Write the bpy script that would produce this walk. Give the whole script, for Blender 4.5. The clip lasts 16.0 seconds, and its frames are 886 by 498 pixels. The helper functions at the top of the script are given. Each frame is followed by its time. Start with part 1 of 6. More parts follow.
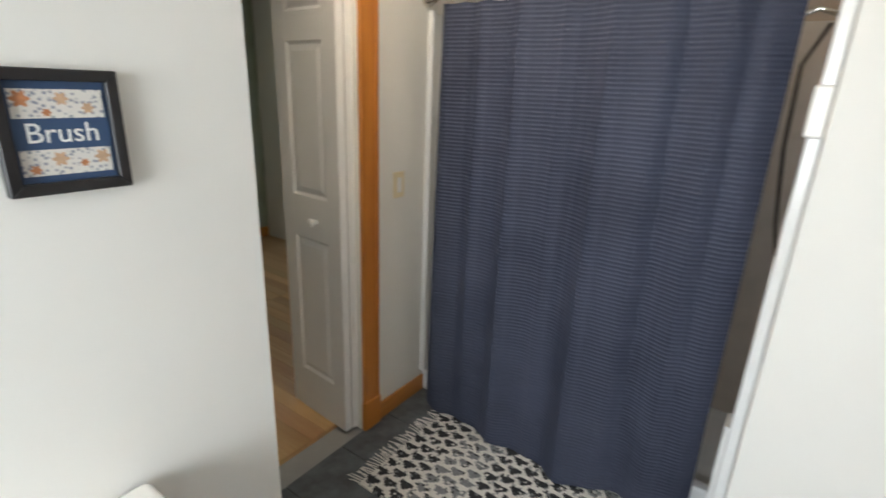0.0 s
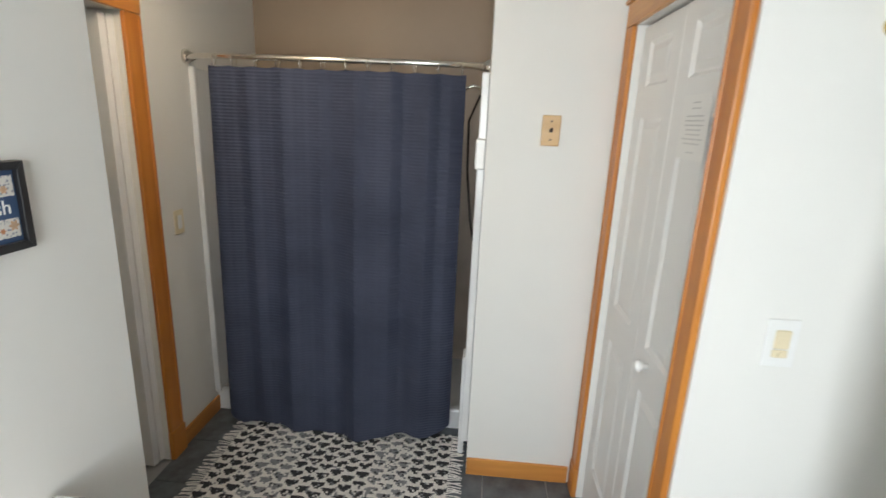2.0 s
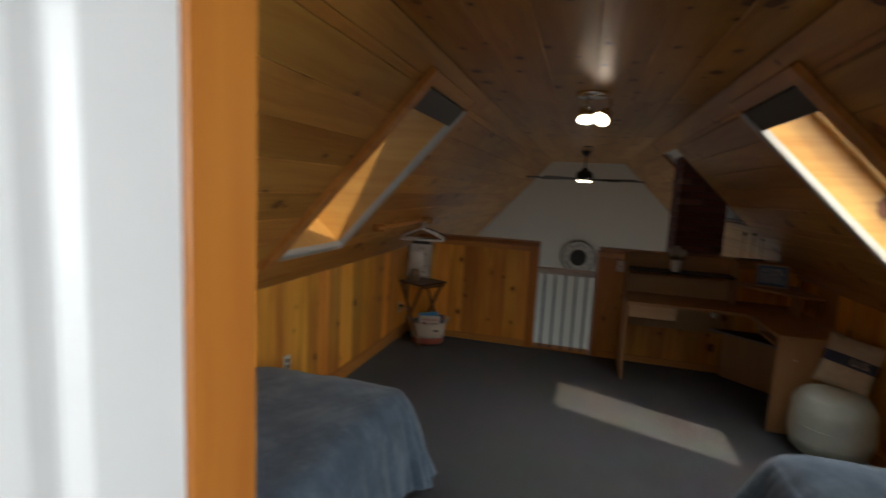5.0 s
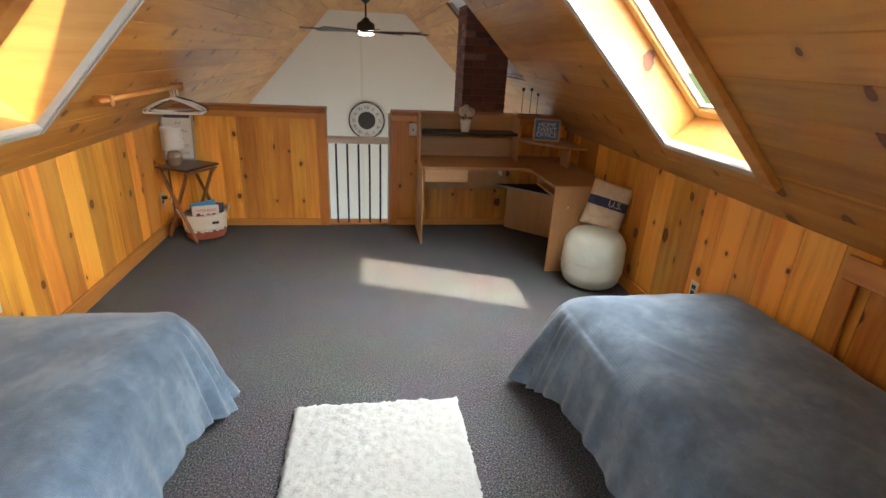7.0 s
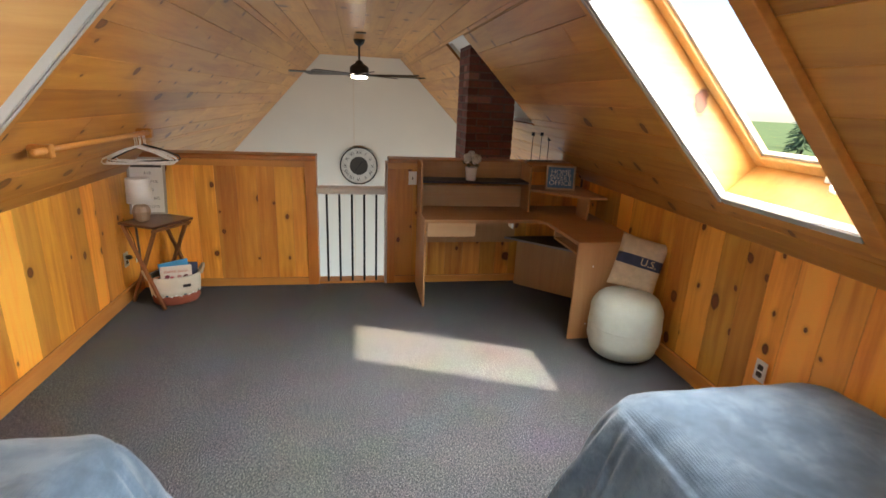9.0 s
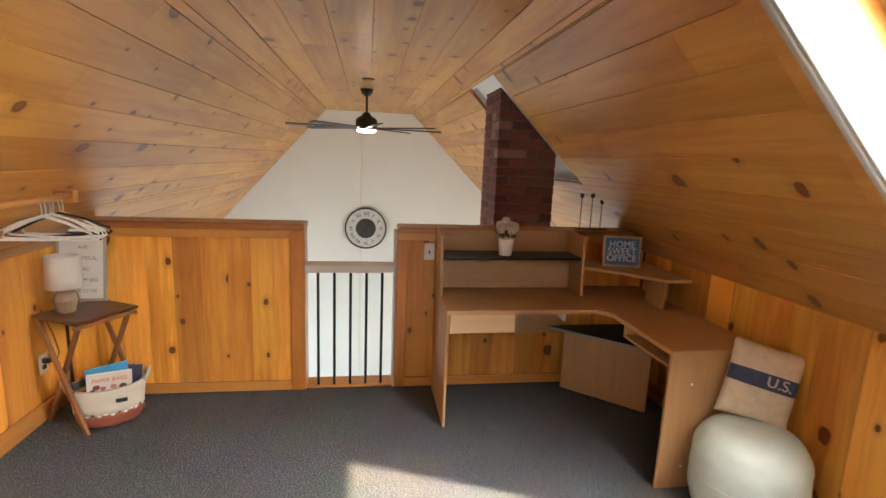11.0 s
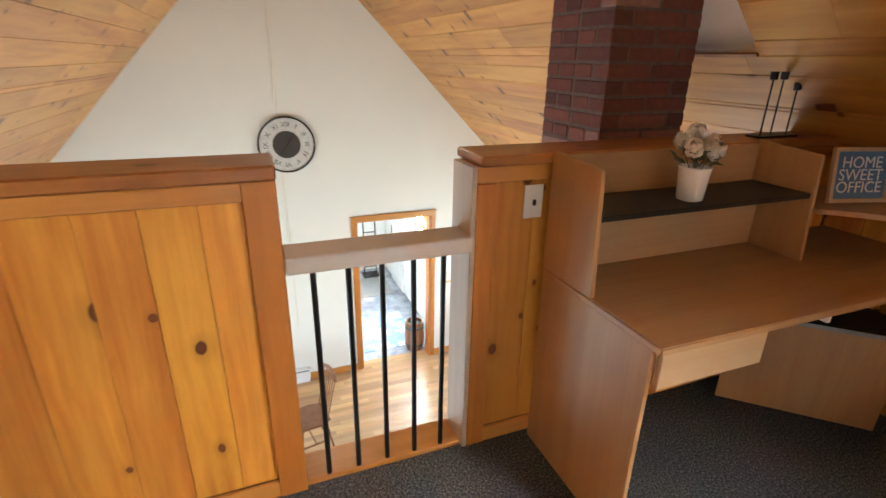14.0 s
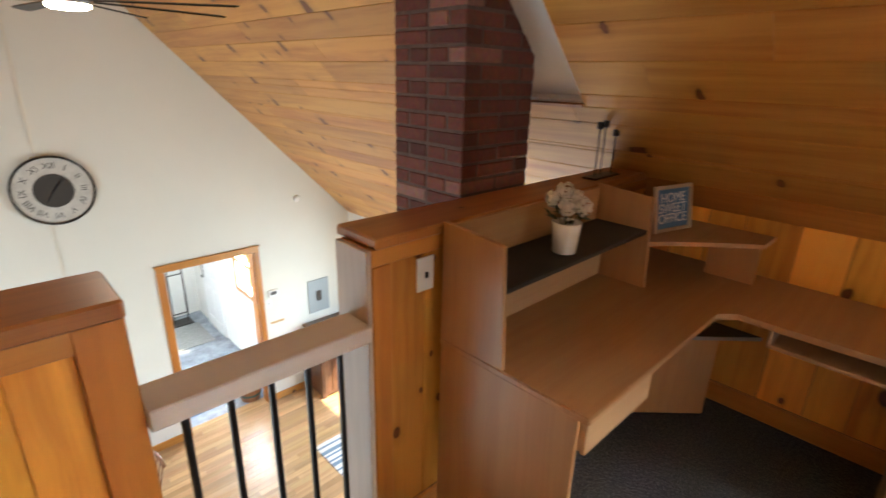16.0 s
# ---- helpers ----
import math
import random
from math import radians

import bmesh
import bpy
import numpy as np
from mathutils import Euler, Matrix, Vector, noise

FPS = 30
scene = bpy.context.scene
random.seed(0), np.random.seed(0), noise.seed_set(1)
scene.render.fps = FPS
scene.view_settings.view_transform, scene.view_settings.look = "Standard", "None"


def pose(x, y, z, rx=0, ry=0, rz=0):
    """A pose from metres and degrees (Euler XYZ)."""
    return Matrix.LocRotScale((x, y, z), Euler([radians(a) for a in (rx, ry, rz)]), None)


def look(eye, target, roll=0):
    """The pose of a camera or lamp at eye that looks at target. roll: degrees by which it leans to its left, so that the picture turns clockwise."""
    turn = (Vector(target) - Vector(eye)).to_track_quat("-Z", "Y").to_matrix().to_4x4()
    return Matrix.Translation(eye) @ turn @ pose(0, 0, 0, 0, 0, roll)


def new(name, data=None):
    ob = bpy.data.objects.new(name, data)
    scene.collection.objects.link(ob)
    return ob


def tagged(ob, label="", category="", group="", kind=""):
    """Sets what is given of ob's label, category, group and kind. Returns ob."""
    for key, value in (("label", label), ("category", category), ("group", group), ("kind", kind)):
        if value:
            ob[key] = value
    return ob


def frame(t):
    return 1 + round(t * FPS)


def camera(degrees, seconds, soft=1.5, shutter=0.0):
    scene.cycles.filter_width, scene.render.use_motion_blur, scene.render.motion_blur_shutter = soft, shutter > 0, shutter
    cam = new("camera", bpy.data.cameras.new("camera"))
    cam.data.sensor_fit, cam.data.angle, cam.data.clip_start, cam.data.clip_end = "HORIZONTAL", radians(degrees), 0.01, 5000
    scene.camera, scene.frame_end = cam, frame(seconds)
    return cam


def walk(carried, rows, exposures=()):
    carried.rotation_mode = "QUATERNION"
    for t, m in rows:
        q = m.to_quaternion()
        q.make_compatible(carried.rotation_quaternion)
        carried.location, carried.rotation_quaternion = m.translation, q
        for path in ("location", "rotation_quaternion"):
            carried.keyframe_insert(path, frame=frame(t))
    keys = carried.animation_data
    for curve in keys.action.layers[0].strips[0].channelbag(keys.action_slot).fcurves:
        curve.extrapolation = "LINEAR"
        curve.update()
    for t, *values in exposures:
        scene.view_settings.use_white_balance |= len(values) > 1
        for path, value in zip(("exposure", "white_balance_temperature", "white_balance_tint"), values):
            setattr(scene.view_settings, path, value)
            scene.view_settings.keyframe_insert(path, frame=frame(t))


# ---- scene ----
cam = camera(84.2, 16.0, shutter=0.4)
PATH = [
    (0, (-0.1642, 0.1932, 1.7151), (-1.7226, -0.8954, 1.0934), 2.3),
    (0.5, (-0.0555, 0.2065, 1.7084), (-1.8297, -0.4806, 1.0883), 2.5),
    (1, (0.093, 0.164, 1.728), (-1.75, -0.297, 1.104), 2.4),
    (1.5, (0.226, 0.145, 1.794), (-1.659, -0.132, 1.187), 2.6),
    (2, (0.3933, 0.2293, 1.8344), (-1.535, 0.0903, 1.3223), 2.5),
    (2.5, (0.4622, 0.2881, 1.847), (-1.4936, 0.3171, 1.43), 2.5),
    (3, (0.4345, 0.3393, 1.8545), (-1.5115, 0.6593, 1.5215), 2.8),
    (3.5, (0.334, 0.445, 1.812), (-1.497, 1.207, 1.558), 3.3),
    (4, (0.149, 0.614, 1.72), (-1.398, 1.877, 1.60), 3.4),
    (4.5, (0.042, 0.797, 1.696), (-1.103, 2.423, 1.491), 3.5),
    (5, (-0.049, 0.959, 1.668), (-0.589, 2.869, 1.417), 3.0),
    (5.2, (-0.06, 1.03, 1.665), (-0.375, 2.981, 1.385), 2.9),
    (7.3, (-0.0907, 1.4433, 1.664), (0.2235, 3.2642, 0.8988), 2.7),
    (7.5, (-0.0825, 1.5181, 1.68), (0.2405, 3.3369, 0.9132), 2.6),
    (8, (-0.0848, 1.6443, 1.682), (0.2555, 3.4689, 0.937), 3.1),
    (8.5, (-0.1333, 1.7607, 1.655), (0.2135, 3.6068, 0.9682), 2.9),
    (9, (-0.1298, 1.9147, 1.635), (0.2141, 3.7967, 1.0522), 2.6),
    (9.2, (-0.1201, 2.0045, 1.617), (0.2273, 3.8968, 1.0708), 2.6),
    (11.3, (-0.067, 3.132, 1.576), (0.225, 5.078, 1.219), 2.2),
    (11.5, (-0.107, 3.276, 1.565), (0.172, 5.223, 1.204), 2.0),
    (12, (-0.235, 3.604, 1.542), (0.029, 5.553, 1.182), 1.9),
    (12.5, (-0.316, 3.959, 1.489), (-0.047, 5.901, 1.093), 1.9),
    (13, (-0.407, 4.244, 1.472), (-0.057, 6.147, 0.965), 1.7),
    (13.5, (-0.511, 4.509, 1.463), (-0.016, 6.348, 0.854), 1.6),
    (14, (-0.522, 4.784, 1.41), (0.165, 6.518, 0.689), 1.1),
    (14.5, (-0.515, 4.979, 1.441), (0.322, 6.623, 0.669), 1.2),
    (15, (-0.595, 5.101, 1.526), (0.355, 6.683, 0.756), 1.5),
    (15.5, (-0.624, 5.149, 1.582), (0.456, 6.669, 0.858), 1.5),
    (16, (-0.622, 5.088, 1.568), (0.692, 6.439, 0.899), 1.5),
]
EXPOSURES = [(0.0, -0.04), (1.0, -0.14), (2.0, -0.42), (3.0, -0.70), (4.0, -0.98), (4.5, -1.02), (5.0, -0.5), (5.2, -0.1), (7.3, 1.83), (9.2, 1.88), (11.3, 2.45), (13.0, 2.56), (14.0, 2.55), (15.0, 2.47), (16.0, 2.4)]
walk(cam, [(t, look(eye, target, roll)) for t, eye, target, roll in PATH], EXPOSURES)

# ---- world, sun, window light ----
SUN_WAY = Vector((-0.49, 0.60, -1.0)).normalized()
world = bpy.data.worlds.new("world")
scene.world = world
world.use_nodes = True
wn = world.node_tree.nodes
sky = wn.new("ShaderNodeTexSky")
sky.sky_type, sky.sun_disc = "NISHITA", False
sky.sun_elevation = math.asin(-SUN_WAY.z)
sky.sun_rotation = math.atan2(-SUN_WAY.x, -SUN_WAY.y)
sky.dust_density, sky.air_density = 0.8, 1.0
world.node_tree.links.new(sky.outputs["Color"], wn["Background"].inputs["Color"])
wn["Background"].inputs["Strength"].default_value = 0.10
sun_data = bpy.data.lights.new("sun", "SUN")
sun_data.energy, sun_data.angle, sun_data.color = 4.4, radians(1.6), (1.0, 0.83, 0.57)
sun = new("sun", sun_data)
sun.matrix_world = look((0, 0, 20), Vector((0, 0, 20)) + SUN_WAY)


def window_light(name, at, towards, w, h, watts, colour=(0.86, 0.93, 1.0), spread=180):
    """Sky light that enters by a window's opening, a real or an added one."""
    d = bpy.data.lights.new(name, "AREA")
    d.shape, d.size, d.size_y, d.energy, d.color = "RECTANGLE", w, h, watts, colour
    d.spread = radians(spread)
    ob = new(name, d)
    ob.matrix_world = look(at, towards)
    return ob


# ---- materials ----
def mat(name):
    m = bpy.data.materials.new(name)
    m.use_nodes = True
    return m, m.node_tree.nodes, m.node_tree.links, m.node_tree.nodes["Principled BSDF"]


def nd(nodes, kind, **inputs):
    n = nodes.new(kind)
    for k, v in inputs.items():
        n.inputs[k.replace("_", " ")].default_value = v
    return n


def ramp(nodes, stops):
    n = nodes.new("ShaderNodeValToRGB")
    while len(n.color_ramp.elements) < len(stops):
        n.color_ramp.elements.new(0.5)
    for e, (p, c) in zip(n.color_ramp.elements, stops):
        e.position, e.color = p, (*c, 1)
    return n


def math_node(nodes, links, op, a, b=0.5):
    n = nodes.new("ShaderNodeMath")
    n.operation = op
    for i, v in enumerate((a, b)):
        if isinstance(v, (int, float)):
            n.inputs[i].default_value = v
        else:
            links.new(v, n.inputs[i])
    return n.outputs[0]


def mixc(nodes, links, fac, a, b, mode="MIX"):
    n = nodes.new("ShaderNodeMix")
    n.data_type, n.blend_type = "RGBA", mode
    for sock, v in ((n.inputs[0], fac), (n.inputs[6], a), (n.inputs[7], b)):
        if isinstance(v, (int, float)):
            sock.default_value = v
        elif isinstance(v, tuple):
            sock.default_value = (*v, 1)
        else:
            links.new(v, sock)
    return n.outputs[2]


def plain(name, colour, rough=0.5, metal=0.0, var=0.12, scale=6.0, bump=0.0, bump_scale=60.0, spec=0.5):
    """A surface of one colour with soft blotches, faint specks and a fine relief."""
    m, n, l, p = mat(name)
    tc = n.new("ShaderNodeTexCoord")
    big = nd(n, "ShaderNodeTexNoise", Scale=scale, Detail=6.0, Roughness=0.6)
    l.new(tc.outputs["Object"], big.inputs["Vector"])
    lo = tuple(c * (1 - var) for c in colour)
    hi = tuple(min(1, c * (1 + var * 0.6)) for c in colour)
    r = ramp(n, [(0.3, lo), (0.7, hi)])
    l.new(big.outputs["Fac"], r.inputs["Fac"])
    l.new(r.outputs["Color"], p.inputs["Base Color"])
    rr = n.new("ShaderNodeMapRange")
    rr.inputs["To Min"].default_value, rr.inputs["To Max"].default_value = max(0.02, rough - 0.08), min(1, rough + 0.08)
    l.new(big.outputs["Fac"], rr.inputs["Value"])
    l.new(rr.outputs[0], p.inputs["Roughness"])
    p.inputs["Metallic"].default_value = metal
    p.inputs["Specular IOR Level"].default_value = spec
    if bump:
        fine = nd(n, "ShaderNodeTexNoise", Scale=bump_scale, Detail=4.0)
        l.new(tc.outputs["Object"], fine.inputs["Vector"])
        b = nd(n, "ShaderNodeBump", Strength=bump, Distance=0.004)
        l.new(fine.outputs["Fac"], b.inputs["Height"])
        l.new(b.outputs["Normal"], p.inputs["Normal"])
    return m


def wood(name, light, dark, knot=(0.21, 0.055, 0.012), axis=2, island=False, rough=0.38, knots=0.50, across=1.0, coat=0.25, vary=0.28):
    """Boards with grain along one axis, growth streaks, knots and a tone of their own for each board."""
    m, n, l, p = mat(name)
    tc = n.new("ShaderNodeTexCoord")
    if island:
        rnd = n.new("ShaderNodeNewGeometry").outputs["Random Per Island"]
    else:
        rnd = n.new("ShaderNodeObjectInfo").outputs["Random"]
    off = n.new("ShaderNodeVectorMath")
    off.operation = "MULTIPLY_ADD"
    comb = n.new("ShaderNodeCombineXYZ")
    for i in range(3):
        l.new(rnd, comb.inputs[i])
    l.new(comb.outputs[0], off.inputs[0])
    off.inputs[1].default_value = (37.0, 53.0, 71.0)
    l.new(tc.outputs["Object"], off.inputs[2])

    def scaled(vec, along, side):
        mp = n.new("ShaderNodeVectorMath")
        mp.operation = "MULTIPLY"
        v = [side, side, side]
        v[axis] = along
        mp.inputs[1].default_value = v
        l.new(vec, mp.inputs[0])
        return mp.outputs[0]
    warp = nd(n, "ShaderNodeTexNoise", Scale=1.0, Detail=2.0)
    l.new(scaled(off.outputs[0], 2.2, 5.0), warp.inputs["Vector"])
    wv = n.new("ShaderNodeVectorMath")
    wv.operation = "MULTIPLY_ADD"
    l.new(warp.outputs["Color"], wv.inputs[0])
    wv.inputs[1].default_value = (0.055, 0.055, 0.055)
    l.new(off.outputs[0], wv.inputs[2])
    grain = nd(n, "ShaderNodeTexNoise", Scale=1.0, Detail=7.0, Roughness=0.62)
    l.new(scaled(wv.outputs[0], 1.1, 26.0 * across), grain.inputs["Vector"])
    broad = nd(n, "ShaderNodeTexNoise", Scale=1.0, Detail=3.0)
    l.new(scaled(wv.outputs[0], 0.7, 6.0 * across), broad.inputs["Vector"])
    g = math_node(n, l, "ADD", math_node(n, l, "MULTIPLY", grain.outputs["Fac"], 0.5), math_node(n, l, "MULTIPLY", broad.outputs["Fac"], 0.6))
    col = ramp(n, [(0.38, dark), (0.63, light)])
    l.new(g, col.inputs["Fac"])
    tone = n.new("ShaderNodeHueSaturation")
    hm = n.new("ShaderNodeMapRange")
    hm.inputs["To Min"].default_value, hm.inputs["To Max"].default_value = 1 - vary, 1 + vary * 0.7
    l.new(rnd, hm.inputs["Value"])
    l.new(hm.outputs[0], tone.inputs["Value"])
    hue = n.new("ShaderNodeMapRange")
    hue.inputs["To Min"].default_value, hue.inputs["To Max"].default_value = 0.5 - vary * 0.045, 0.5 + vary * 0.01
    l.new(math_node(n, l, "FRACT", math_node(n, l, "MULTIPLY", rnd, 7.31)), hue.inputs["Value"])
    l.new(hue.outputs[0], tone.inputs["Hue"])
    l.new(col.outputs["Color"], tone.inputs["Color"])
    out = tone.outputs["Color"]
    if knots:
        vo = n.new("ShaderNodeTexVoronoi")
        vo.voronoi_dimensions = "2D"
        vo.inputs["Scale"].default_value = 1.0
        xyz = n.new("ShaderNodeSeparateXYZ")
        l.new(wv.outputs[0], xyz.inputs[0])
        others = [i for i in range(3) if i != axis]
        side = math_node(n, l, "ADD", xyz.outputs[others[0]], math_node(n, l, "MULTIPLY", xyz.outputs[others[1]], 0.35))
        flat = n.new("ShaderNodeCombineXYZ")
        l.new(math_node(n, l, "MULTIPLY", side, 4.6), flat.inputs[0])
        l.new(math_node(n, l, "MULTIPLY", xyz.outputs[axis], 3.3), flat.inputs[1])
        l.new(flat.outputs[0], vo.inputs["Vector"])
        sep = n.new("ShaderNodeSeparateColor")
        l.new(vo.outputs["Color"], sep.inputs[0])
        has = math_node(n, l, "LESS_THAN", sep.outputs[0], knots)
        size = math_node(n, l, "MULTIPLY_ADD", math_node(n, l, "POWER", sep.outputs[1], 2.4), 0.13)
        n_size = size.node
        n_size.inputs[2].default_value = 0.045
        rag = math_node(n, l, "MULTIPLY_ADD", grain.outputs["Fac"], 0.9)
        rag.node.inputs[2].default_value = 0.55
        d = math_node(n, l, "DIVIDE", math_node(n, l, "MULTIPLY", vo.outputs["Distance"], rag), size)
        core = n.new("ShaderNodeMapRange")
        core.inputs["From Min"].default_value, core.inputs["From Max"].default_value = 1.0, 0.72
        l.new(d, core.inputs["Value"])
        halo = n.new("ShaderNodeMapRange")
        halo.inputs["From Min"].default_value, halo.inputs["From Max"].default_value = 2.6, 0.9
        halo.inputs["To Max"].default_value = 0.32
        l.new(d, halo.inputs["Value"])
        kf = math_node(n, l, "MULTIPLY", core.outputs[0], has)
        hf = math_node(n, l, "MULTIPLY", halo.outputs[0], has)
        out = mixc(n, l, hf, out, tuple(c * 0.55 for c in dark))
        heart = n.new("ShaderNodeMapRange")
        heart.inputs["From Min"].default_value, heart.inputs["From Max"].default_value = 0.95, 0.45
        l.new(d, heart.inputs["Value"])
        out = mixc(n, l, kf, out, mixc(n, l, heart.outputs[0], tuple(c * 0.22 for c in knot), tuple(c * 0.85 for c in knot)))
    l.new(out, p.inputs["Base Color"])
    p.inputs["Roughness"].default_value = rough
    p.inputs["Coat Weight"].default_value = coat
    p.inputs["Coat Roughness"].default_value = 0.25
    b = nd(n, "ShaderNodeBump", Strength=0.12, Distance=0.002)
    l.new(grain.outputs["Fac"], b.inputs["Height"])
    l.new(b.outputs["Normal"], p.inputs["Normal"])
    return m


PINE_L, PINE_D = (0.92, 0.475, 0.072), (0.60, 0.218, 0.025)
M_PINE_Z = wood("knotty_pine_upright", PINE_L, PINE_D, axis=2, coat=0.1, rough=0.45, knots=0.55, vary=0.34)
M_PINE_CEIL = wood("knotty_pine_ceiling", (0.575, 0.280, 0.056), (0.40, 0.152, 0.024), axis=1, island=True, knots=0.62, vary=0.16, coat=0.18)
M_PINE_X = wood("pine_trim_x", (0.62, 0.285, 0.062), (0.44, 0.17, 0.033), axis=0, knots=0.12, vary=0.12)
M_PINE_Y = wood("pine_trim_y", (0.62, 0.285, 0.062), (0.44, 0.17, 0.033), axis=1, knots=0.12, vary=0.12)
M_TRIM_Z = wood("pine_casing", (0.57, 0.222, 0.036), (0.42, 0.136, 0.021), axis=2, knots=0.0, vary=0.06)
M_WELL = wood("pine_well", (0.60, 0.34, 0.10), (0.50, 0.25, 0.062), axis=0, knots=0.12, vary=0.08)
M_CAP = wood("dark_pine_cap", (0.44, 0.18, 0.046), (0.27, 0.088, 0.022), axis=0, knots=0.3, vary=0.05)
M_FLOORWOOD = wood("oak_floor", (0.62, 0.40, 0.19), (0.48, 0.27, 0.11), axis=1, knots=0.0, vary=0.25, rough=0.3)
M_LAMINATE = wood("oak_laminate", (0.485, 0.283, 0.127), (0.43, 0.233, 0.10), axis=0, knots=0.0, vary=0.03, across=3.0, coat=0.05, rough=0.45)
M_DARKWOOD = wood("walnut", (0.11, 0.045, 0.022), (0.06, 0.022, 0.011), axis=0, knots=0.0, vary=0.1, rough=0.3)
M_TABLELEG = wood("stained_leg", (0.30, 0.13, 0.05), (0.2, 0.08, 0.03), axis=2, knots=0.0, vary=0.1)
M_WHITEWALL = plain("white_wall_paint", (0.80, 0.79, 0.75), 0.7, var=0.025, scale=1.5, bump=0.06, bump_scale=220)
M_CREAM = plain("cream_wall_paint", (0.78, 0.74, 0.64), 0.7, var=0.03, scale=1.2, bump=0.06, bump_scale=160)
M_WHITE = plain("white_gloss_paint", (0.80, 0.80, 0.79), 0.35, var=0.02, scale=3)
M_PLASTIC = plain("white_plastic", (0.82, 0.82, 0.80), 0.3, var=0.02)
M_IVORY = plain("ivory_plastic", (0.75, 0.66, 0.46), 0.35, var=0.03)
M_BLACK = plain("black_metal", (0.012, 0.012, 0.014), 0.4, var=0.2)
M_BRONZE = plain("bronze_metal", (0.035, 0.028, 0.025), 0.35, 0.6, var=0.2)
M_CHROME = plain("chrome", (0.75, 0.72, 0.66), 0.12, 1.0, var=0.05)
M_BRASS = plain("brass", (0.80, 0.58, 0.22), 0.18, 1.0, var=0.06)
M_CERAMIC = plain("white_ceramic", (0.83, 0.83, 0.81), 0.12, var=0.01)


def plush():
    """Short pile that lies light one way and dark the other, with a faint waffle."""
    m, n, l, p = mat("blue_plush")
    tc = n.new("ShaderNodeTexCoord")
    a = nd(n, "ShaderNodeTexNoise", Scale=5.5, Detail=4.0, Roughness=0.6, Distortion=0.15)
    b = nd(n, "ShaderNodeTexNoise", Scale=17.0, Detail=4.0, Roughness=0.7, Distortion=0.5)
    c = nd(n, "ShaderNodeTexNoise", Scale=260.0, Detail=2.0)
    w = nd(n, "ShaderNodeTexWave", Scale=34.0, Distortion=2.5, Detail=2.0)
    w.bands_direction = "Y"
    w2 = nd(n, "ShaderNodeTexWave", Scale=34.0, Distortion=2.5, Detail=2.0)
    w2.bands_direction = "X"
    for q in (a, b, c, w, w2):
        l.new(tc.outputs["Object"], q.inputs["Vector"])
    f = math_node(n, l, "ADD", math_node(n, l, "MULTIPLY", a.outputs["Fac"], 0.72), math_node(n, l, "MULTIPLY", b.outputs["Fac"], 0.28))
    r = ramp(n, [(0.38, (0.078, 0.124, 0.186)), (0.50, (0.112, 0.170, 0.246)), (0.61, (0.160, 0.232, 0.322))])
    l.new(f, r.inputs["Fac"])
    l.new(r.outputs["Color"], p.inputs["Base Color"])
    p.inputs["Roughness"].default_value = 0.9
    p.inputs["Specular IOR Level"].default_value = 0.15
    p.inputs["Sheen Weight"].default_value = 0.3
    h = math_node(n, l, "ADD", math_node(n, l, "MULTIPLY", c.outputs["Fac"], 0.5), math_node(n, l, "MULTIPLY", math_node(n, l, "MULTIPLY", w.outputs["Fac"], w2.outputs["Fac"]), 0.4))
    bm_ = nd(n, "ShaderNodeBump", Strength=0.35, Distance=0.006)
    l.new(h, bm_.inputs["Height"])
    l.new(bm_.outputs["Normal"], p.inputs["Normal"])
    return m


M_BLUEBLANKET = plush()
M_GREYGLASS = plain("grey_blind", (0.10, 0.09, 0.085), 0.6, var=0.1)


def carpet():
    m, n, l, p = mat("grey_carpet")
    tc = n.new("ShaderNodeTexCoord")
    a = nd(n, "ShaderNodeTexNoise", Scale=118.0, Detail=4.0, Roughness=0.95)
    b = nd(n, "ShaderNodeTexNoise", Scale=3.0, Detail=5.0)
    for q in (a, b):
        l.new(tc.outputs["Object"], q.inputs["Vector"])
    r = ramp(n, [(0.37, (0.008, 0.010, 0.015)), (0.51, (0.070, 0.079, 0.099)), (0.66, (0.36, 0.37, 0.40))])
    l.new(a.outputs["Fac"], r.inputs["Fac"])
    c = mixc(n, l, 0.35, r.outputs["Color"], b.outputs["Color"], "SOFT_LIGHT")
    hs = n.new("ShaderNodeHueSaturation")
    hs.inputs["Saturation"].default_value = 0.75
    l.new(c, hs.inputs["Color"])
    l.new(hs.outputs[0], p.inputs["Base Color"])
    p.inputs["Roughness"].default_value = 0.95
    p.inputs["Specular IOR Level"].default_value = 0.1
    bm_ = nd(n, "ShaderNodeBump", Strength=0.7, Distance=0.006)
    l.new(a.outputs["Fac"], bm_.inputs["Height"])
    l.new(bm_.outputs["Normal"], p.inputs["Normal"])
    return m


M_CARPET = carpet()


def glow(name, colour, strength):
    m, n, l, p = mat(name)
    p.inputs["Base Color"].default_value = (*colour, 1)
    p.inputs["Emission Color"].default_value = (*colour, 1)
    p.inputs["Emission Strength"].default_value = strength
    return m


M_BULB = glow("lit_lamp", (1.0, 0.86, 0.66), 14.0)


def glass():
    m, n, l, p = mat("window_glass")
    p.inputs["Base Color"].default_value = (1, 1, 1, 1)
    p.inputs["Roughness"].default_value = 0.0
    p.inputs["Transmission Weight"].default_value = 1.0
    p.inputs["IOR"].default_value = 1.02
    return m


M_GLASS = glass()


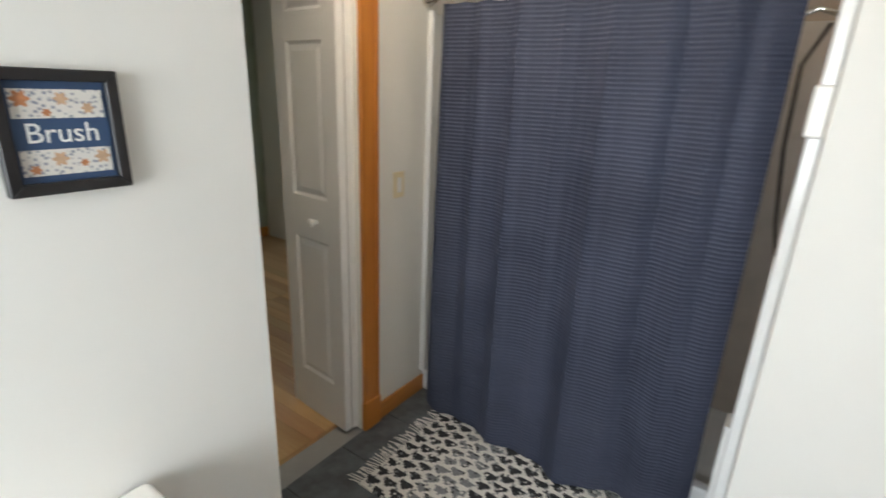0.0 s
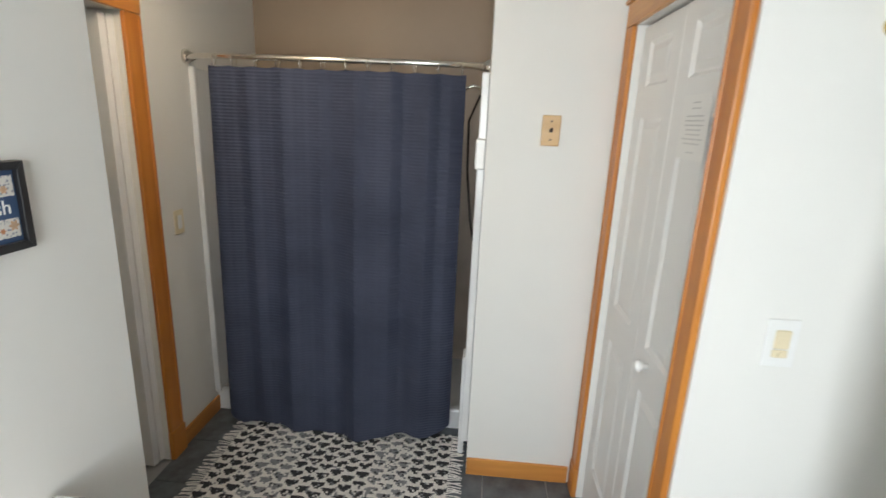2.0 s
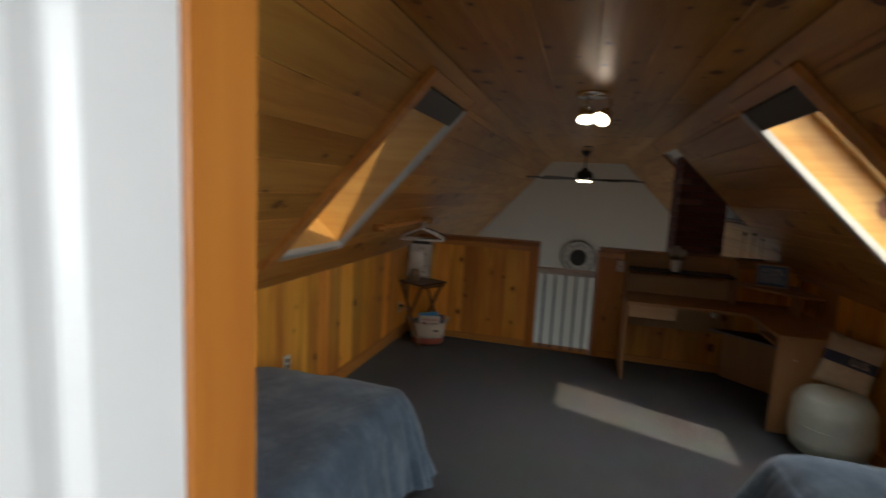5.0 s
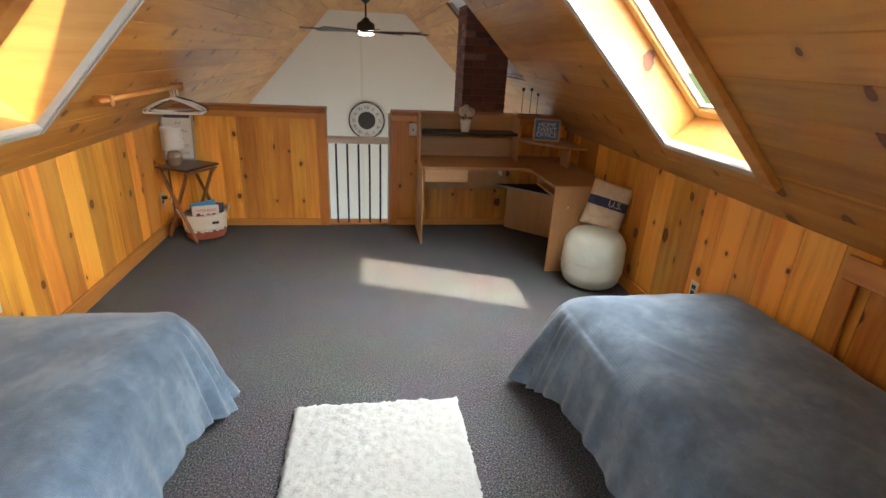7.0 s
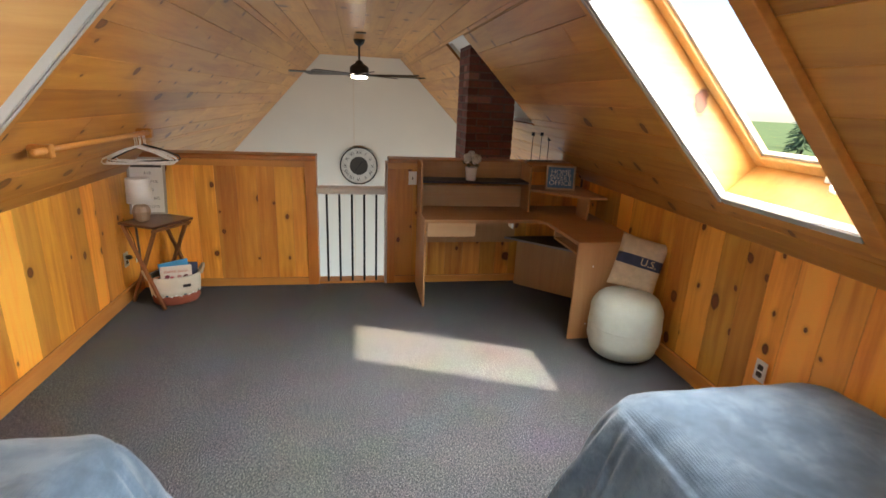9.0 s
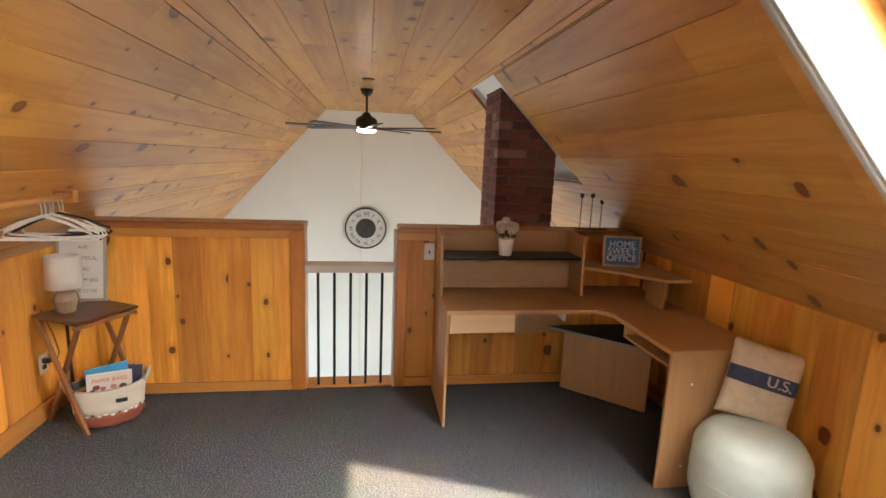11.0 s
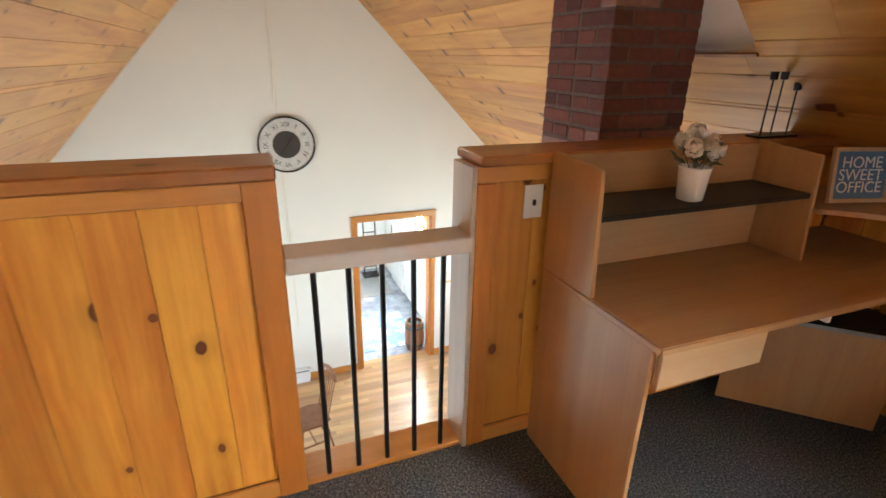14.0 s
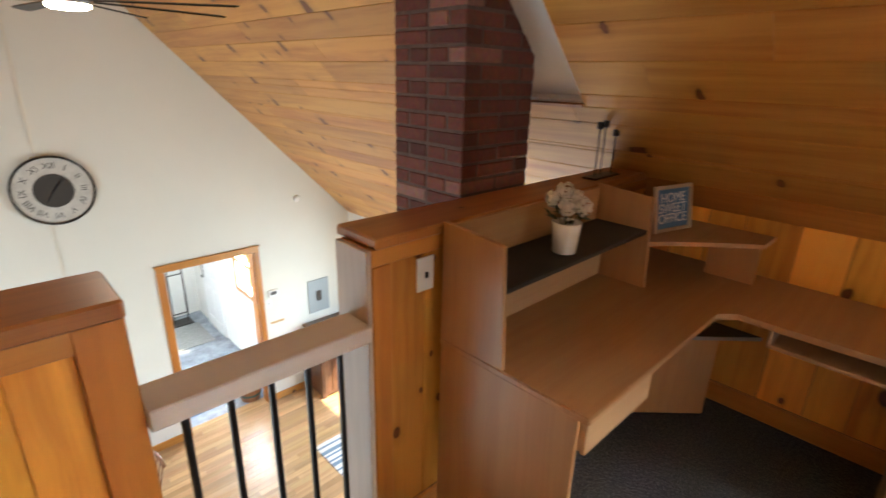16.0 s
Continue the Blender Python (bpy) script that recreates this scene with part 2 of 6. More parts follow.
# ---- building helpers ----
def box(bm, x0, y0, z0, x1, y1, z1, bev=0.0, seg=1):
    g = bmesh.ops.create_cube(bm, size=1.0)
    for v in g["verts"]:
        v.co = Vector(((x0 + x1) / 2 + v.co.x * (x1 - x0), (y0 + y1) / 2 + v.co.y * (y1 - y0), (z0 + z1) / 2 + v.co.z * (z1 - z0)))
    if bev:
        es = {e for v in g["verts"] for e in v.link_edges}
        bmesh.ops.bevel(bm, geom=list(es), offset=bev, segments=seg, affect="EDGES", profile=0.5)
    return bm


def cyl(bm, a, b, r0, r1=None, seg=16, caps=True):
    a, b = Vector(a), Vector(b)
    q = (b - a).to_track_quat("Z", "Y").to_matrix().to_4x4()
    bmesh.ops.create_cone(bm, cap_ends=caps, segments=seg, radius1=r0, radius2=r0 if r1 is None else r1, depth=(b - a).length,
                          matrix=Matrix.Translation((a + b) / 2) @ q)
    return bm


def tube(bm, pts, r, seg=8, closed=False):
    """A round bar along a line of points."""
    pts = [Vector(p) for p in pts]
    rings = []
    n = len(pts)
    for i, p in enumerate(pts):
        d = (pts[(i + 1) % n] - pts[i - 1]) if closed else (pts[min(i + 1, n - 1)] - pts[max(i - 1, 0)])
        q = d.to_track_quat("Z", "Y")
        rings.append([bm.verts.new(p + q @ Vector((r * math.cos(k * 2 * math.pi / seg), r * math.sin(k * 2 * math.pi / seg), 0))) for k in range(seg)])
    for i in range(n if closed else n - 1):
        a, b = rings[i], rings[(i + 1) % n]
        for k in range(seg):
            bm.faces.new((a[k], a[(k + 1) % seg], b[(k + 1) % seg], b[k]))
    if not closed:
        bm.faces.new(rings[0][::-1])
        bm.faces.new(rings[-1])
    return bm


def lathe(bm, profile, seg=24, at=(0, 0, 0)):
    """A turned shape from (radius, height) pairs."""
    at = Vector(at)
    rings = [[bm.verts.new(at + Vector((r * math.cos(k * 2 * math.pi / seg), r * math.sin(k * 2 * math.pi / seg), z))) for k in range(seg)] for r, z in profile]
    for a, b in zip(rings, rings[1:]):
        for k in range(seg):
            bm.faces.new((a[k], a[(k + 1) % seg], b[(k + 1) % seg], b[k]))
    for ring, flip in ((rings[0], True), (rings[-1], False)):
        if profile[0 if flip else -1][0] > 1e-4:
            bm.faces.new(ring[::-1] if flip else ring)
    return bm


def prism(bm, pts, a, b, axis="y"):
    """A polygon drawn across the axis, drawn out from a to b."""
    def at(p, t):
        return {"y": (p[0], t, p[1]), "x": (t, p[0], p[1]), "z": (p[0], p[1], t)}[axis]
    lo = [bm.verts.new(at(p, a)) for p in pts]
    hi = [bm.verts.new(at(p, b)) for p in pts]
    n = len(pts)
    bm.faces.new(lo)
    bm.faces.new(hi[::-1])
    for i in range(n):
        bm.faces.new((lo[i], hi[i], hi[(i + 1) % n], lo[(i + 1) % n]))
    return bm


def mesh_of(name, bm, material, smooth=False):
    bmesh.ops.recalc_face_normals(bm, faces=bm.faces)
    me = bpy.data.meshes.new(name)
    bm.to_mesh(me)
    bm.free()
    for m in material if isinstance(material, (list, tuple)) else [material]:
        me.materials.append(m)
    if smooth:
        for f in me.polygons:
            f.use_smooth = True
    return me


def part(name, bm, material, parent=None, label="", smooth=False):
    ob = new(name, mesh_of(name, bm, material, smooth))
    if parent:
        ob.parent = parent
    if label:
        ob["label"] = label
    return ob


def setting(name, bm, material, label, category="", smooth=False):
    return tagged(part(name, bm, material, None, "", smooth), label, category or name.split("_")[0], kind="structure")


def thing(name, m, label, category, group=""):
    ob = new(name)
    ob.matrix_world = m
    ob.empty_display_size = 0.1
    return tagged(ob, label, category, group)


def B():
    return bmesh.new()


# ---- the plan ----
XL, XR, ZK = -1.91, 1.92, 1.0            # knee walls of the loft
XFL, XFR, ZF = -0.74, 0.64, 2.29         # flat middle of the ceiling
YD0, YD1, YH, YH1, YG = 1.30, 1.365, 6.17, 6.31, 11.2
ZLOW, ZEAVE = -3.08, -0.4                # floor of the room below, foot of the roof
BZ, BCEIL = 0.16, 2.52                   # bathroom floor, one step up, and ceiling
SKY_Y0, SKY_Y1, SKY_Z0, SKY_Z1 = 3.34, 4.08, 1.24, 2.17
# glow strength of the added, unseen lamp in the bathroom
BATH_FILL = 50.0
SKYW = (0.62, 1.25, (0.25, 12.0))          # width, length and watts of the sky light in the two roof windows
OPX0, OPX1 = -0.484, 0.132                 # opening in the half wall


class Slope:
    """A roof slope: s runs down from the fold, n outwards."""
    def __init__(self, xf, xk):
        d = Vector((xk - xf, 0, ZK - ZF))
        self.o, self.d = Vector((xf, 0, ZF)), d.normalized()
        self.out = Vector((-self.d.z * (1 if xk > xf else -1), 0, abs(self.d.x)))
        self.per_z = -1 / self.d.z

    def s(self, z):
        return (ZF - z) * self.per_z

    def at(self, s, y, n=0.0):
        p = self.o + self.d * s + self.out * n
        return Vector((p.x, y, p.z))


LEFT, RIGHT = Slope(XFL, XL), Slope(XFR, XR)


def hexa(bm, f, s0, s1, y0, y1, n0, n1):
    """A block in a slope's own directions."""
    v = [bm.verts.new(f(s, y, n)) for s in (s0, s1) for y in (y0, y1) for n in (n0, n1)]
    for q in ((0, 1, 3, 2), (4, 6, 7, 5), (0, 4, 5, 1), (2, 3, 7, 6), (0, 2, 6, 4), (1, 5, 7, 3)):
        bm.faces.new([v[i] for i in q])


def board_strip(bm, f, s0, s1, y0, y1, groove=0.0034):
    """One board with bevelled edges."""
    e = 0.0005
    prof = [(s0 + groove, 0), (s1 - groove, 0), (s1 - e, groove), (s1 - e, 0.016), (s0 + e, 0.016), (s0 + e, groove)]
    a = [bm.verts.new(f(s, y0, n)) for s, n in prof]
    b = [bm.verts.new(f(s, y1, n)) for s, n in prof]
    bm.faces.new(a)
    bm.faces.new(b[::-1])
    for i in range(6):
        bm.faces.new((a[i], b[i], b[(i + 1) % 6], a[(i + 1) % 6]))


def boards(bm, rng, f, s_from, s_to, y0, y1, holes, width=0.185, low_s=None, low_y=None):
    """Boards along y over a slope, cut round the holes (s0, s1, y0, y1)."""
    edges = [s_from]
    while edges[-1] < s_to - width * 0.6:
        edges.append(edges[-1] + width)
    edges[-1] = s_to
    for b0, b1 in zip(edges, edges[1:]):
        cuts = sorted({b0, b1, *(h for hole in holes for h in hole[:2] if b0 < h < b1)})
        joints = [y0]
        while joints[-1] < y1:
            joints.append(joints[-1] + rng.uniform(1.8, 3.9))
        for c0, c1 in zip(cuts, cuts[1:]):
            spans = [(low_y if low_s is not None and c0 > low_s - 0.02 else y0, y1)]
            for h in holes:
                if h[0] < (c0 + c1) / 2 < h[1]:
                    spans = [q for a, b in spans for q in ((a, min(b, h[2])), (max(a, h[3]), b)) if q[1] - q[0] > 0.01]
            for a, b in spans:
                pts = [a, *(j for j in joints if a + 0.25 < j < b - 0.25), b]
                for p, q in zip(pts, pts[1:]):
                    board_strip(bm, f, c0, c1, p + 0.0008, q - 0.0008)


def deck(bm, f, s_from, s_to, y0, y1, holes, n0, n1):
    ss = sorted({s_from, s_to, *(h for q in holes for h in q[:2])})
    for a, b in zip(ss, ss[1:]):
        ys = [(y0, y1)]
        for h in holes:
            if h[0] < (a + b) / 2 < h[1]:
                ys = [q for c, d in ys for q in ((c, min(d, h[2])), (max(c, h[3]), d)) if q[1] - q[0] > 0.01]
        for c, d in ys:
            hexa(bm, f, a, b, c, d, n0, n1)


CHIM = (0.878, 1.336, 6.53, 6.98)
CH_HOLE_Z, CH_HOLE_Y = (1.462, 2.15), (6.355, 7.10)
for side, sl in (("left", LEFT), ("right", RIGHT)):
    rng = random.Random(5 if side == "left" else 8)
    holes = [(sl.s(SKY_Z1) - 0.025, sl.s(SKY_Z0) + 0.025, SKY_Y0 - 0.025, SKY_Y1 + 0.025)]
    if side == "right":
        holes.append((sl.s(CH_HOLE_Z[1]) - 0.022, sl.s(CH_HOLE_Z[0]) + 0.022, CH_HOLE_Y[0] - 0.022, CH_HOLE_Y[1] + 0.022))
    bm = B()
    boards(bm, rng, sl.at, 0.0, sl.s(ZEAVE), YD1, YG, holes, low_s=sl.s(ZK) + 0.03, low_y=YH1)
    setting("ceiling_slope_" + side, bm, M_PINE_CEIL, "sloped ceiling of varnished knotty pine tongue-and-groove boards", "ceiling")
    bm = B()
    deck(bm, sl.at, -0.3, sl.s(ZEAVE) + 0.3, 1.0, YG + 0.3, holes, 0.018, 0.12)
    setting("roof_" + side, bm, plain("roof_shingle_" + side, (0.09, 0.085, 0.08), 0.9, bump=0.4, bump_scale=90), "dark shingled roof slope over the loft", "roof")

bm = B()
boards(bm, random.Random(3), lambda s, y, n=0.0: Vector((XFL + s, y, ZF + n)), 0.0, XFR - XFL, YD1, YG, [], width=0.23)
setting("ceiling_flat", bm, M_PINE_CEIL, "flat middle strip of varnished pine board ceiling", "ceiling")
bm = box(B(), XFL - 0.1, 1.0, ZF + 0.018, XFR + 0.1, YG + 0.3, ZF + 0.12)
setting("roof_ridge", bm, M_GREYGLASS, "closed roof deck over the flat ceiling", "roof")

# loft floor and carpet
setting("floor_loft", box(B(), XL - 0.3, YD1 - 0.12, -0.25, XR + 0.3, YH1, -0.012), M_WHITEWALL, "loft floor slab", "floor")
setting("floor_carpet", box(B(), XL, YD1 - 0.12, -0.012, XR, YH + 0.001, 0.0), M_CARPET, "speckled charcoal grey loop carpet over the whole loft", "carpet")

# walls behind the boards, coloured dark to deepen the shade in the grooves
setting("wall_knee_left", box(B(), XL - 0.12, YD1, -0.25, XL - 0.018, YH1, ZK + 0.05), M_DARKWOOD, "low knee wall under the roof slope", "wall")
setting("wall_knee_right", box(B(), XR + 0.018, YD1, -0.25, XR + 0.12, YH1, ZK + 0.05), M_DARKWOOD, "low knee wall under the roof slope", "wall")
PLANK = {}


def planks(parent, start, rz, length, z0, z1, seed, widths=(0.13, 0.15, 0.165)):
    """Upright tongue-and-groove boards along a wall; rz turns the run, the face looks to local -y."""
    rng = random.Random(seed)
    x = 0.0
    turn = Matrix.Rotation(radians(rz), 4, "Z")
    while x < length - 0.001:
        w = min(rng.choice(widths), length - x)
        if length - x - w < 0.04:
            w = length - x
        key = (round(w, 3), round(z1 - z0, 3))
        if key not in PLANK:
            bm = B()
            g, h = 0.0026, z1 - z0
            prism(bm, [(g, -0.0), (w - g, -0.0), (w - 0.0004, g), (w - 0.0004, 0.016), (0.0004, 0.016), (0.0004, g)], 0, h, "z")
            PLANK[key] = mesh_of("plank", bm, M_PINE_Z)
        ob = new("plank", PLANK[key])
        ob.parent = parent
        ob.matrix_local = Matrix.Translation(Vector(start) + turn @ Vector((x, 0, z0))) @ turn
        x += w


def board(name, x0, y0, z0, x1, y1, z1, material, label, category="trim", bev=0.003):
    return setting(name, box(B(), x0, y0, z0, x1, y1, z1, bev), material, label, category)


# half walls that look down into the room below
hw = {}
for side, a, b in (("left", XL, OPX0), ("right", OPX1, XR)):
    # dark core colour adds to the shade in the grooves between boards
    bm = box(B(), a, YH + 0.018, -0.25, b, YH1, 1.075)
    hw[side] = setting("wall_half_" + side, bm, M_DARKWOOD, "half wall clad in knotty pine, open above to the room below", "wall")
    top = 1.142 if side == "left" else 1.134
    board("trim_cap_" + side, a - (0.0 if side == "left" else -0.006), YH - 0.035, 1.10, b + (0.018 if side == "left" else 0), YH1 + 0.03, top, M_CAP, "dark stained pine cap on the half wall", "wall cap", 0.006)
    board("trim_frieze_" + side, a, YH - 0.018, 1.045, b, YH + 0.016, 1.098, M_PINE_X, "pine rail under the cap of the half wall")
    board("baseboard_half_" + side, a, YH - 0.016, 0.0, b, YH - 0.001, 0.065, M_PINE_X, "pine baseboard of the half wall", "baseboard")
board("trim_half_top_left", XL, YH1 - 0.12, 1.076, OPX0, YH1, 1.099, M_PINE_X, "pine packing under the cap")
board("trim_half_top_right", OPX1, YH1 - 0.12, 1.076, XR, YH1, 1.099, M_PINE_X, "pine packing under the cap")
board("trim_post_left", OPX0 - 0.075, YH - 0.02, 0.0, OPX0 + 0.016, YH - 0.002, 1.099, M_TRIM_Z, "pine corner board at the end of the half wall")
board("trim_jamb_left", OPX0 + 0.0, YH, 0.0, OPX0 + 0.016, YH1, 1.099, M_TRIM_Z, "pine end board of the half wall")
M_WASHED = wood("whitewashed_pine", (0.60, 0.52, 0.46), (0.50, 0.42, 0.37), knot=(0.25, 0.17, 0.15), axis=2, knots=0.5, vary=0.03, coat=0.0, rough=0.55)
M_WASHED_X = wood("whitewashed_rail", (0.66, 0.61, 0.57), (0.58, 0.52, 0.48), knot=(0.3, 0.2, 0.2), axis=0, knots=0.05, vary=0.03, coat=0.0, rough=0.55)
board("trim_jamb_right", OPX1 - 0.018, YH - 0.02, 0.0, OPX1, YH1, 1.099, M_WASHED, "whitewashed pine end board of the half wall with knots")
board("trim_post_right", OPX1 + 0.001, YH - 0.02, 0.0, OPX1 + 0.07, YH - 0.002, 1.044, M_TRIM_Z, "pine corner board at the end of the half wall")
planks(hw["left"], (XL, YH, 0), 0, OPX0 - 0.075 - XL, 0.066, 1.044, 11, (0.14, 0.155, 0.165))
planks(hw["right"], (OPX1 + 0.071, YH, 0), 0, XR - OPX1 - 0.071, 0.066, 1.044, 12)
kl, kr = bpy.data.objects["wall_knee_left"], bpy.data.objects["wall_knee_right"]
planks(kl, (XL - 0.016, YD1, 0), 90, YH - YD1, 0.1, ZK + 0.03, 21, (0.16, 0.19, 0.22))
planks(kr, (XR + 0.016, YH, 0), -90, YH - YD1, 0.1, ZK + 0.03, 22, (0.16, 0.19, 0.22))
board("baseboard_left", XL - 0.014, YD1, 0.0, XL + 0.012, YH - 0.021, 0.1, M_PINE_Y, "pine baseboard along the knee wall", "baseboard")
board("baseboard_right", XR - 0.012, YD1, 0.0, XR + 0.014, YH - 0.021, 0.1, M_PINE_Y, "pine baseboard along the knee wall", "baseboard")

# sill strip, rail and iron balusters in the opening
board("trim_sill", OPX0 + 0.017, YH + 0.002, -0.02, OPX1 - 0.019, YH1, 0.018, M_PINE_X, "pine sill strip at the edge of the loft floor")
rail = thing("railing", Matrix.Translation((0, 0, 0)), "whitewashed timber handrail on five black iron balusters", "railing")
part("handrail", box(B(), OPX0 + 0.017, YH - 0.042, 0.825, OPX1 - 0.0185, YH + 0.085, 0.878, 0.004), M_WASHED_X, rail, "whitewashed timber handrail")
for x in (-0.388, -0.281, -0.174, -0.068, 0.037):
    part("baluster", cyl(B(), (x, YH + 0.018, 0.0), (x, YH + 0.018, 0.826), 0.0095, seg=12), M_BLACK, rail, "black iron baluster")

# ---- room below and gable ----
M_GABLE = plain("gable_paint", (0.78, 0.768, 0.695), 0.7, var=0.03, scale=1.2, bump=0.06, bump_scale=160)
GD = (0.724, 1.815, -0.71)                 # doorway in the gable: x0, x1, head
bm = B()
xa, xb = LEFT.at(LEFT.s(ZEAVE), 0).x, RIGHT.at(RIGHT.s(ZEAVE), 0).x
box(bm, xa - 0.3, YG, ZLOW - 0.1, GD[0], YG + 0.14, GD[2])
box(bm, GD[1], YG, ZLOW - 0.1, xb + 0.3, YG + 0.14, GD[2])
prism(bm, [(xa - 0.3, GD[2]), (xb + 0.3, GD[2]), (xb + 0.3, ZEAVE - 0.2), (XFR + 0.1, ZF + 0.1), (XFL - 0.1, ZF + 0.1), (xa - 0.3, ZEAVE - 0.2)], YG, YG + 0.14, "y")
setting("wall_gable", bm, M_GABLE, "tall cream painted gable wall of the room below", "wall")
# opening added in both side walls, out of view, to let light in
LW = [(7.4, 10.2, -2.3, -0.95)]


def wall_with_windows(name, x0, x1, y0, y1, z0, z1, wins, material, label):
    """A wall along y with openings (y0, y1, z0, z1)."""
    bm = B()
    ys = [y0] + [v for w in wins for v in w[:2]] + [y1]
    for a, b in zip(ys[::2], ys[1::2]):
        box(bm, x0, a, z0, x1, b, z1)
    for w in wins:
        box(bm, x0, w[0], z0, x1, w[1], w[2])
        box(bm, x0, w[0], w[3], x1, w[1], z1)
    return setting(name, bm, material, label, "wall")


wall_with_windows("wall_low_left", xa - 0.15, xa, 2.5, YG, ZLOW, ZEAVE + 0.05, LW, M_WHITEWALL, "white side wall of the room below with an added, unseen window opening")
wall_with_windows("wall_low_right", xb, xb + 0.15, 2.5, YG, ZLOW, ZEAVE + 0.05, LW, M_WHITEWALL, "white side wall of the room below with an added, unseen window opening")
setting("wall_low_back", box(B(), xa - 0.1, 2.4, ZLOW, xb + 0.1, 2.52, -0.25), M_WHITEWALL, "white wall under the loft", "wall")
setting("ceiling_low", box(B(), xa - 0.1, 1.24, -0.32, xb + 0.1, YH1 + 0.002, -0.255), M_WHITEWALL, "white ceiling under the loft", "ceiling")
setting("wall_attic_left", box(B(), xa - 0.1, YH1 - 0.1, -0.255, XL - 0.121, YH1 - 0.002, 1.0), M_WHITEWALL, "plain wall behind the knee wall", "wall")
setting("wall_attic_right", box(B(), XR + 0.121, YH1 - 0.1, -0.255, xb + 0.1, YH1 - 0.002, 1.0), M_WHITEWALL, "plain wall behind the knee wall", "wall")
# area lights in the added openings stand in for the room's daylight
window_light("fill_light_low_left", (xa - 0.05, 8.8, -1.6), (0, 8.8, -2.0), 2.7, 1.3, 24, (0.66, 0.84, 1.0))
window_light("fill_light_low_right", (xb + 0.05, 8.8, -1.6), (0, 8.8, -2.0), 2.7, 1.3, 24, (0.66, 0.84, 1.0))
low_floor = setting("floor_low", box(B(), xa, 2.5, ZLOW - 0.1, xb, YG + 0.14, ZLOW - 0.016), M_FLOORWOOD, "floor slab of the room below", "floor")

# ---- bathroom shell ----
XP = -1.665                               # face of the pier beside the shower
YC = 0.755                                # closet wall
XS = -0.70                                # wall with the switch
YP = -1.205                               # doorway wall
YPIC, XPIC = -0.70, -0.76                 # wall with the picture and its end
setting("wall_pier", box(B(), -2.72, 0.24, BZ, XP, YC + 0.1, BCEIL), M_WHITEWALL, "white painted wall pier beside the shower", "wall")
CLX0, CLX1, DOORH = -1.567, -0.805, 2.03
bm = B()
box(bm, XP, YC, BZ, CLX0, YC + 0.1, BCEIL)
box(bm, CLX1, YC, BZ, XS, YC + 0.1, BCEIL)
box(bm, CLX0, YC, BZ + DOORH, CLX1, YC + 0.1, BCEIL)
setting("wall_closet", bm, M_WHITEWALL, "white wall round the closet door", "wall")
LDX0, LDX1 = -0.372, 0.55                 # doorway to the loft
setting("wall_switch", box(B(), XS - 0.12, YC + 0.1, BZ, XS, YD0, BCEIL), M_WHITEWALL, "white wall with a dimmer and a brass hook", "wall")
bm = B()
box(bm, -2.72, YD0, -0.25, LDX0, YD1, 2.6)
box(bm, LDX1, YD0, -0.25, 2.3, YD1, 2.6)
box(bm, LDX0, YD0, BZ + DOORH, LDX1, YD1, 2.6)
setting("wall_loft_door", bm, M_WHITEWALL, "wall between bathroom and loft", "wall")
setting("floor_step", box(B(), LDX0, YD0 - 0.02, -0.25, LDX1, YD0 + 0.05, BZ - 0.002), M_PINE_X, "pine step at the bathroom doorway", "step")
bm = box(B(), -1.56 + 0.82, YP - 0.12, BZ, -0.4, YP, BCEIL)
box(bm, -1.56, YP - 0.12, BZ + DOORH, -1.56 + 0.82, YP, BCEIL)
box(bm, -2.72, YP - 0.12, BZ, -1.56, YP, BCEIL)
setting("wall_hall_door", bm, M_WHITEWALL, "white wall with the doorway to the hall", "wall")
setting("wall_picture", box(B(), XPIC, YP, BZ, 1.62, YPIC, BCEIL), M_WHITEWALL, "white wall behind the toilet", "wall")
wall_with_windows("wall_bath_window", 1.62, 1.76, YP, YD0, BZ, BCEIL, [(-0.45, 0.65, 1.1, 2.2)], M_WHITEWALL, "white bathroom wall with a window")
setting("ceiling_bath", box(B(), -2.85, YP - 0.12, BCEIL, 1.76, YD0, BCEIL + 0.1), M_WHITEWALL, "white bathroom ceiling", "ceiling")
setting("floor_bath", box(B(), -2.85, YP - 0.12, -0.25, 1.76, YD0 - 0.021, BZ - 0.012), M_GREYGLASS, "bathroom floor slab under dark grey tiles", "floor")
setting("wall_shower_back", box(B(), -2.85, YP - 0.12, BZ - 0.3, -2.72, YC + 0.1, BCEIL), plain("beige_shower_wall", (0.37, 0.275, 0.19), 0.4, var=0.06, scale=2.0), "beige wall behind the shower", "wall")
window_light("window_light_bath", (1.68, 0.1, 1.62), (-0.4, -0.1, 0.9), 1.05, 1.05, 70, (0.89, 0.95, 1.0))
# hall beyond the doorway
setting("floor_hall", box(B(), -3.2, -4.2, BZ - 0.1, 0.4, YP - 0.12, BZ - 0.002), M_FLOORWOOD, "oak strip floor of the hall", "floor")
setting("wall_hall_far", box(B(), -3.2, -4.3, BZ - 0.1, 0.4, -4.2, BCEIL), plain("green_grey_paint", (0.36, 0.40, 0.30), 0.7), "grey-green hall wall", "wall")
# unseen opening and area light, added only to light the hall
wall_with_windows("wall_hall_side", -3.3, -3.2, -4.2, YP - 0.12, BZ - 0.1, BCEIL, [(-3.6, -2.4, 1.0, 2.2)], M_WHITEWALL, "white hall wall with an added, unseen opening for fill light")
window_light("fill_light_hall", (-3.24, -3.0, 1.6), (-1.5, -3.0, 1.2), 1.15, 1.15, 7)
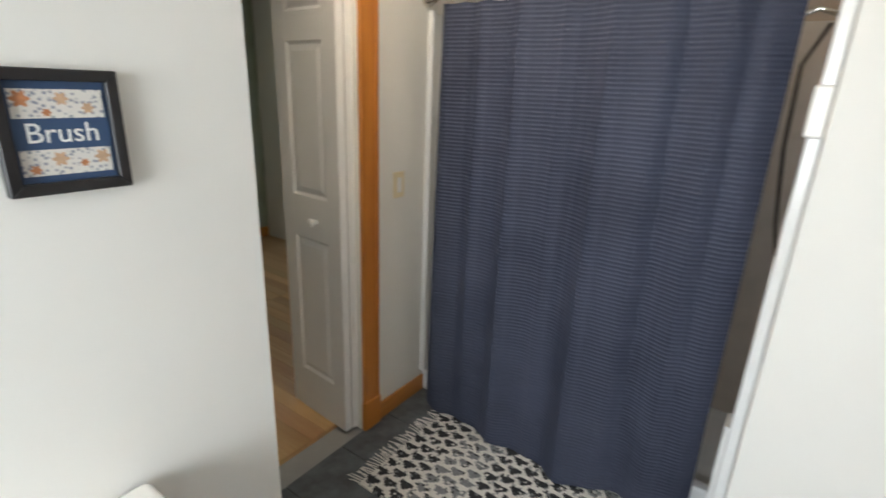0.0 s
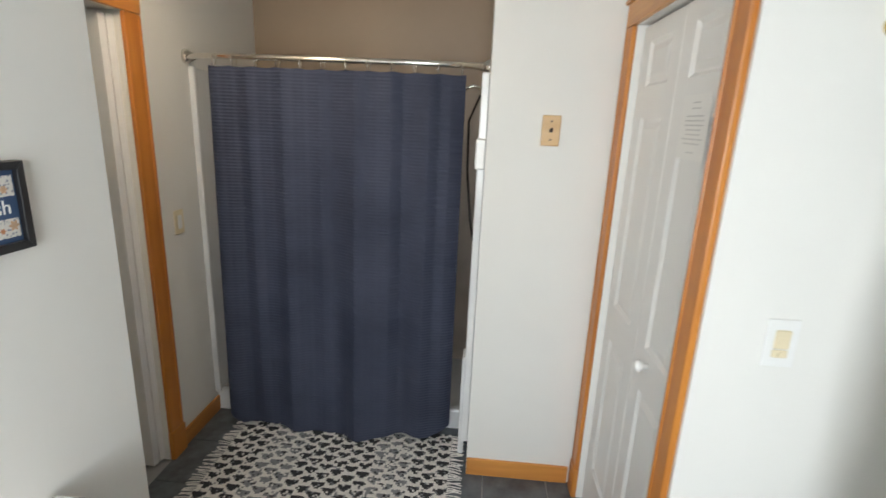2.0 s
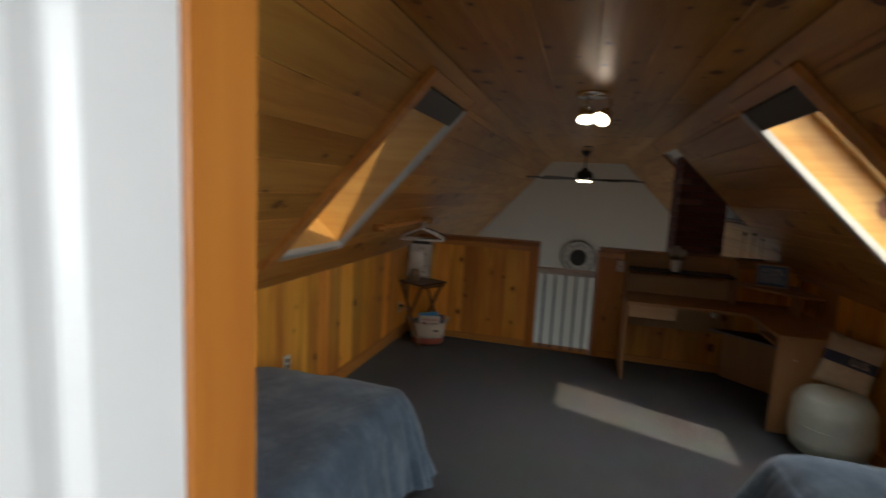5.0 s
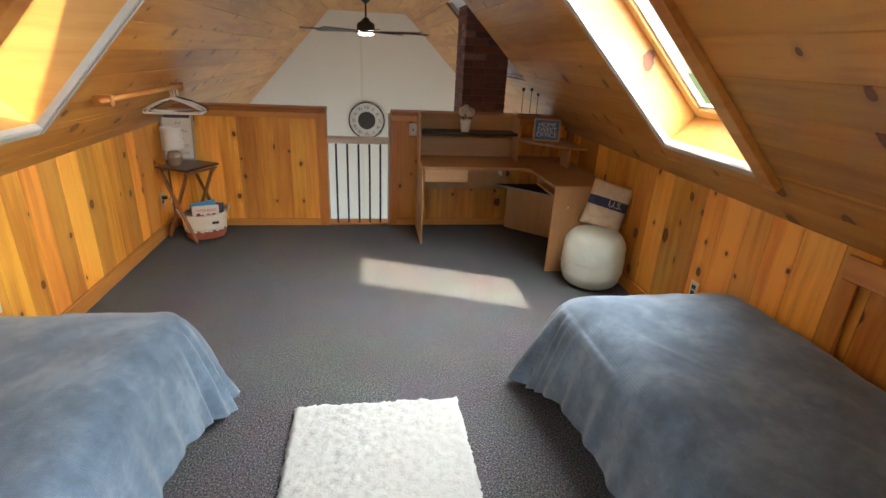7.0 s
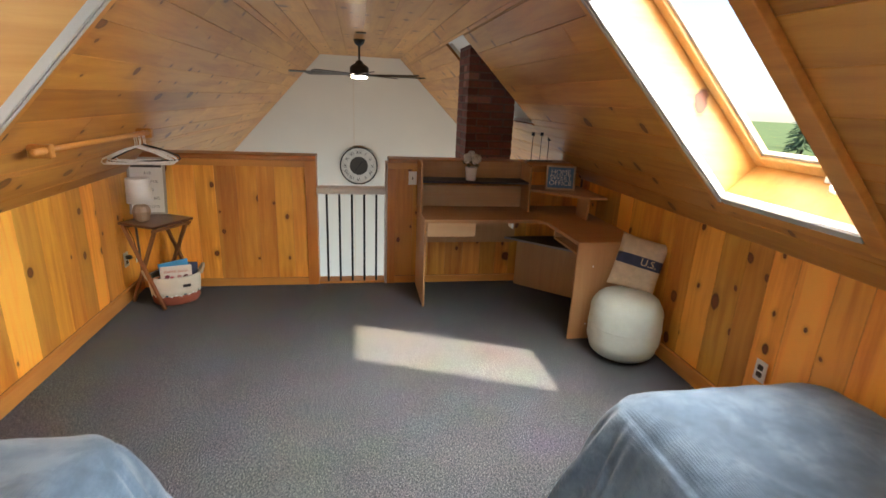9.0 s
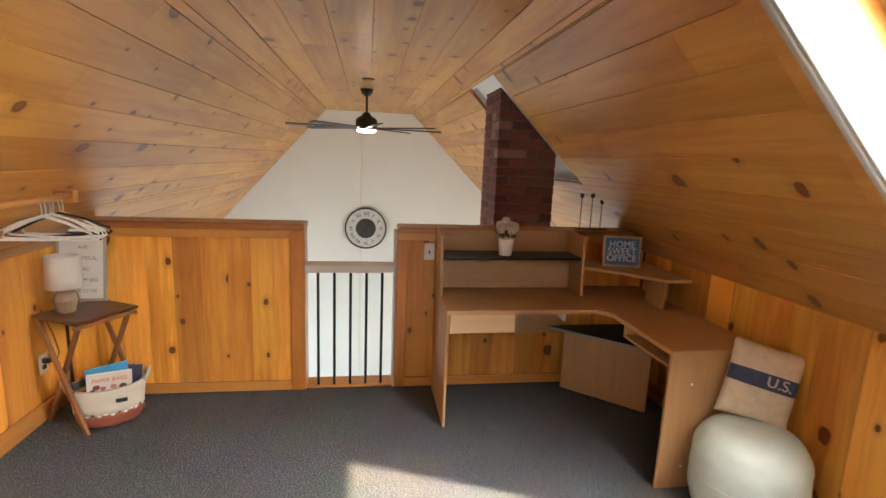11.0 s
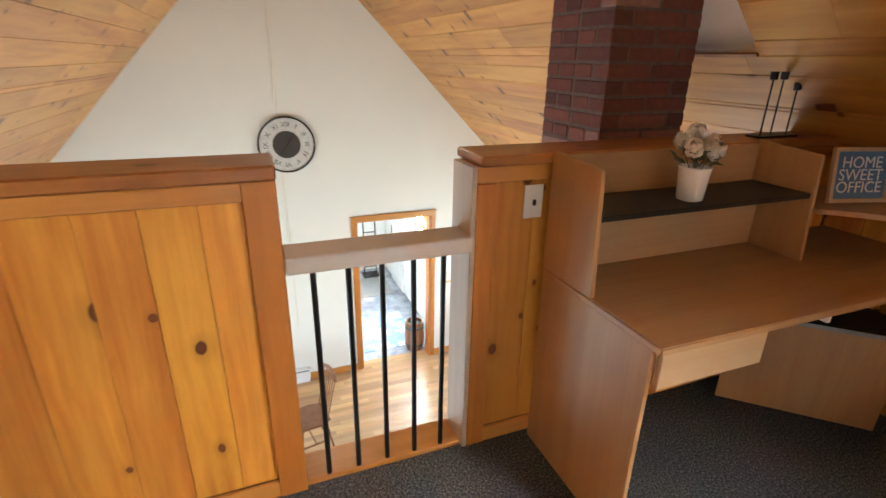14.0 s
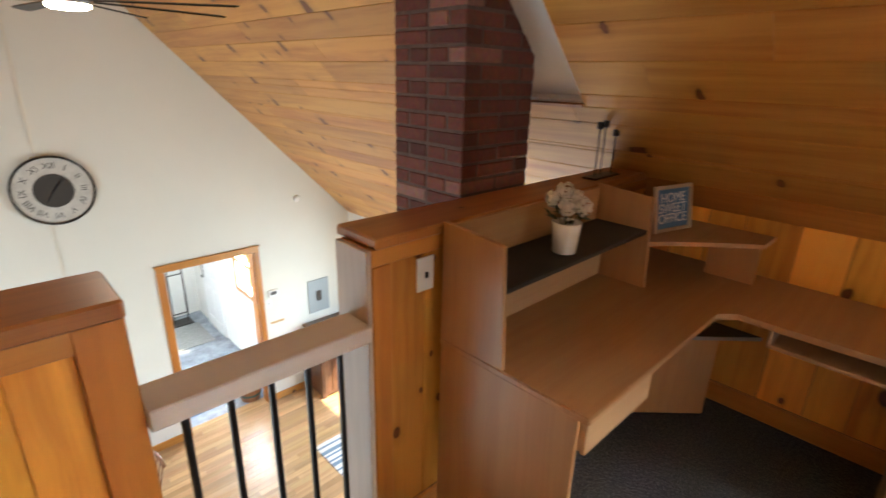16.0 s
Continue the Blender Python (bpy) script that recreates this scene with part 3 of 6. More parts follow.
setting("wall_hall_near", box(B(), 0.4, -4.2, BZ - 0.1, 0.5, YP - 0.12, BCEIL), M_WHITEWALL, "white hall wall", "wall")
setting("ceiling_hall", box(B(), -3.3, -4.3, BCEIL, 0.5, YP - 0.12, BCEIL + 0.1), M_WHITEWALL, "white hall ceiling", "ceiling")
# back of the loft beside the doorway is the door wall; close the gable of the house over it
setting("wall_loft_back", box(B(), -3.3, 1.0, -0.25, -2.72, 1.36, 2.6), M_WHITEWALL, "plain end wall of the loft", "wall")
setting("wall_loft_back_right", box(B(), 2.3, 1.24, -0.25, 3.3, 1.36, 2.6), M_WHITEWALL, "plain end wall of the loft", "wall")

# land round the house
ZGROUND = ZLOW - 0.45
M_GRASS = plain("meadow_grass", (0.07, 0.12, 0.035), 0.95, var=0.35, scale=0.4, bump=0.6, bump_scale=9)
bm = B()
bmesh.ops.create_circle(bm, cap_ends=True, segments=64, radius=420.0, matrix=Matrix.Translation((0, 5, ZGROUND)))
setting("ground", bm, M_GRASS, "mown green meadow that reaches the horizon", "ground")
M_NEEDLE = plain("spruce_needles", (0.045, 0.085, 0.04), 0.9, var=0.4, scale=2.0)
M_BARK = plain("spruce_bark", (0.09, 0.065, 0.05), 0.95, var=0.3, scale=4.0, bump=0.5, bump_scale=20)


def spruce(x, y, h, seed):
    """A conifer: tapered trunk and drooping boughs in uneven whorls."""
    rng = random.Random(seed)
    t = thing("spruce_tree", pose(x, y, ZGROUND), "dark green spruce standing alone in the meadow", "tree", "trees of the meadow")
    part("trunk", cyl(B(), (0, 0, 0), (0, 0, h * 0.97), h * 0.018, 0.02, 8), M_BARK, t)
    verts, faces = [], []
    z = h * 0.08
    while z < h * 0.98:
        reach = (h - z) * 0.24 + 0.15
        for k in range(rng.randint(8, 11)):
            a = rng.uniform(0, 6.283)
            r = reach * rng.uniform(0.7, 1.12)
            for c in range(5):
                f0, f1 = c / 5, (c + 1.25) / 5
                wd = r * 0.20 * (1.1 - f0) * rng.uniform(0.7, 1.2)
                drop0, drop1 = -r * 0.30 * f0 ** 1.4, -r * 0.30 * f1 ** 1.4
                ca, sa = math.cos(a), math.sin(a)
                n0 = len(verts)
                verts += [(ca * r * f0 - sa * wd, sa * r * f0 + ca * wd, z + drop0 - 0.04 * r), (ca * r * f0 + sa * wd, sa * r * f0 - ca * wd, z + drop0 - 0.05 * r),
                          (ca * r * f1, sa * r * f1, z + drop1), (ca * r * f0, sa * r * f0, z + drop0 + 0.05 * r)]
                faces += [(n0, n0 + 2, n0 + 3), (n0 + 1, n0 + 3, n0 + 2), (n0, n0 + 1, n0 + 2)]
        z += h * rng.uniform(0.030, 0.042)
    me = bpy.data.meshes.new("crown")
    me.from_pydata(verts, [], faces)
    me.materials.append(M_NEEDLE)
    new("crown", me).parent = t


for x, y, h, seed in ((44.0, 34.0, 9.5, 1), (58.0, 54.0, 8.5, 2), (61.0, 62.0, 9.5, 3), (52.0, 50.0, 6.2, 4), (66.0, 52.0, 8.0, 5), (70.0, 72.0, 9.0, 6), (47.0, 27.0, 7.0, 7)):
    spruce(x, y, h, seed)

# THINGS
# beds
def bed(name, x0, x1, y0, y1, h, label, seed, drop=0.08):
    """A made bed under one plush blanket that hangs to the floor in folds."""
    t = thing(name, Matrix.Translation(((x0 + x1) / 2, (y0 + y1) / 2, 0)), label, "bed", "beds in the loft")
    w, l = (x1 - x0) / 2, (y1 - y0) / 2
    part("mattress", box(B(), -w + 0.07, -l + 0.07, 0.22, w - 0.07, l - 0.07, h - 0.13, 0.04, 3), M_WHITE, t, "white mattress")
    part("bed_frame", box(B(), -w + 0.05, -l + 0.05, 0.0, w - 0.05, l - 0.05, 0.22, 0.01), M_BLACK, t, "dark bed base")
    bm = B()
    rng = random.Random(seed)
    ph = [rng.uniform(0, 6.28) for _ in range(8)]
    N = 480
    loops = []
    hang = h - 0.05 - drop
    levels = [0.0, 0.15, 0.3, 0.45, 0.6, 0.72, 0.82, 0.9, 0.95, 0.98, 1.0]
    down = [0.02, 0.05, 0.09, 0.14, 0.20, 0.28, 0.37, 0.47, 0.58, 0.70, 0.82, 0.92, 1.0]

    def edge(a):
        """Rounded rectangle outline."""
        r = 0.13
        per = [(w - r, -l + r, 0.0), (w - r, l - r, 90.0), (-w + r, l - r, 180.0), (-w + r, -l + r, 270.0)]
        seglen = [2 * (l - r), 2 * (w - r), 2 * (l - r), 2 * (w - r)]
        arc = r * math.pi / 2
        tot = sum(seglen) + 4 * arc
        d = a * tot
        cur = [(w, -l + r, 0, 1), (w - r, l, -1, 0), (-w, l - r, 0, -1), (-w + r, -l, 1, 0)]
        cen = [(w - r, l - r, 0), (-w + r, l - r, 90), (-w + r, -l + r, 180), (w - r, -l + r, 270)]
        for i in range(4):
            if d < seglen[i]:
                x, y, dx, dy = cur[i]
                return Vector((x + dx * d, y + dy * d, 0)), Vector((dy, -dx, 0))
            d -= seglen[i]
            if d < arc:
                an = radians(cen[i][2]) + d / r
                nrm = Vector((math.cos(an), math.sin(an), 0))
                return Vector((cen[i][0], cen[i][1], 0)) + nrm * r, nrm
            d -= arc
        return edge(0.0)
    for u in levels:
        loop = []
        for k in range(N):
            p, n = edge(k / N)
            q = p * u
            z = h + 0.018 * noise.noise(Vector((q.x * 3 + seed, q.y * 3, 0))) + 0.006 * noise.noise(Vector((q.x * 11, q.y * 11, seed)))
            z -= 0.015 * u ** 4 + 0.05 * max(0, (u - 0.82) / 0.18) ** 2
            loop.append(bm.verts.new((q.x, q.y, z)))
        loops.append(loop)
    for v in down:
        loop = []
        for k in range(N):
            p, n = edge(k / N)
            a = k / N
            foot = min((p - Vector((sx * w, l, 0))).length for sx in (-1, 1))
            near = math.exp(-(foot / 0.26) ** 2)
            fold = (math.sin(a * 190 + ph[0]) * 0.5 + math.sin(a * 331 + ph[1]) * 0.3 + math.sin(a * 43 + ph[2]) * 0.3) * (1 - 0.4 * near)
            fold += near * (math.sin(a * 520 + ph[3] + 2.5 * v) * 0.75 + math.sin(a * 811 + ph[4]) * 0.35)
            out = 0.022 * (1 - math.exp(-v * 14)) + (0.065 + 0.10 * near) * v ** 0.9 + fold * (0.014 + 0.042 * near) * v ** 0.8
            hem = 0.02 + 0.15 * (1 - near) + 0.03 * noise.noise(Vector((p.x * 2.5, p.y * 2.5, seed)))
            z = (h - 0.066) + (hem - (h - 0.066)) * v
            loop.append(bm.verts.new((p.x + n.x * out, p.y + n.y * out, max(0.006, z))))
        loops.append(loop)
    c = bm.verts.new((0, 0, h))
    for k in range(N):
        bm.faces.new((c, loops[1][k], loops[1][(k + 1) % N]))
    for v in loops[0]:
        bm.verts.remove(v)
    for a, b in zip(loops[1:], loops[2:]):
        for k in range(N):
            bm.faces.new((a[k], b[k], b[(k + 1) % N], a[(k + 1) % N]))
    part("blanket", bm, M_BLUEBLANKET, t, "slate blue plush blanket hanging in folds", smooth=True)
    return t


bed("bed", -1.88, -0.90, YD1 + 0.06, 3.46, 0.585, "low single bed under a smooth slate blue plush blanket", 3)
bed("bed", 0.88, 1.87, YD1 + 0.06, 3.50, 0.585, "low single bed under a rumpled slate blue plush blanket", 7)


# ---- skylights ----
M_ALU = plain("white_skylight_frame", (0.46, 0.48, 0.47), 0.35, var=0.03)
M_SASH = wood("pale_pine_sash", (0.70, 0.47, 0.22), (0.60, 0.37, 0.15), axis=0, knots=0.1, vary=0.05)


def skylight(name, sl, label, d):
    """A roof window at the end of a boarded well; the well is framed by flat pine boards."""
    t = tagged(new(name), label, "skylight", kind="structure")
    s0, s1 = sl.s(SKY_Z1), sl.s(SKY_Z0)
    y0, y1 = SKY_Y0, SKY_Y1

    def bit(pname, a, b, c, e, n0, n1, m, lab=""):
        bm = B()
        hexa(bm, sl.at, a, b, c, e, n0, n1)
        bmesh.ops.bevel(bm, geom=bm.edges[:], offset=0.003, segments=1, affect="EDGES")
        return part(pname, bm, m, t, lab)
    w = 0.022
    bit("well_board", s0 - w, s1 + w, y0 - w, y0, 0.002, d, M_WELL, "golden pine lining of the well")
    bit("well_board", s0 - w, s1 + w, y1, y1 + w, 0.002, d, M_WELL, "golden pine lining of the well")
    bit("well_board", s1, s1 + w, y0, y1, 0.002, d, M_WELL, "golden pine lining of the well")
    bit("well_board", s0 - w, s0, y0, y1, 0.002, d, M_WELL, "golden pine lining of the well")
    c = 0.085
    bit("casing", s0 - c, s1 + c, y0 - 0.10, y0 - 0.012, -0.036, -0.001, M_PINE_Y, "deep pine casing")
    bit("casing", s0 - c, s1 + c, y1 + 0.03, y1 + c, -0.02, -0.001, M_PINE_Y, "flat pine casing")
    bit("casing", s1 + 0.03, s1 + c, y0 - 0.011, y1 + 0.029, -0.030, -0.001, M_PINE_Y, "flat pine casing")
    bit("casing", s0 - c, s0 - 0.012, y0 - 0.011, y1 + 0.029, -0.02, -0.001, M_PINE_Y, "flat pine casing")
    # screen track round the mouth of the well
    for a, b, e, f in ((s0, s1 + 0.03, y1 - 0.012, y1 + 0.03), (s1 - 0.012, s1 + 0.03, y0, y1 - 0.013)):
        bit("screen_track", a, b, e, f, -0.024, 0.012, M_ALU, "white screen track")
        bit("screen_lip", a, b, e + 0.012 if b - a > 0.2 else e, f - 0.008, -0.032, -0.0245, M_ALU, "white screen track lip")
    bit("blind_cassette", s0 + 0.002, s0 + 0.14, y0 + 0.004, y1 - 0.006, -0.018, 0.05, M_GREYGLASS, "dark grey pleated blind drawn up")
    # sash and pane
    f = 0.06
    for a, b, e, g in ((s0, s1, y0, y0 + f), (s0, s1, y1 - f, y1), (s1 - f, s1, y0 + f, y1 - f), (s0, s0 + f, y0 + f, y1 - f)):
        bit("sash", a, b, e, g, d - 0.06, d - 0.004, M_SASH, "pale pine sash")
    for a, b, e, g in ((s0 + f, s1 - f, y0 + f, y0 + f + 0.018), (s0 + f, s1 - f, y1 - f - 0.018, y1 - f), (s1 - f - 0.018, s1 - f, y0 + f + 0.018, y1 - f - 0.018)):
        bit("glazing_bead", a, b, e, g, d - 0.045, d - 0.02, M_ALU, "grey-white glazing bead")
    bm = B()
    hexa(bm, sl.at, s0 + f, s1 - f, y0 + f, y1 - f, d - 0.03, d - 0.024)
    pane = part("pane", bm, M_GLASS, t, "clear glass pane")
    pane.visible_shadow = False
    bm = B()
    ym = (y0 + y1) / 2 - 0.1
    tube(bm, [sl.at(s1 - 0.004, ym, d - 0.075), sl.at(s1 - 0.02, ym, d - 0.09), sl.at(s1 - 0.03, ym - 0.01, d - 0.12), sl.at(s1 - 0.03, ym - 0.03, d - 0.145), sl.at(s1 - 0.03, ym - 0.06, d - 0.15)], 0.007)
    box_at = sl.at(s1 - 0.012, ym, d - 0.07)
    box(bm, box_at.x - 0.014, ym - 0.07, box_at.z - 0.02, box_at.x + 0.014, ym + 0.06, box_at.z + 0.012, 0.004)
    part("crank", bm, M_PLASTIC, t, "white crank handle")
    return t


skylight("window_1", LEFT, "roof window at the end of a deep pine lined well", 0.38)
skylight("window_2", RIGHT, "roof window with pine lined well, white track and crank", 0.27)
for sl, tag in ((LEFT, "left"), (RIGHT, "right")):
    sm = (sl.s(SKY_Z1) + sl.s(SKY_Z0)) / 2
    ym = (SKY_Y0 + SKY_Y1) / 2
    window_light("skylight_light_" + tag, sl.at(sm, ym, 0.42), sl.at(sm, ym + (0.0 if tag == "left" else 0.08), 0.0), SKYW[0], SKYW[1], SKYW[2][0 if tag == "left" else 1], (1.0, 0.96, 0.88), 124)

# ---- chimney ----
M_MORTAR = plain("grey_mortar", (0.125, 0.086, 0.075), 0.9, var=0.3, scale=30, bump=0.4)


def brick_mat():
    m, n, l, p = mat("dark_red_brick")
    rnd = n.new("ShaderNodeObjectInfo").outputs["Random"]
    r = ramp(n, [(0.0, (0.085, 0.030, 0.026)), (0.45, (0.15, 0.045, 0.035)), (0.92, (0.20, 0.07, 0.052)), (1.0, (0.34, 0.20, 0.17))])
    l.new(rnd, r.inputs["Fac"])
    tc = n.new("ShaderNodeTexCoord")
    nz = nd(n, "ShaderNodeTexNoise", Scale=38.0, Detail=6.0)
    l.new(tc.outputs["Object"], nz.inputs["Vector"])
    c = mixc(n, l, 0.55, r.outputs["Color"], nz.outputs["Color"], "SOFT_LIGHT")
    l.new(c, p.inputs["Base Color"])
    p.inputs["Roughness"].default_value = 0.85
    b = nd(n, "ShaderNodeBump", Strength=0.5, Distance=0.004)
    l.new(nz.outputs["Fac"], b.inputs["Height"])
    l.new(b.outputs["Normal"], p.inputs["Normal"])
    return m


M_BRICK = brick_mat()
cx0, cx1, cy0, cy1 = CHIM
chim = thing("chimney", Matrix.Translation(((cx0 + cx1) / 2, (cy0 + cy1) / 2, ZLOW - 0.016)), "dark red brick chimney rising through the pine ceiling", "chimney")
hxc, hyc = (cx1 - cx0) / 2, (cy1 - cy0) / 2
part("core", box(B(), -hxc + 0.004, -hyc + 0.004, 0.0, hxc - 0.004, hyc - 0.004, 5.75), M_MORTAR, chim, "grey mortar")
BRICKS = {}


def brick(w, d, x, y, z, jig):
    k = (round(w, 3), round(d, 3))
    if k not in BRICKS:
        BRICKS[k] = mesh_of("brick", box(B(), -w / 2, -d / 2, 0, w / 2, d / 2, 0.057, 0.005), M_BRICK)
    ob = new("brick", BRICKS[k])
    ob.parent = chim
    ob.matrix_local = pose(x + jig.uniform(-0.0015, 0.0015), y + jig.uniform(-0.0015, 0.0015), z + jig.uniform(-0.001, 0.001), 0, 0, jig.uniform(-0.4, 0.4))


jig = random.Random(4)
S, g = 0.095, 0.011
zc, row = 3.9, 0
while zc < 5.6:
    fw, dw = (2 * hxc - g) / 2, (2 * hyc - 2 * S - 3 * g) / 2
    if row % 2 == 0:
        for x in (-hxc + fw / 2, hxc - fw / 2):
            brick(fw, S, x, -hyc + S / 2, zc, jig)
            brick(fw, S, x, hyc - S / 2, zc, jig)
        for x in (-hxc + S / 2, hxc - S / 2):
            for y in (-dw / 2 - g / 2, dw / 2 + g / 2):
                brick(S, dw, x, y, zc, jig)
    else:
        mid = 2 * hxc - 2 * S - 2 * g
        for y in (-hyc + S / 2, hyc - S / 2):
            brick(mid, S, 0.0, y, zc, jig)
        sd = (2 * hyc - g) / 2
        for x in (-hxc + S / 2, hxc - S / 2):
            for y in (-hyc + sd / 2, hyc - sd / 2):
                brick(S, sd, x, y, zc, jig)
    zc += 0.068
    row += 1
# white board let into the ceiling round the chimney
bm = B()
s0, s1 = RIGHT.s(CH_HOLE_Z[1]), RIGHT.s(CH_HOLE_Z[0])
for a, b, c, d in ((s0 - 0.02, s0, CH_HOLE_Y[0], CH_HOLE_Y[1]), (s1, s1 + 0.02, CH_HOLE_Y[0], CH_HOLE_Y[1]),
                   (s0 - 0.02, s1 + 0.02, CH_HOLE_Y[0] - 0.02, CH_HOLE_Y[0]), (s0 - 0.02, s1 + 0.02, CH_HOLE_Y[1], CH_HOLE_Y[1] + 0.02)):
    hexa(bm, RIGHT.at, a, b, c, d, 0.017, 0.045)
hexa(bm, RIGHT.at, s0 - 0.02, s1 + 0.02, CH_HOLE_Y[0] - 0.02, CH_HOLE_Y[1] + 0.02, 0.0455, 0.065)
setting("trim_chimney_box", bm, M_WHITE, "flat white painted board in the ceiling round the chimney", "trim")
bm = B()
hexa(bm, RIGHT.at, s1 + 0.001, s1 + 0.018, CH_HOLE_Y[0] - 0.02, CH_HOLE_Y[1] + 0.02, -0.012, -0.0005)
hexa(bm, RIGHT.at, s0 - 0.02, s1 + 0.0, CH_HOLE_Y[1] + 0.001, CH_HOLE_Y[1] + 0.018, -0.012, -0.0005)
setting("trim_chimney_edge", bm, M_CAP, "dark edge strip round the chimney opening", "trim")

# ---- loft furniture ----
desk = thing("corner_desk", Matrix.Identity(4), "L-shaped oak laminate corner desk with a hutch", "desk")
DX0, DX1, DY0, DY1, DTOP = 0.385, 1.87, 5.565, 6.13, 0.74
bm = B()
prism(bm, [(DX0, DY0), (1.30, DY0), (1.36, 5.51), (1.36, 4.92), (1.80, 4.92), (DX1, 5.02), (DX1, DY1), (DX0, DY1)], DTOP - 0.024, DTOP, "z")
bmesh.ops.bevel(bm, geom=bm.edges[:], offset=0.004, segments=2, affect="EDGES")
part("desktop", bm, M_LAMINATE, desk, "brown oak laminate worktop")


def slab(parent, name, x0, y0, z0, x1, y1, z1, m=None, lab="", bev=0.002):
    return part(name, box(B(), x0, y0, z0, x1, y1, z1, bev), m or M_LAMINATE, parent, lab)


M_LAM_Z = wood("oak_laminate_upright", (0.485, 0.283, 0.127), (0.43, 0.233, 0.10), axis=2, knots=0.0, vary=0.03, across=3.0, coat=0.05, rough=0.45)
M_LAM_PALE = wood("pale_laminate", (0.54, 0.36, 0.20), (0.50, 0.32, 0.17), axis=0, knots=0.0, vary=0.03, across=3.0, coat=0.0, rough=0.5)
slab(desk, "side_panel", DX0 + 0.006, 5.60, 0, DX0 + 0.022, DY1, DTOP - 0.025, M_LAM_Z)
slab(desk, "side_panel", 1.375, 4.945, 0, 1.79, 4.961, DTOP - 0.025, M_LAM_Z, "oak laminate end panel with screw caps")
bm = B()
for z in (0.12, 0.56):
    cyl(bm, (1.50, 4.944, z), (1.50, 4.941, z), 0.006, seg=10)
part("screw_cap", bm, M_PLASTIC, desk, "white screw caps")
bm = B()
prism(bm, [(1.305, 6.032), (1.316, 6.043), (1.736, 5.646), (1.725, 5.635)], 0.02, 0.432, "z")
part("modesty_panel", bm, M_LAM_Z, desk, "slanting laminate modesty panel")
slab(desk, "back_rail", DX0 + 0.023, DY1 - 0.02, 0.40, 1.30, DY1 - 0.004, DTOP - 0.025, M_LAM_Z)
dr = slab(desk, "drawer", DX0 + 0.024, 5.595, 0.605, 0.79, 6.0, 0.71, M_LAM_PALE, "pale drawer box")
slab(dr, "drawer_front", DX0 + 0.024, 5.578, 0.600, 0.795, 5.594, 0.712, M_LAM_PALE, "pale laminate drawer front")
slab(desk, "bracket", 1.10, 5.60, 0.66, 1.115, 5.70, 0.714, M_PLASTIC)
bm = B()
prism(bm, [(1.20, 6.125), (1.865, 5.50), (1.865, 6.125)], 0.436, 0.451, "z")
part("lower_shelf", bm, plain("black_board", (0.012, 0.012, 0.013), 0.55), desk, "black lower corner shelf")
bm = B()
prism(bm, [(1.199, 6.124), (1.864, 5.499), (1.861, 5.496), (1.196, 6.121)], 0.434, 0.452, "z")
part("shelf_edge", bm, plain("grey_edging", (0.30, 0.31, 0.34), 0.4), desk, "grey edging strip")
slab(desk, "keyboard_tray", 1.38, 4.962, 0.635, 1.79, 5.40, 0.65, M_LAMINATE)
slab(desk, "tray_end", 1.38, 5.385, 0.651, 1.79, 5.40, 0.714, M_LAM_PALE)
# hutch
for x in (DX0 + 0.002, 1.315):
    bm = B()
    prism(bm, [(5.86, DTOP + 0.001), (DY1 - 0.002, DTOP + 0.001), (DY1 - 0.002, 1.145), (5.885, 1.125)], x, x + 0.016, "x")
    bmesh.ops.bevel(bm, geom=bm.edges[:], offset=0.0015, segments=1, affect="EDGES")
    part("hutch_side", bm, M_LAM_Z, desk)
slab(desk, "hutch_back", DX0 + 0.019, DY1 - 0.014, 0.955, 1.314, DY1 - 0.003, 1.13, M_LAMINATE)
slab(desk, "hutch_backboard", DX0 + 0.019, DY1 - 0.06, DTOP + 0.002, 1.314, DY1 - 0.05, 0.93, M_LAM_PALE, "pale backboard")
slab(desk, "shelf", DX0 + 0.019, 5.885, 0.972, 1.314, DY1 - 0.015, 0.99, plain("black_shelf", (0.02, 0.019, 0.02), 0.5), "black hutch shelf")
bm = B()
prism(bm, [(1.332, 5.90), (1.42, 5.84), (1.66, 5.60), (1.70, 5.545), (DX1, 5.545), (DX1, DY1 - 0.002), (1.332, DY1 - 0.002)], 0.912, 0.930, "z")
part("corner_shelf", bm, M_LAMINATE, desk, "laminate corner shelf")
slab(desk, "shelf_support", 1.71, 5.56, DTOP + 0.001, 1.726, 5.76, 0.911, M_LAM_Z)

# framed motto on the corner shelf
M_BLUEPRINT = plain("blue_print", (0.075, 0.19, 0.36), 0.6, var=0.1)
M_FRAMEOAK = wood("pale_frame", (0.55, 0.40, 0.26), (0.45, 0.31, 0.19), axis=2, knots=0.0, vary=0.05)


def lettering(name, words, size, m, parent, mat4, spacing=1.0, label=""):
    """Raised letters in the built-in font."""
    cu = bpy.data.curves.new(name, "FONT")
    cu.body, cu.size, cu.align_x, cu.align_y, cu.extrude = words, size, "CENTER", "CENTER", 0.0006
    cu.space_line, cu.offset = spacing, 0.0
    tmp = bpy.data.objects.new(name, cu)
    me = bpy.data.meshes.new_from_object(tmp)
    bpy.data.objects.remove(tmp)
    me.materials.clear()
    me.materials.append(m)
    ob = new(name, me)
    ob.parent = parent
    ob.matrix_local = mat4
    if label:
        ob["label"] = label
    return ob


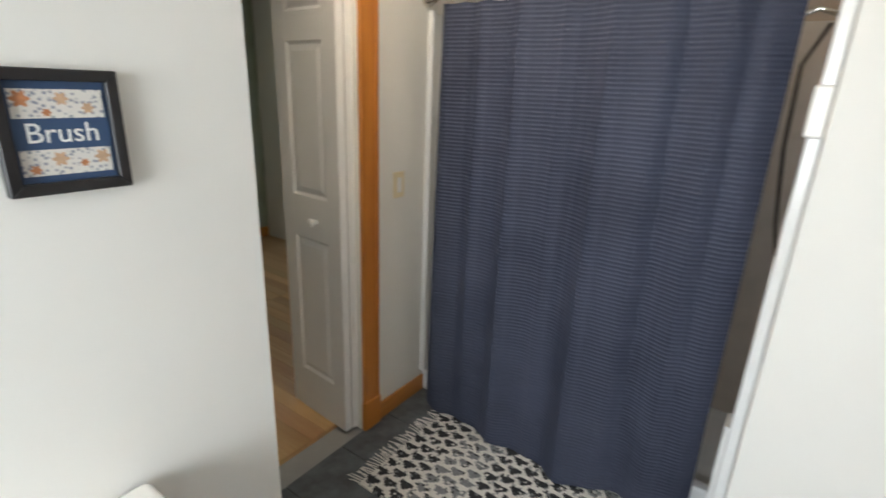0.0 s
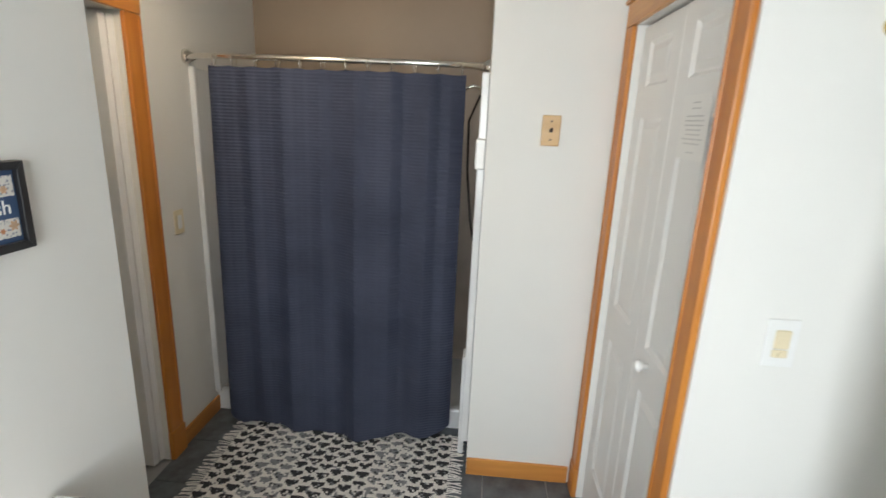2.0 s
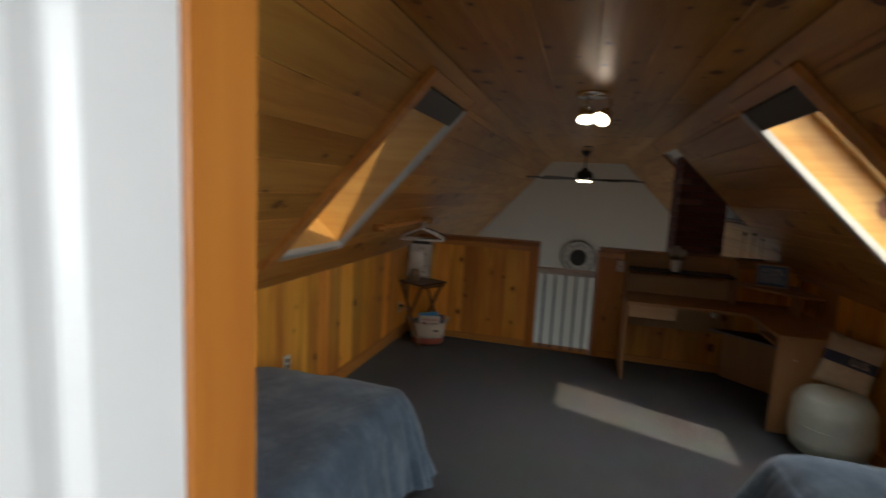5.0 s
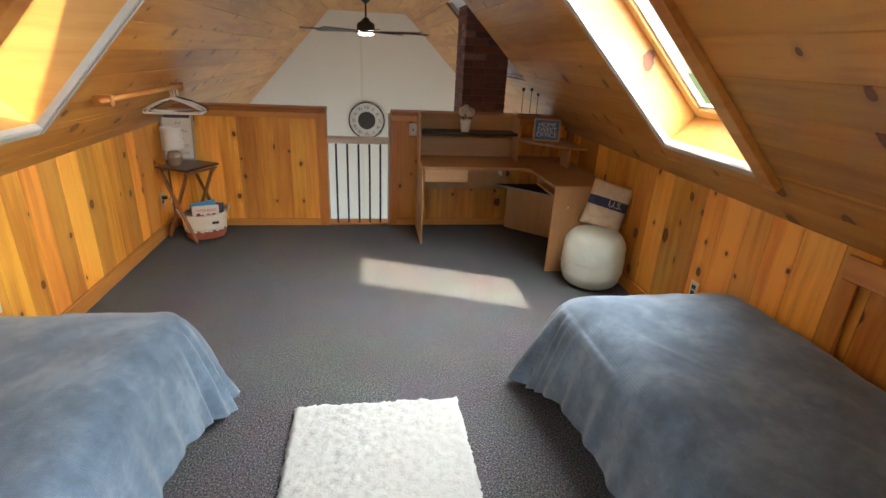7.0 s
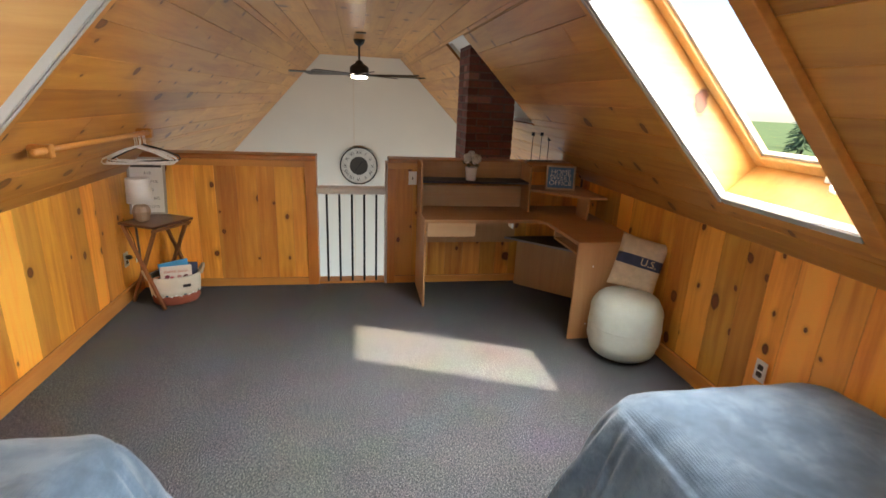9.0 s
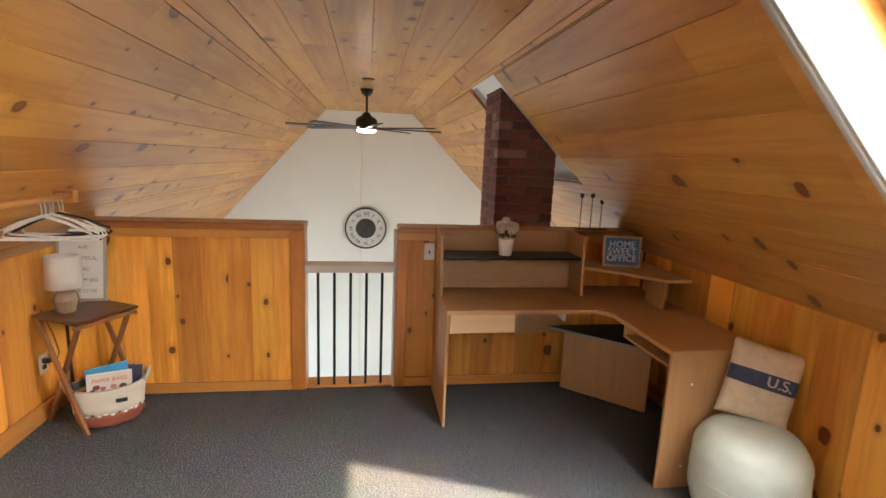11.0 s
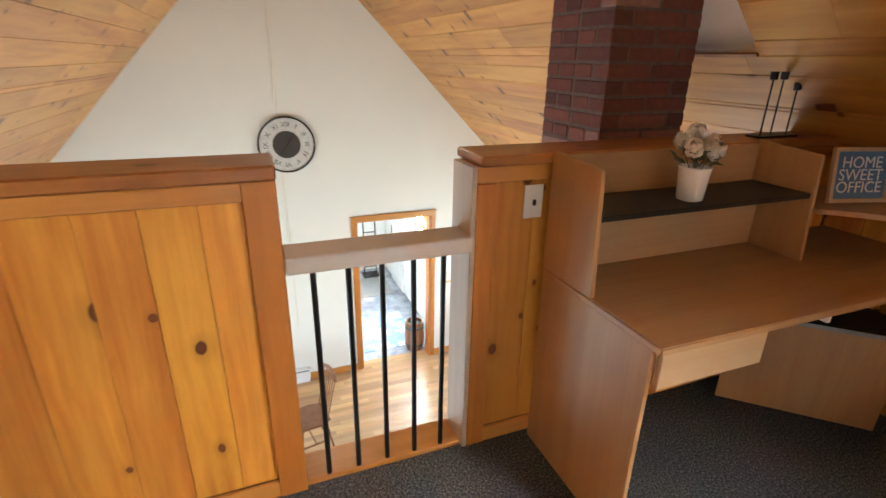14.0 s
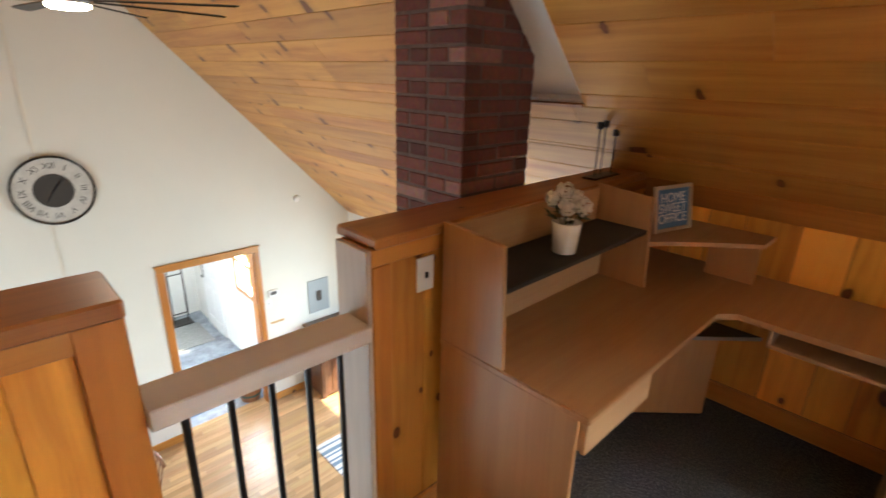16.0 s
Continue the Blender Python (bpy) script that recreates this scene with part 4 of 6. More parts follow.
def framed(name, w, h, border, depth, m_frame, m_face, at, label, category="picture"):
    """A frame with mitred bars round a flat face; local x across, z up, face to -y."""
    t = thing(name, at, label, category)
    bm = B()
    o = [(-w / 2, 0), (w / 2, 0), (w / 2, h), (-w / 2, h)]
    i = [(-w / 2 + border, border), (w / 2 - border, border), (w / 2 - border, h - border), (-w / 2 + border, h - border)]
    for k in range(4):
        a, b, c, d = o[k], o[(k + 1) % 4], i[(k + 1) % 4], i[k]
        prism(bm, [a, b, c, d], -depth, 0, "y")
    bmesh.ops.bevel(bm, geom=bm.edges[:], offset=0.0015, segments=1, affect="EDGES")
    part("frame", bm, m_frame, t)
    part("face", box(B(), -w / 2 + border * 0.6, -depth * 0.45, border * 0.6, w / 2 - border * 0.6, -0.002, h - border * 0.6), m_face, t)
    return t


FACE = Matrix.Rotation(radians(90), 4, "X")
mo = framed("framed_motto", 0.25, 0.205, 0.015, 0.018, M_FRAMEOAK, M_BLUEPRINT, pose(1.60, 5.90, 0.9305, -9, 0, -14), "small blue motto print in a pale wooden frame", "picture")
for k, wd in enumerate(("HOME", "SWEET", "OFFICE")):
    lettering("lettering", wd, 0.060, M_PLASTIC, mo, Matrix.Translation((0, -0.0092, 0.148 - k * 0.046)) @ FACE, label="white lettering")

# pot of white flowers
pot = thing("flower_pot", pose(0.82, 5.96, 0.9902), "white ceramic pot of white artificial blooms on the black shelf", "flower pot")
part("pot", lathe(B(), [(0.036, 0), (0.042, 0.004), (0.051, 0.105), (0.053, 0.112), (0.047, 0.112), (0.044, 0.09), (0.001, 0.088)]), M_CERAMIC, pot, smooth=True)
M_PETAL = plain("white_petals", (0.74, 0.71, 0.65), 0.8, var=0.18, scale=60)
M_LEAF = plain("grey_green_leaves", (0.13, 0.15, 0.08), 0.7, var=0.3, scale=40)
rngf = random.Random(2)
for (x, y, z) in ((-0.042, -0.02, 0.175), (0.02, -0.045, 0.168), (0.055, 0.005, 0.182), (0.0, 0.02, 0.215), (-0.03, 0.04, 0.19), (0.035, 0.045, 0.19)):
    bm = B()
    for k in range(90):
        v = Vector((rngf.gauss(0, 1), rngf.gauss(0, 1), rngf.gauss(0, 1))).normalized()
        c = Vector((x, y, z)) + v * 0.030 * rngf.uniform(0.80, 1.08)
        q = v.to_track_quat("Z", "Y").to_matrix().to_4x4()
        bmesh.ops.create_circle(bm, cap_ends=True, segments=5, radius=0.0085, matrix=Matrix.Translation(c) @ q @ pose(0, 0, 0, rngf.uniform(-20, 20), rngf.uniform(-20, 20), rngf.uniform(0, 90)))
    part("bloom", bm, M_PETAL, pot, "round white bloom")
bm = B()
for k in range(26):
    a, r = rngf.uniform(0, 6.28), rngf.uniform(0.03, 0.075)
    c = Vector((r * math.cos(a), r * math.sin(a), rngf.uniform(0.115, 0.165)))
    m4 = Matrix.Translation(c) @ pose(0, 0, 0, rngf.uniform(-30, 30), rngf.uniform(-50, 10), math.degrees(a))
    vs = [bm.verts.new(m4 @ Vector(p)) for p in ((-0.025, 0, 0), (-0.005, 0.011, 0.004), (0.025, 0, 0), (-0.005, -0.011, 0.004))]
    bm.faces.new(vs)
for (x, y, z) in ((-0.042, -0.02, 0.16), (0.02, -0.045, 0.15), (0.055, 0.005, 0.165), (0.0, 0.02, 0.2), (-0.03, 0.04, 0.175)):
    tube(bm, [(x * 0.2, y * 0.2, 0.088), (x * 0.6, y * 0.6, 0.13), (x, y, z)], 0.002, 5)
part("foliage", bm, M_LEAF, pot, "grey-green leaves and stems")

# candle holder on the cap
ch = thing("candle_holder", pose(1.50, 6.225, 1.1342), "black iron holder with three slim candle cups", "candle holder")
part("base", box(B(), -0.10, -0.035, 0, 0.13, 0.035, 0.008, 0.003), M_BRONZE, ch)
for x, y, z in ((-0.07, -0.01, 0.225), (0.02, 0.012, 0.225), (0.085, -0.008, 0.185)):
    st = part("stem", cyl(B(), (x, y, 0.008), (x, y, z), 0.0032, seg=8), M_BRONZE, ch)
    part("cup", lathe(B(), [(0.006, z - 0.002), (0.014, z), (0.015, z + 0.03), (0.012, z + 0.03), (0.011, z + 0.006), (0.0005, z + 0.006)], 12, (x, y, 0)), M_BRONZE, st)

# pouf and cushion
M_POUF = plain("pale_mint_leather", (0.60, 0.70, 0.66), 0.55, var=0.10, scale=9, bump=0.25, bump_scale=25)
pf = thing("pouf", pose(1.665, 4.715, 0), "round pale mint leather pouf on the carpet", "pouf")
prof = []
for k in range(29):
    a = -math.pi / 2 + math.pi * k / 28
    z = 0.225 + 0.225 * math.copysign(abs(math.sin(a)) ** 0.62, math.sin(a))
    r = 0.238 * abs(math.cos(a)) ** 0.42
    prof.append((max(r, 0.001), z + 0.0))
bm = lathe(B(), prof, 64)
for v in bm.verts:
    a = math.atan2(v.co.y, v.co.x)
    k = 1 + 0.012 * math.sin(v.co.z * 62 + 1.3 * math.sin(a * 2)) + 0.010 * noise.noise(v.co * 7)
    v.co.x *= k
    v.co.y *= k
part("cover", bm, M_POUF, pf, smooth=True)
bm = B()
for z in (0.125, 0.225, 0.325):
    tube(bm, [((0.2395 if abs(z - 0.225) < 0.05 else 0.2345) * math.cos(q * math.pi / 20), (0.2395 if abs(z - 0.225) < 0.05 else 0.2345) * math.sin(q * math.pi / 20), z) for q in range(40)], 0.0022, 5, True)
part("seam", bm, M_POUF, pf, "stitched seam")

M_LINEN = plain("natural_linen", (0.66, 0.56, 0.42), 0.9, var=0.14, scale=26, bump=0.5, bump_scale=260)
M_NAVY = plain("navy_band", (0.05, 0.065, 0.13), 0.9, var=0.2, scale=30, bump=0.4, bump_scale=260)


def cushion_surface(u, v, w, h, t):
    """A stuffed square cushion with pulled-out corners."""
    e = (1 - u ** 4) * (1 - v ** 4)
    k = 1 - 0.05 * ((1 - abs(u) ** 3) * abs(v) ** 3 + (1 - abs(v) ** 3) * abs(u) ** 3)
    return Vector((u * w / 2 * k, -t * max(e, 0) ** 0.6, v * h / 2 * k))


cu_t = thing("cushion", pose(1.772, 4.835, 0.610, -14, 12, -24), "natural linen cushion with a navy band, leaning on the pouf", "cushion")
bm = B()
N = 24
for sgn in (1, -1):
    g = [[bm.verts.new(Vector((1, sgn, 1)) * cushion_surface(-1 + 2 * i / N, -1 + 2 * j / N, 0.32, 0.37, 0.058)) for i in range(N + 1)] for j in range(N + 1)]
    for j in range(N):
        for i in range(N):
            bm.faces.new((g[j][i], g[j][i + 1], g[j + 1][i + 1], g[j + 1][i]))
bmesh.ops.remove_doubles(bm, verts=bm.verts, dist=0.0005)
for v in bm.verts:
    v.co += Vector((0, 0.006 * noise.noise(v.co * 14), 0))
part("cover", bm, M_LINEN, cu_t, smooth=True)
bm = B()
g = [[bm.verts.new(cushion_surface(-0.995 + 1.99 * i / N, v, 0.32, 0.37, 0.058) + Vector((0, -0.0035 + 0.006 * noise.noise(cushion_surface(-0.995 + 1.99 * i / N, v, 0.32, 0.37, 0.058) * 14), 0))) for i in range(N + 1)] for v in (-0.10, 0.0, 0.1, 0.2, 0.3)]
for j in range(4):
    for i in range(N):
        bm.faces.new((g[j][i], g[j][i + 1], g[j + 1][i + 1], g[j + 1][i]))
band = part("band", bm, M_NAVY, cu_t, "navy printed band", smooth=True)
lettering("lettering", "U.S.", 0.068, M_LINEN, band, Matrix.Translation((0.050, -0.068, 0.020)) @ FACE, label="pale lettering")

# folding tray table
tt = thing("tray_table", pose(-1.655, 5.905, 0, 0, 0, -28), "folding dark wood tray table with crossed legs", "table")
bm = box(B(), -0.172, -0.190, 0.635, 0.172, 0.190, 0.655, 0.008, 2)
part("tabletop", bm, M_DARKWOOD, tt, "dark walnut tray top")


def bar(parent, name, a, b, w, d, m):
    a, b = Vector(a), Vector(b)
    q = (b - a).to_track_quat("Z", "Y").to_matrix().to_4x4()
    bm = box(B(), -w / 2, -d / 2, 0, w / 2, d / 2, (b - a).length, 0.003)
    ob = part(name, bm, m, parent)
    ob.matrix_local = Matrix.Translation(a) @ q
    return ob


for y in (-0.172, 0.172):
    bar(tt, "leg", (-0.145, y, 0.634), (0.172, y, 0.0), 0.020, 0.028, M_TABLELEG)
for y in (-0.145, 0.145):
    bar(tt, "leg", (0.145, y, 0.634), (-0.172, y, 0.0), 0.020, 0.028, M_TABLELEG)
bar(tt, "stretcher", (0.06, -0.172, 0.225), (0.06, 0.172, 0.225), 0.022, 0.012, M_TABLELEG)
bar(tt, "stretcher", (-0.06, -0.145, 0.225), (-0.06, 0.145, 0.225), 0.022, 0.012, M_TABLELEG)
bar(tt, "crossbar", (0.145, -0.18, 0.615), (0.145, 0.18, 0.615), 0.02, 0.02, M_TABLELEG)
bar(tt, "crossbar", (-0.145, -0.18, 0.615), (-0.145, 0.18, 0.615), 0.02, 0.02, M_TABLELEG)

# lamp on the table
tl = thing("table_lamp", pose(-1.735, 5.865, 0.655), "small table lamp with a white drum shade, unlit", "lamp")
part("base", lathe(B(), [(0.038, 0), (0.048, 0.01), (0.066, 0.075), (0.052, 0.115), (0.02, 0.13), (0.012, 0.16)], 10), plain("smoked_glass", (0.36, 0.26, 0.17), 0.15, var=0.2), tl, "faceted smoky glass base")
part("shade", lathe(B(), [(0.088, 0.145), (0.080, 0.325), (0.076, 0.325), (0.084, 0.147)], 32), plain("white_shade", (0.72, 0.70, 0.66), 0.8, var=0.05, bump=0.2, bump_scale=200), tl, "white fabric drum shade", smooth=True)
part("socket", cyl(B(), (0, 0, 0.15), (0, 0, 0.31), 0.01), M_BRASS, tl)

# letter board that leans on the half wall
lb = framed("letter_board", 0.275, 0.45, 0.016, 0.014, plain("grey_wash_frame", (0.42, 0.38, 0.33), 0.6), plain("off_white_board", (0.78, 0.77, 0.73), 0.7, var=0.05), pose(-1.768, 6.085, 0.6552, -8, 0, 0), "white letter board in a grey frame, leaning on the half wall", "sign")
M_INK = plain("dark_ink", (0.06, 0.055, 0.05), 0.7)
M_PENCIL = plain("grey_ink", (0.30, 0.29, 0.27), 0.8)
part("header", box(B(), -0.112, -0.0085, 0.37, 0.112, -0.006, 0.42), M_INK, lb, "dark header block")
for k, wd in enumerate(("AVE", "GRATEFUL", "READ", "DREAM BIG", "GIVE LOVE")):
    lettering("lettering", wd, 0.032, M_PENCIL, lb, Matrix.Translation((0.008, -0.0072, 0.325 - k * 0.066)) @ FACE, label="dark grey lettering")

# basket of books
bk = thing("basket", pose(-1.56, 5.872, 0, 0, 0, 24) @ Matrix.Scale(0.92, 4), "cream rope basket with a rust red base, full of books", "basket")


def oval_shell(levels, sx, sy, t, seg=40):
    bm = B()
    outer = [[bm.verts.new((r * sx * math.cos(k * 2 * math.pi / seg), r * sy * math.sin(k * 2 * math.pi / seg), z)) for k in range(seg)] for r, z in levels]
    inner = [[bm.verts.new(((r * sx - t) * math.cos(k * 2 * math.pi / seg), (r * sy - t) * math.sin(k * 2 * math.pi / seg), z)) for k in range(seg)] for r, z in reversed(levels)]
    rings = outer + inner
    for a, b in zip(rings, rings[1:] + rings[:1]):
        for k in range(seg):
            bm.faces.new((a[k], a[(k + 1) % seg], b[(k + 1) % seg], b[k]))
    return bm


M_ROPE = plain("cream_rope", (0.66, 0.61, 0.51), 0.9, var=0.1, bump=0.5, bump_scale=120)
M_RUST = plain("rust_rope", (0.36, 0.10, 0.06), 0.9, var=0.15, bump=0.5, bump_scale=120)
part("base", oval_shell([(0.90, 0.002), (0.97, 0.02), (1.0, 0.06), (1.02, 0.085)], 0.185, 0.145, 0.012), M_RUST, bk, "rust red woven base", smooth=True)
part("bottom", box(B(), -0.13, -0.10, 0.004, 0.13, 0.10, 0.012), M_RUST, bk)
part("wall", oval_shell([(1.02, 0.086), (1.06, 0.13), (1.09, 0.20), (1.09, 0.245), (1.08, 0.25)], 0.185, 0.145, 0.012), M_ROPE, bk, "cream woven side", smooth=True)
bm = B()
for k in range(34):
    a = k * 2 * math.pi / 34
    q = Matrix.Translation((0.1895 * math.cos(a), 0.149 * math.sin(a), 0.086 + 0.008 * (k % 2))) @ pose(0, 0, 0, 0, 0, math.degrees(a))
    g = bmesh.ops.create_cube(bm, size=1.0, matrix=q @ Matrix.Diagonal((0.006, 0.018, 0.011, 1)))
    if k % 4 == 3:
        for f in {f for v in g["verts"] for f in v.link_faces}:
            f.material_index = 1
part("stitching", bm, [M_PLASTIC, plain("teal_yarn", (0.06, 0.14, 0.17), 0.9)], bk, "white and teal stitching")
for s in (-1, 1):
    bm = tube(B(), [(s * 0.20, -0.06, 0.235), (s * 0.225, -0.035, 0.285), (s * 0.23, 0.0, 0.30), (s * 0.225, 0.035, 0.285), (s * 0.20, 0.06, 0.235)], 0.012, 8)
    part("handle", bm, M_ROPE, bk, "rope handle", smooth=True)
part("tag", box(B(), 0.04, -0.166, 0.165, 0.10, -0.155, 0.187), M_BLACK, bk, "small black leather tag")


def book(x, y, z, w, h, d, rx, ry, rz, colour, label, words=""):
    t = thing("book", bk.matrix_world @ pose(x, y, z, rx, ry, rz), label, "book", "books in the basket")
    c = plain("cover", colour, 0.45, var=0.08)
    part("pages", box(B(), -w / 2 + 0.003, -d / 2 + 0.002, 0.003, w / 2 - 0.003, d / 2 - 0.002, h - 0.003), M_PLASTIC, t)
    bm = box(B(), -w / 2, -d / 2, 0, w / 2, -d / 2 + 0.002, h)
    box(bm, -w / 2, d / 2 - 0.002, 0, w / 2, d / 2, h)
    box(bm, -w / 2, -d / 2, 0, -w / 2 + 0.002, d / 2, h)
    cv = part("cover", bm, c, t)
    if words:
        lettering("lettering", words, 0.034, plain("red_ink", (0.5, 0.1, 0.06), 0.6), cv, Matrix.Translation((0, -d / 2 - 0.0006, h - 0.045)) @ FACE, label="red lettering")
    return t


pb = book(0.0, -0.06, 0.03, 0.24, 0.29, 0.022, -6, 3, 4, (0.66, 0.58, 0.50), "cream craft book on paper bags with red lettering", "PAPER BAGS")
book(0.02, 0.0, 0.05, 0.23, 0.30, 0.018, -4, -4, 8, (0.04, 0.28, 0.55), "bright blue picture book standing in the basket")
book(0.06, 0.03, 0.03, 0.21, 0.29, 0.018, -6, 5, -6, (0.05, 0.06, 0.12), "dark blue book standing in the basket")
book(-0.10, 0.04, 0.03, 0.12, 0.25, 0.02, -3, -7, 30, (0.10, 0.12, 0.10), "dark green paperback standing in the basket")

cover = [c for c in pb.children if c.name.startswith("cover")][0]
for x, z, r, c in ((-0.07, 0.205, 0.020, (0.20, 0.03, 0.05)), (-0.035, 0.195, 0.016, (0.42, 0.10, 0.12)), (-0.09, 0.185, 0.013, (0.03, 0.03, 0.05)), (0.02, 0.20, 0.018, (0.45, 0.22, 0.20)), (0.07, 0.195, 0.022, (0.12, 0.05, 0.04))):
    part("printed_spot", prism(B(), [(x + r * math.cos(q * math.pi / 8), z + r * 0.8 * math.sin(q * math.pi / 8)) for q in range(16)], -0.0125, -0.0112, "y"), plain("cover_print", c, 0.5), cover, "printed picture")
cord = thing("lamp_cord", pose(-1.896, 5.895, 0.355), "dark lamp cord with a white tag plugged into the outlet", "cord")
part("plug", box(B(), -0.002, -0.016, -0.014, 0.034, 0.016, 0.014, 0.005, 2), M_BLACK, cord, "black plug")
part("wire", tube(B(), [(0.034, 0, 0), (0.06, 0.0, -0.02), (0.075, 0.01, 0.05), (0.06, 0.0, 0.16), (0.03, -0.01, 0.26), (0.02, -0.02, 0.31)], 0.003, 6), M_BLACK, cord, smooth=True)
part("tag", box(B(), 0.062, -0.004, -0.045, 0.064, 0.02, -0.01), M_PLASTIC, cord, "white paper tag")

# hanging rod and hangers
rod = thing("closet_rod", pose(-1.52, 5.3, 1.335), "round pine hanging rod under the roof slope", "hanging rod")
part("pole", cyl(B(), (0, -0.95, 0), (0, 0.34, 0), 0.016), M_PINE_Y, rod, smooth=True)
for y in (-0.85, 0.31):
    part("bracket", box(B(), -0.075, y - 0.019, -0.035, 0.024, y + 0.019, 0.028, 0.004), M_PINE_X, rod, "pine bracket")
rngh = random.Random(9)
bm0 = B()
tube(bm0, [(0, 0, 0.0), (0.012, 0, 0.016), (0.0, 0, 0.032), (-0.018, 0, 0.024), (-0.022, 0, 0.008)][::-1] + [(0.004, 0, -0.03), (0, 0, -0.055)], 0.0035, 6)
hook_me = mesh_of("hook", bm0, M_PLASTIC, True)
bm0 = tube(B(), [(0, 0, -0.055), (-0.09, 0, -0.085), (-0.195, 0, -0.135), (-0.205, 0, -0.155), (-0.19, 0, -0.165), (0.19, 0, -0.165), (0.205, 0, -0.155), (0.195, 0, -0.135), (0.09, 0, -0.085)], 0.0055, 8, True)
arm_me = mesh_of("arm", bm0, M_PLASTIC, True)
bm0 = tube(B(), [(0, 0, -0.055), (-0.09, 0, -0.085), (-0.195, 0, -0.135), (-0.205, 0, -0.155), (-0.19, 0, -0.165), (0.19, 0, -0.165), (0.205, 0, -0.155), (0.195, 0, -0.135), (0.09, 0, -0.085)], 0.0065, 8, True)
arm_black = mesh_of("arm", bm0, M_BLACK, True)
for k, (y, rz, dark) in enumerate(((5.37, 3, 0), (5.40, -7, 0), (5.435, 5, 0), (5.46, -3, 0), (5.50, 8, 1), (5.53, -9, 0))):
    h = thing("coat_hanger", pose(-1.52, y, 1.318, 0, rngh.uniform(-3, 3), rz), "black plastic coat hanger on the rod" if dark else "white plastic coat hanger on the rod", "coat hanger", "hangers on the rod")
    for nm, me in (("hook", hook_me), ("arm", arm_black if dark else arm_me)):
        ob = new(nm, me)
        ob.parent = h
        ob.matrix_local = Matrix.Identity(4)


M_SOCKET = plain("dark_brown_plastic", (0.03, 0.022, 0.018), 0.4)


def outlet(at, label, kind="outlet"):
    """A duplex socket or toggle switch on a plate; faces local -y, origin at its middle on the wall."""
    t = thing("wall_outlet" if kind == "outlet" else "light_switch", at, label, "outlet" if kind == "outlet" else "switch")
    part("plate", box(B(), -0.036, -0.006, -0.058, 0.036, 0, 0.058, 0.003, 2), M_PLASTIC, t)
    if kind == "outlet":
        for z in (-0.02, 0.02):
            f = part("socket", box(B(), -0.016, -0.0085, z - 0.014, 0.016, -0.0062, z + 0.014, 0.003), M_SOCKET, t)
            part("slot", box(box(B(), -0.008, -0.0092, z - 0.002, -0.005, -0.0087, z + 0.008), 0.005, -0.0092, z - 0.002, 0.008, -0.0087, z + 0.008), M_BRASS, f)
    else:
        part("toggle", box(B(), -0.005, -0.016, -0.012, 0.005, -0.0062, 0.008, 0.002), M_BLACK, t, "dark toggle")
    return t


outlet(pose(XR - 0.001, 3.84, 0.365, 0, 0, -90), "white duplex outlet on the pine knee wall")
outlet(pose(XL + 0.001, 5.90, 0.335, 0, 0, 90), "white duplex outlet on the pine knee wall")
outlet(pose(XL + 0.001, 3.77, 0.42, 0, 0, 90), "white duplex outlet on the pine knee wall")
outlet(pose(0.350, YH - 0.001, 0.968), "white switch plate with a dark toggle on pine boards", "switch")

# white shag rug between the beds
M_SHAG = plain("white_shag", (0.50, 0.555, 0.58), 0.95, var=0.05, scale=40, bump=1.0, bump_scale=90)
rug = thing("shag_rug", pose(-0.05, 2.78, 0), "white shaggy rug on grey carpet between the beds", "rug")
bm = B()
NX, NY = 56, 80
rr = random.Random(6)
g = [[bm.verts.new((-0.41 + 0.82 * i / NX + rr.uniform(-0.006, 0.006), -0.6 + 1.2 * j / NY + rr.uniform(-0.006, 0.006),
                    0.003 if i in (0, NX) or j in (0, NY) else 0.022 + rr.uniform(0, 0.014))) for i in range(NX + 1)] for j in range(NY + 1)]
for j in range(NY):
    for i in range(NX):
        bm.faces.new((g[j][i], g[j][i + 1], g[j + 1][i + 1], g[j + 1][i]))
part("shag", bm, M_SHAG, rug, smooth=True)

# access door in the right knee wall
ad = thing("access_door", pose(XR - 0.004, 2.62, 0.0, 0, 0, -90), "pine hatch with a board frame in the knee wall", "hatch")
part("frame_rail", box(B(), -0.36, -0.022, 0.86, 0.36, 0, 0.965, 0.004), M_PINE_X, ad)
for x in (-0.36, 0.28):
    part("frame_stile", box(B(), x, -0.020, 0.1, x + 0.08, 0, 0.858, 0.004), M_PINE_Z, ad)

# ceiling spot light
sp = thing("ceiling_spotlight", pose(-0.06, 4.2, ZF), "brushed ceiling light with two lit spot heads", "ceiling light")
part("plate", lathe(B(), [(0.001, -0.03), (0.075, -0.03), (0.095, -0.018), (0.098, 0.0)], 28), M_CHROME, sp, smooth=True)
for k, (dx, dy, tilt, rz) in enumerate(((-0.03, -0.055, -32, 6), (0.085, 0.05, -52, -28))):
    m4 = pose(dx, dy, -0.12, 180 + tilt, 0, rz)
    head = part("spot_head", lathe(B(), [(0.018, -0.03), (0.036, -0.02), (0.048, 0.03), (0.056, 0.07), (0.052, 0.07), (0.044, 0.04), (0.001, 0.035)], 24), M_CHROME, sp, "chrome spot head", True)
    head.matrix_local = m4
    lamp = part("bulb", lathe(B(), [(0.001, 0.066), (0.05, 0.062)], 24), M_BULB, head, "lit bulb")
    part("arm", tube(B(), [(0.0, 0, -0.03), (0.006, 0.012, -0.06), (0.004, 0.025, -0.085), (0.0, 0.045, -0.11)], 0.008), M_CHROME, head)

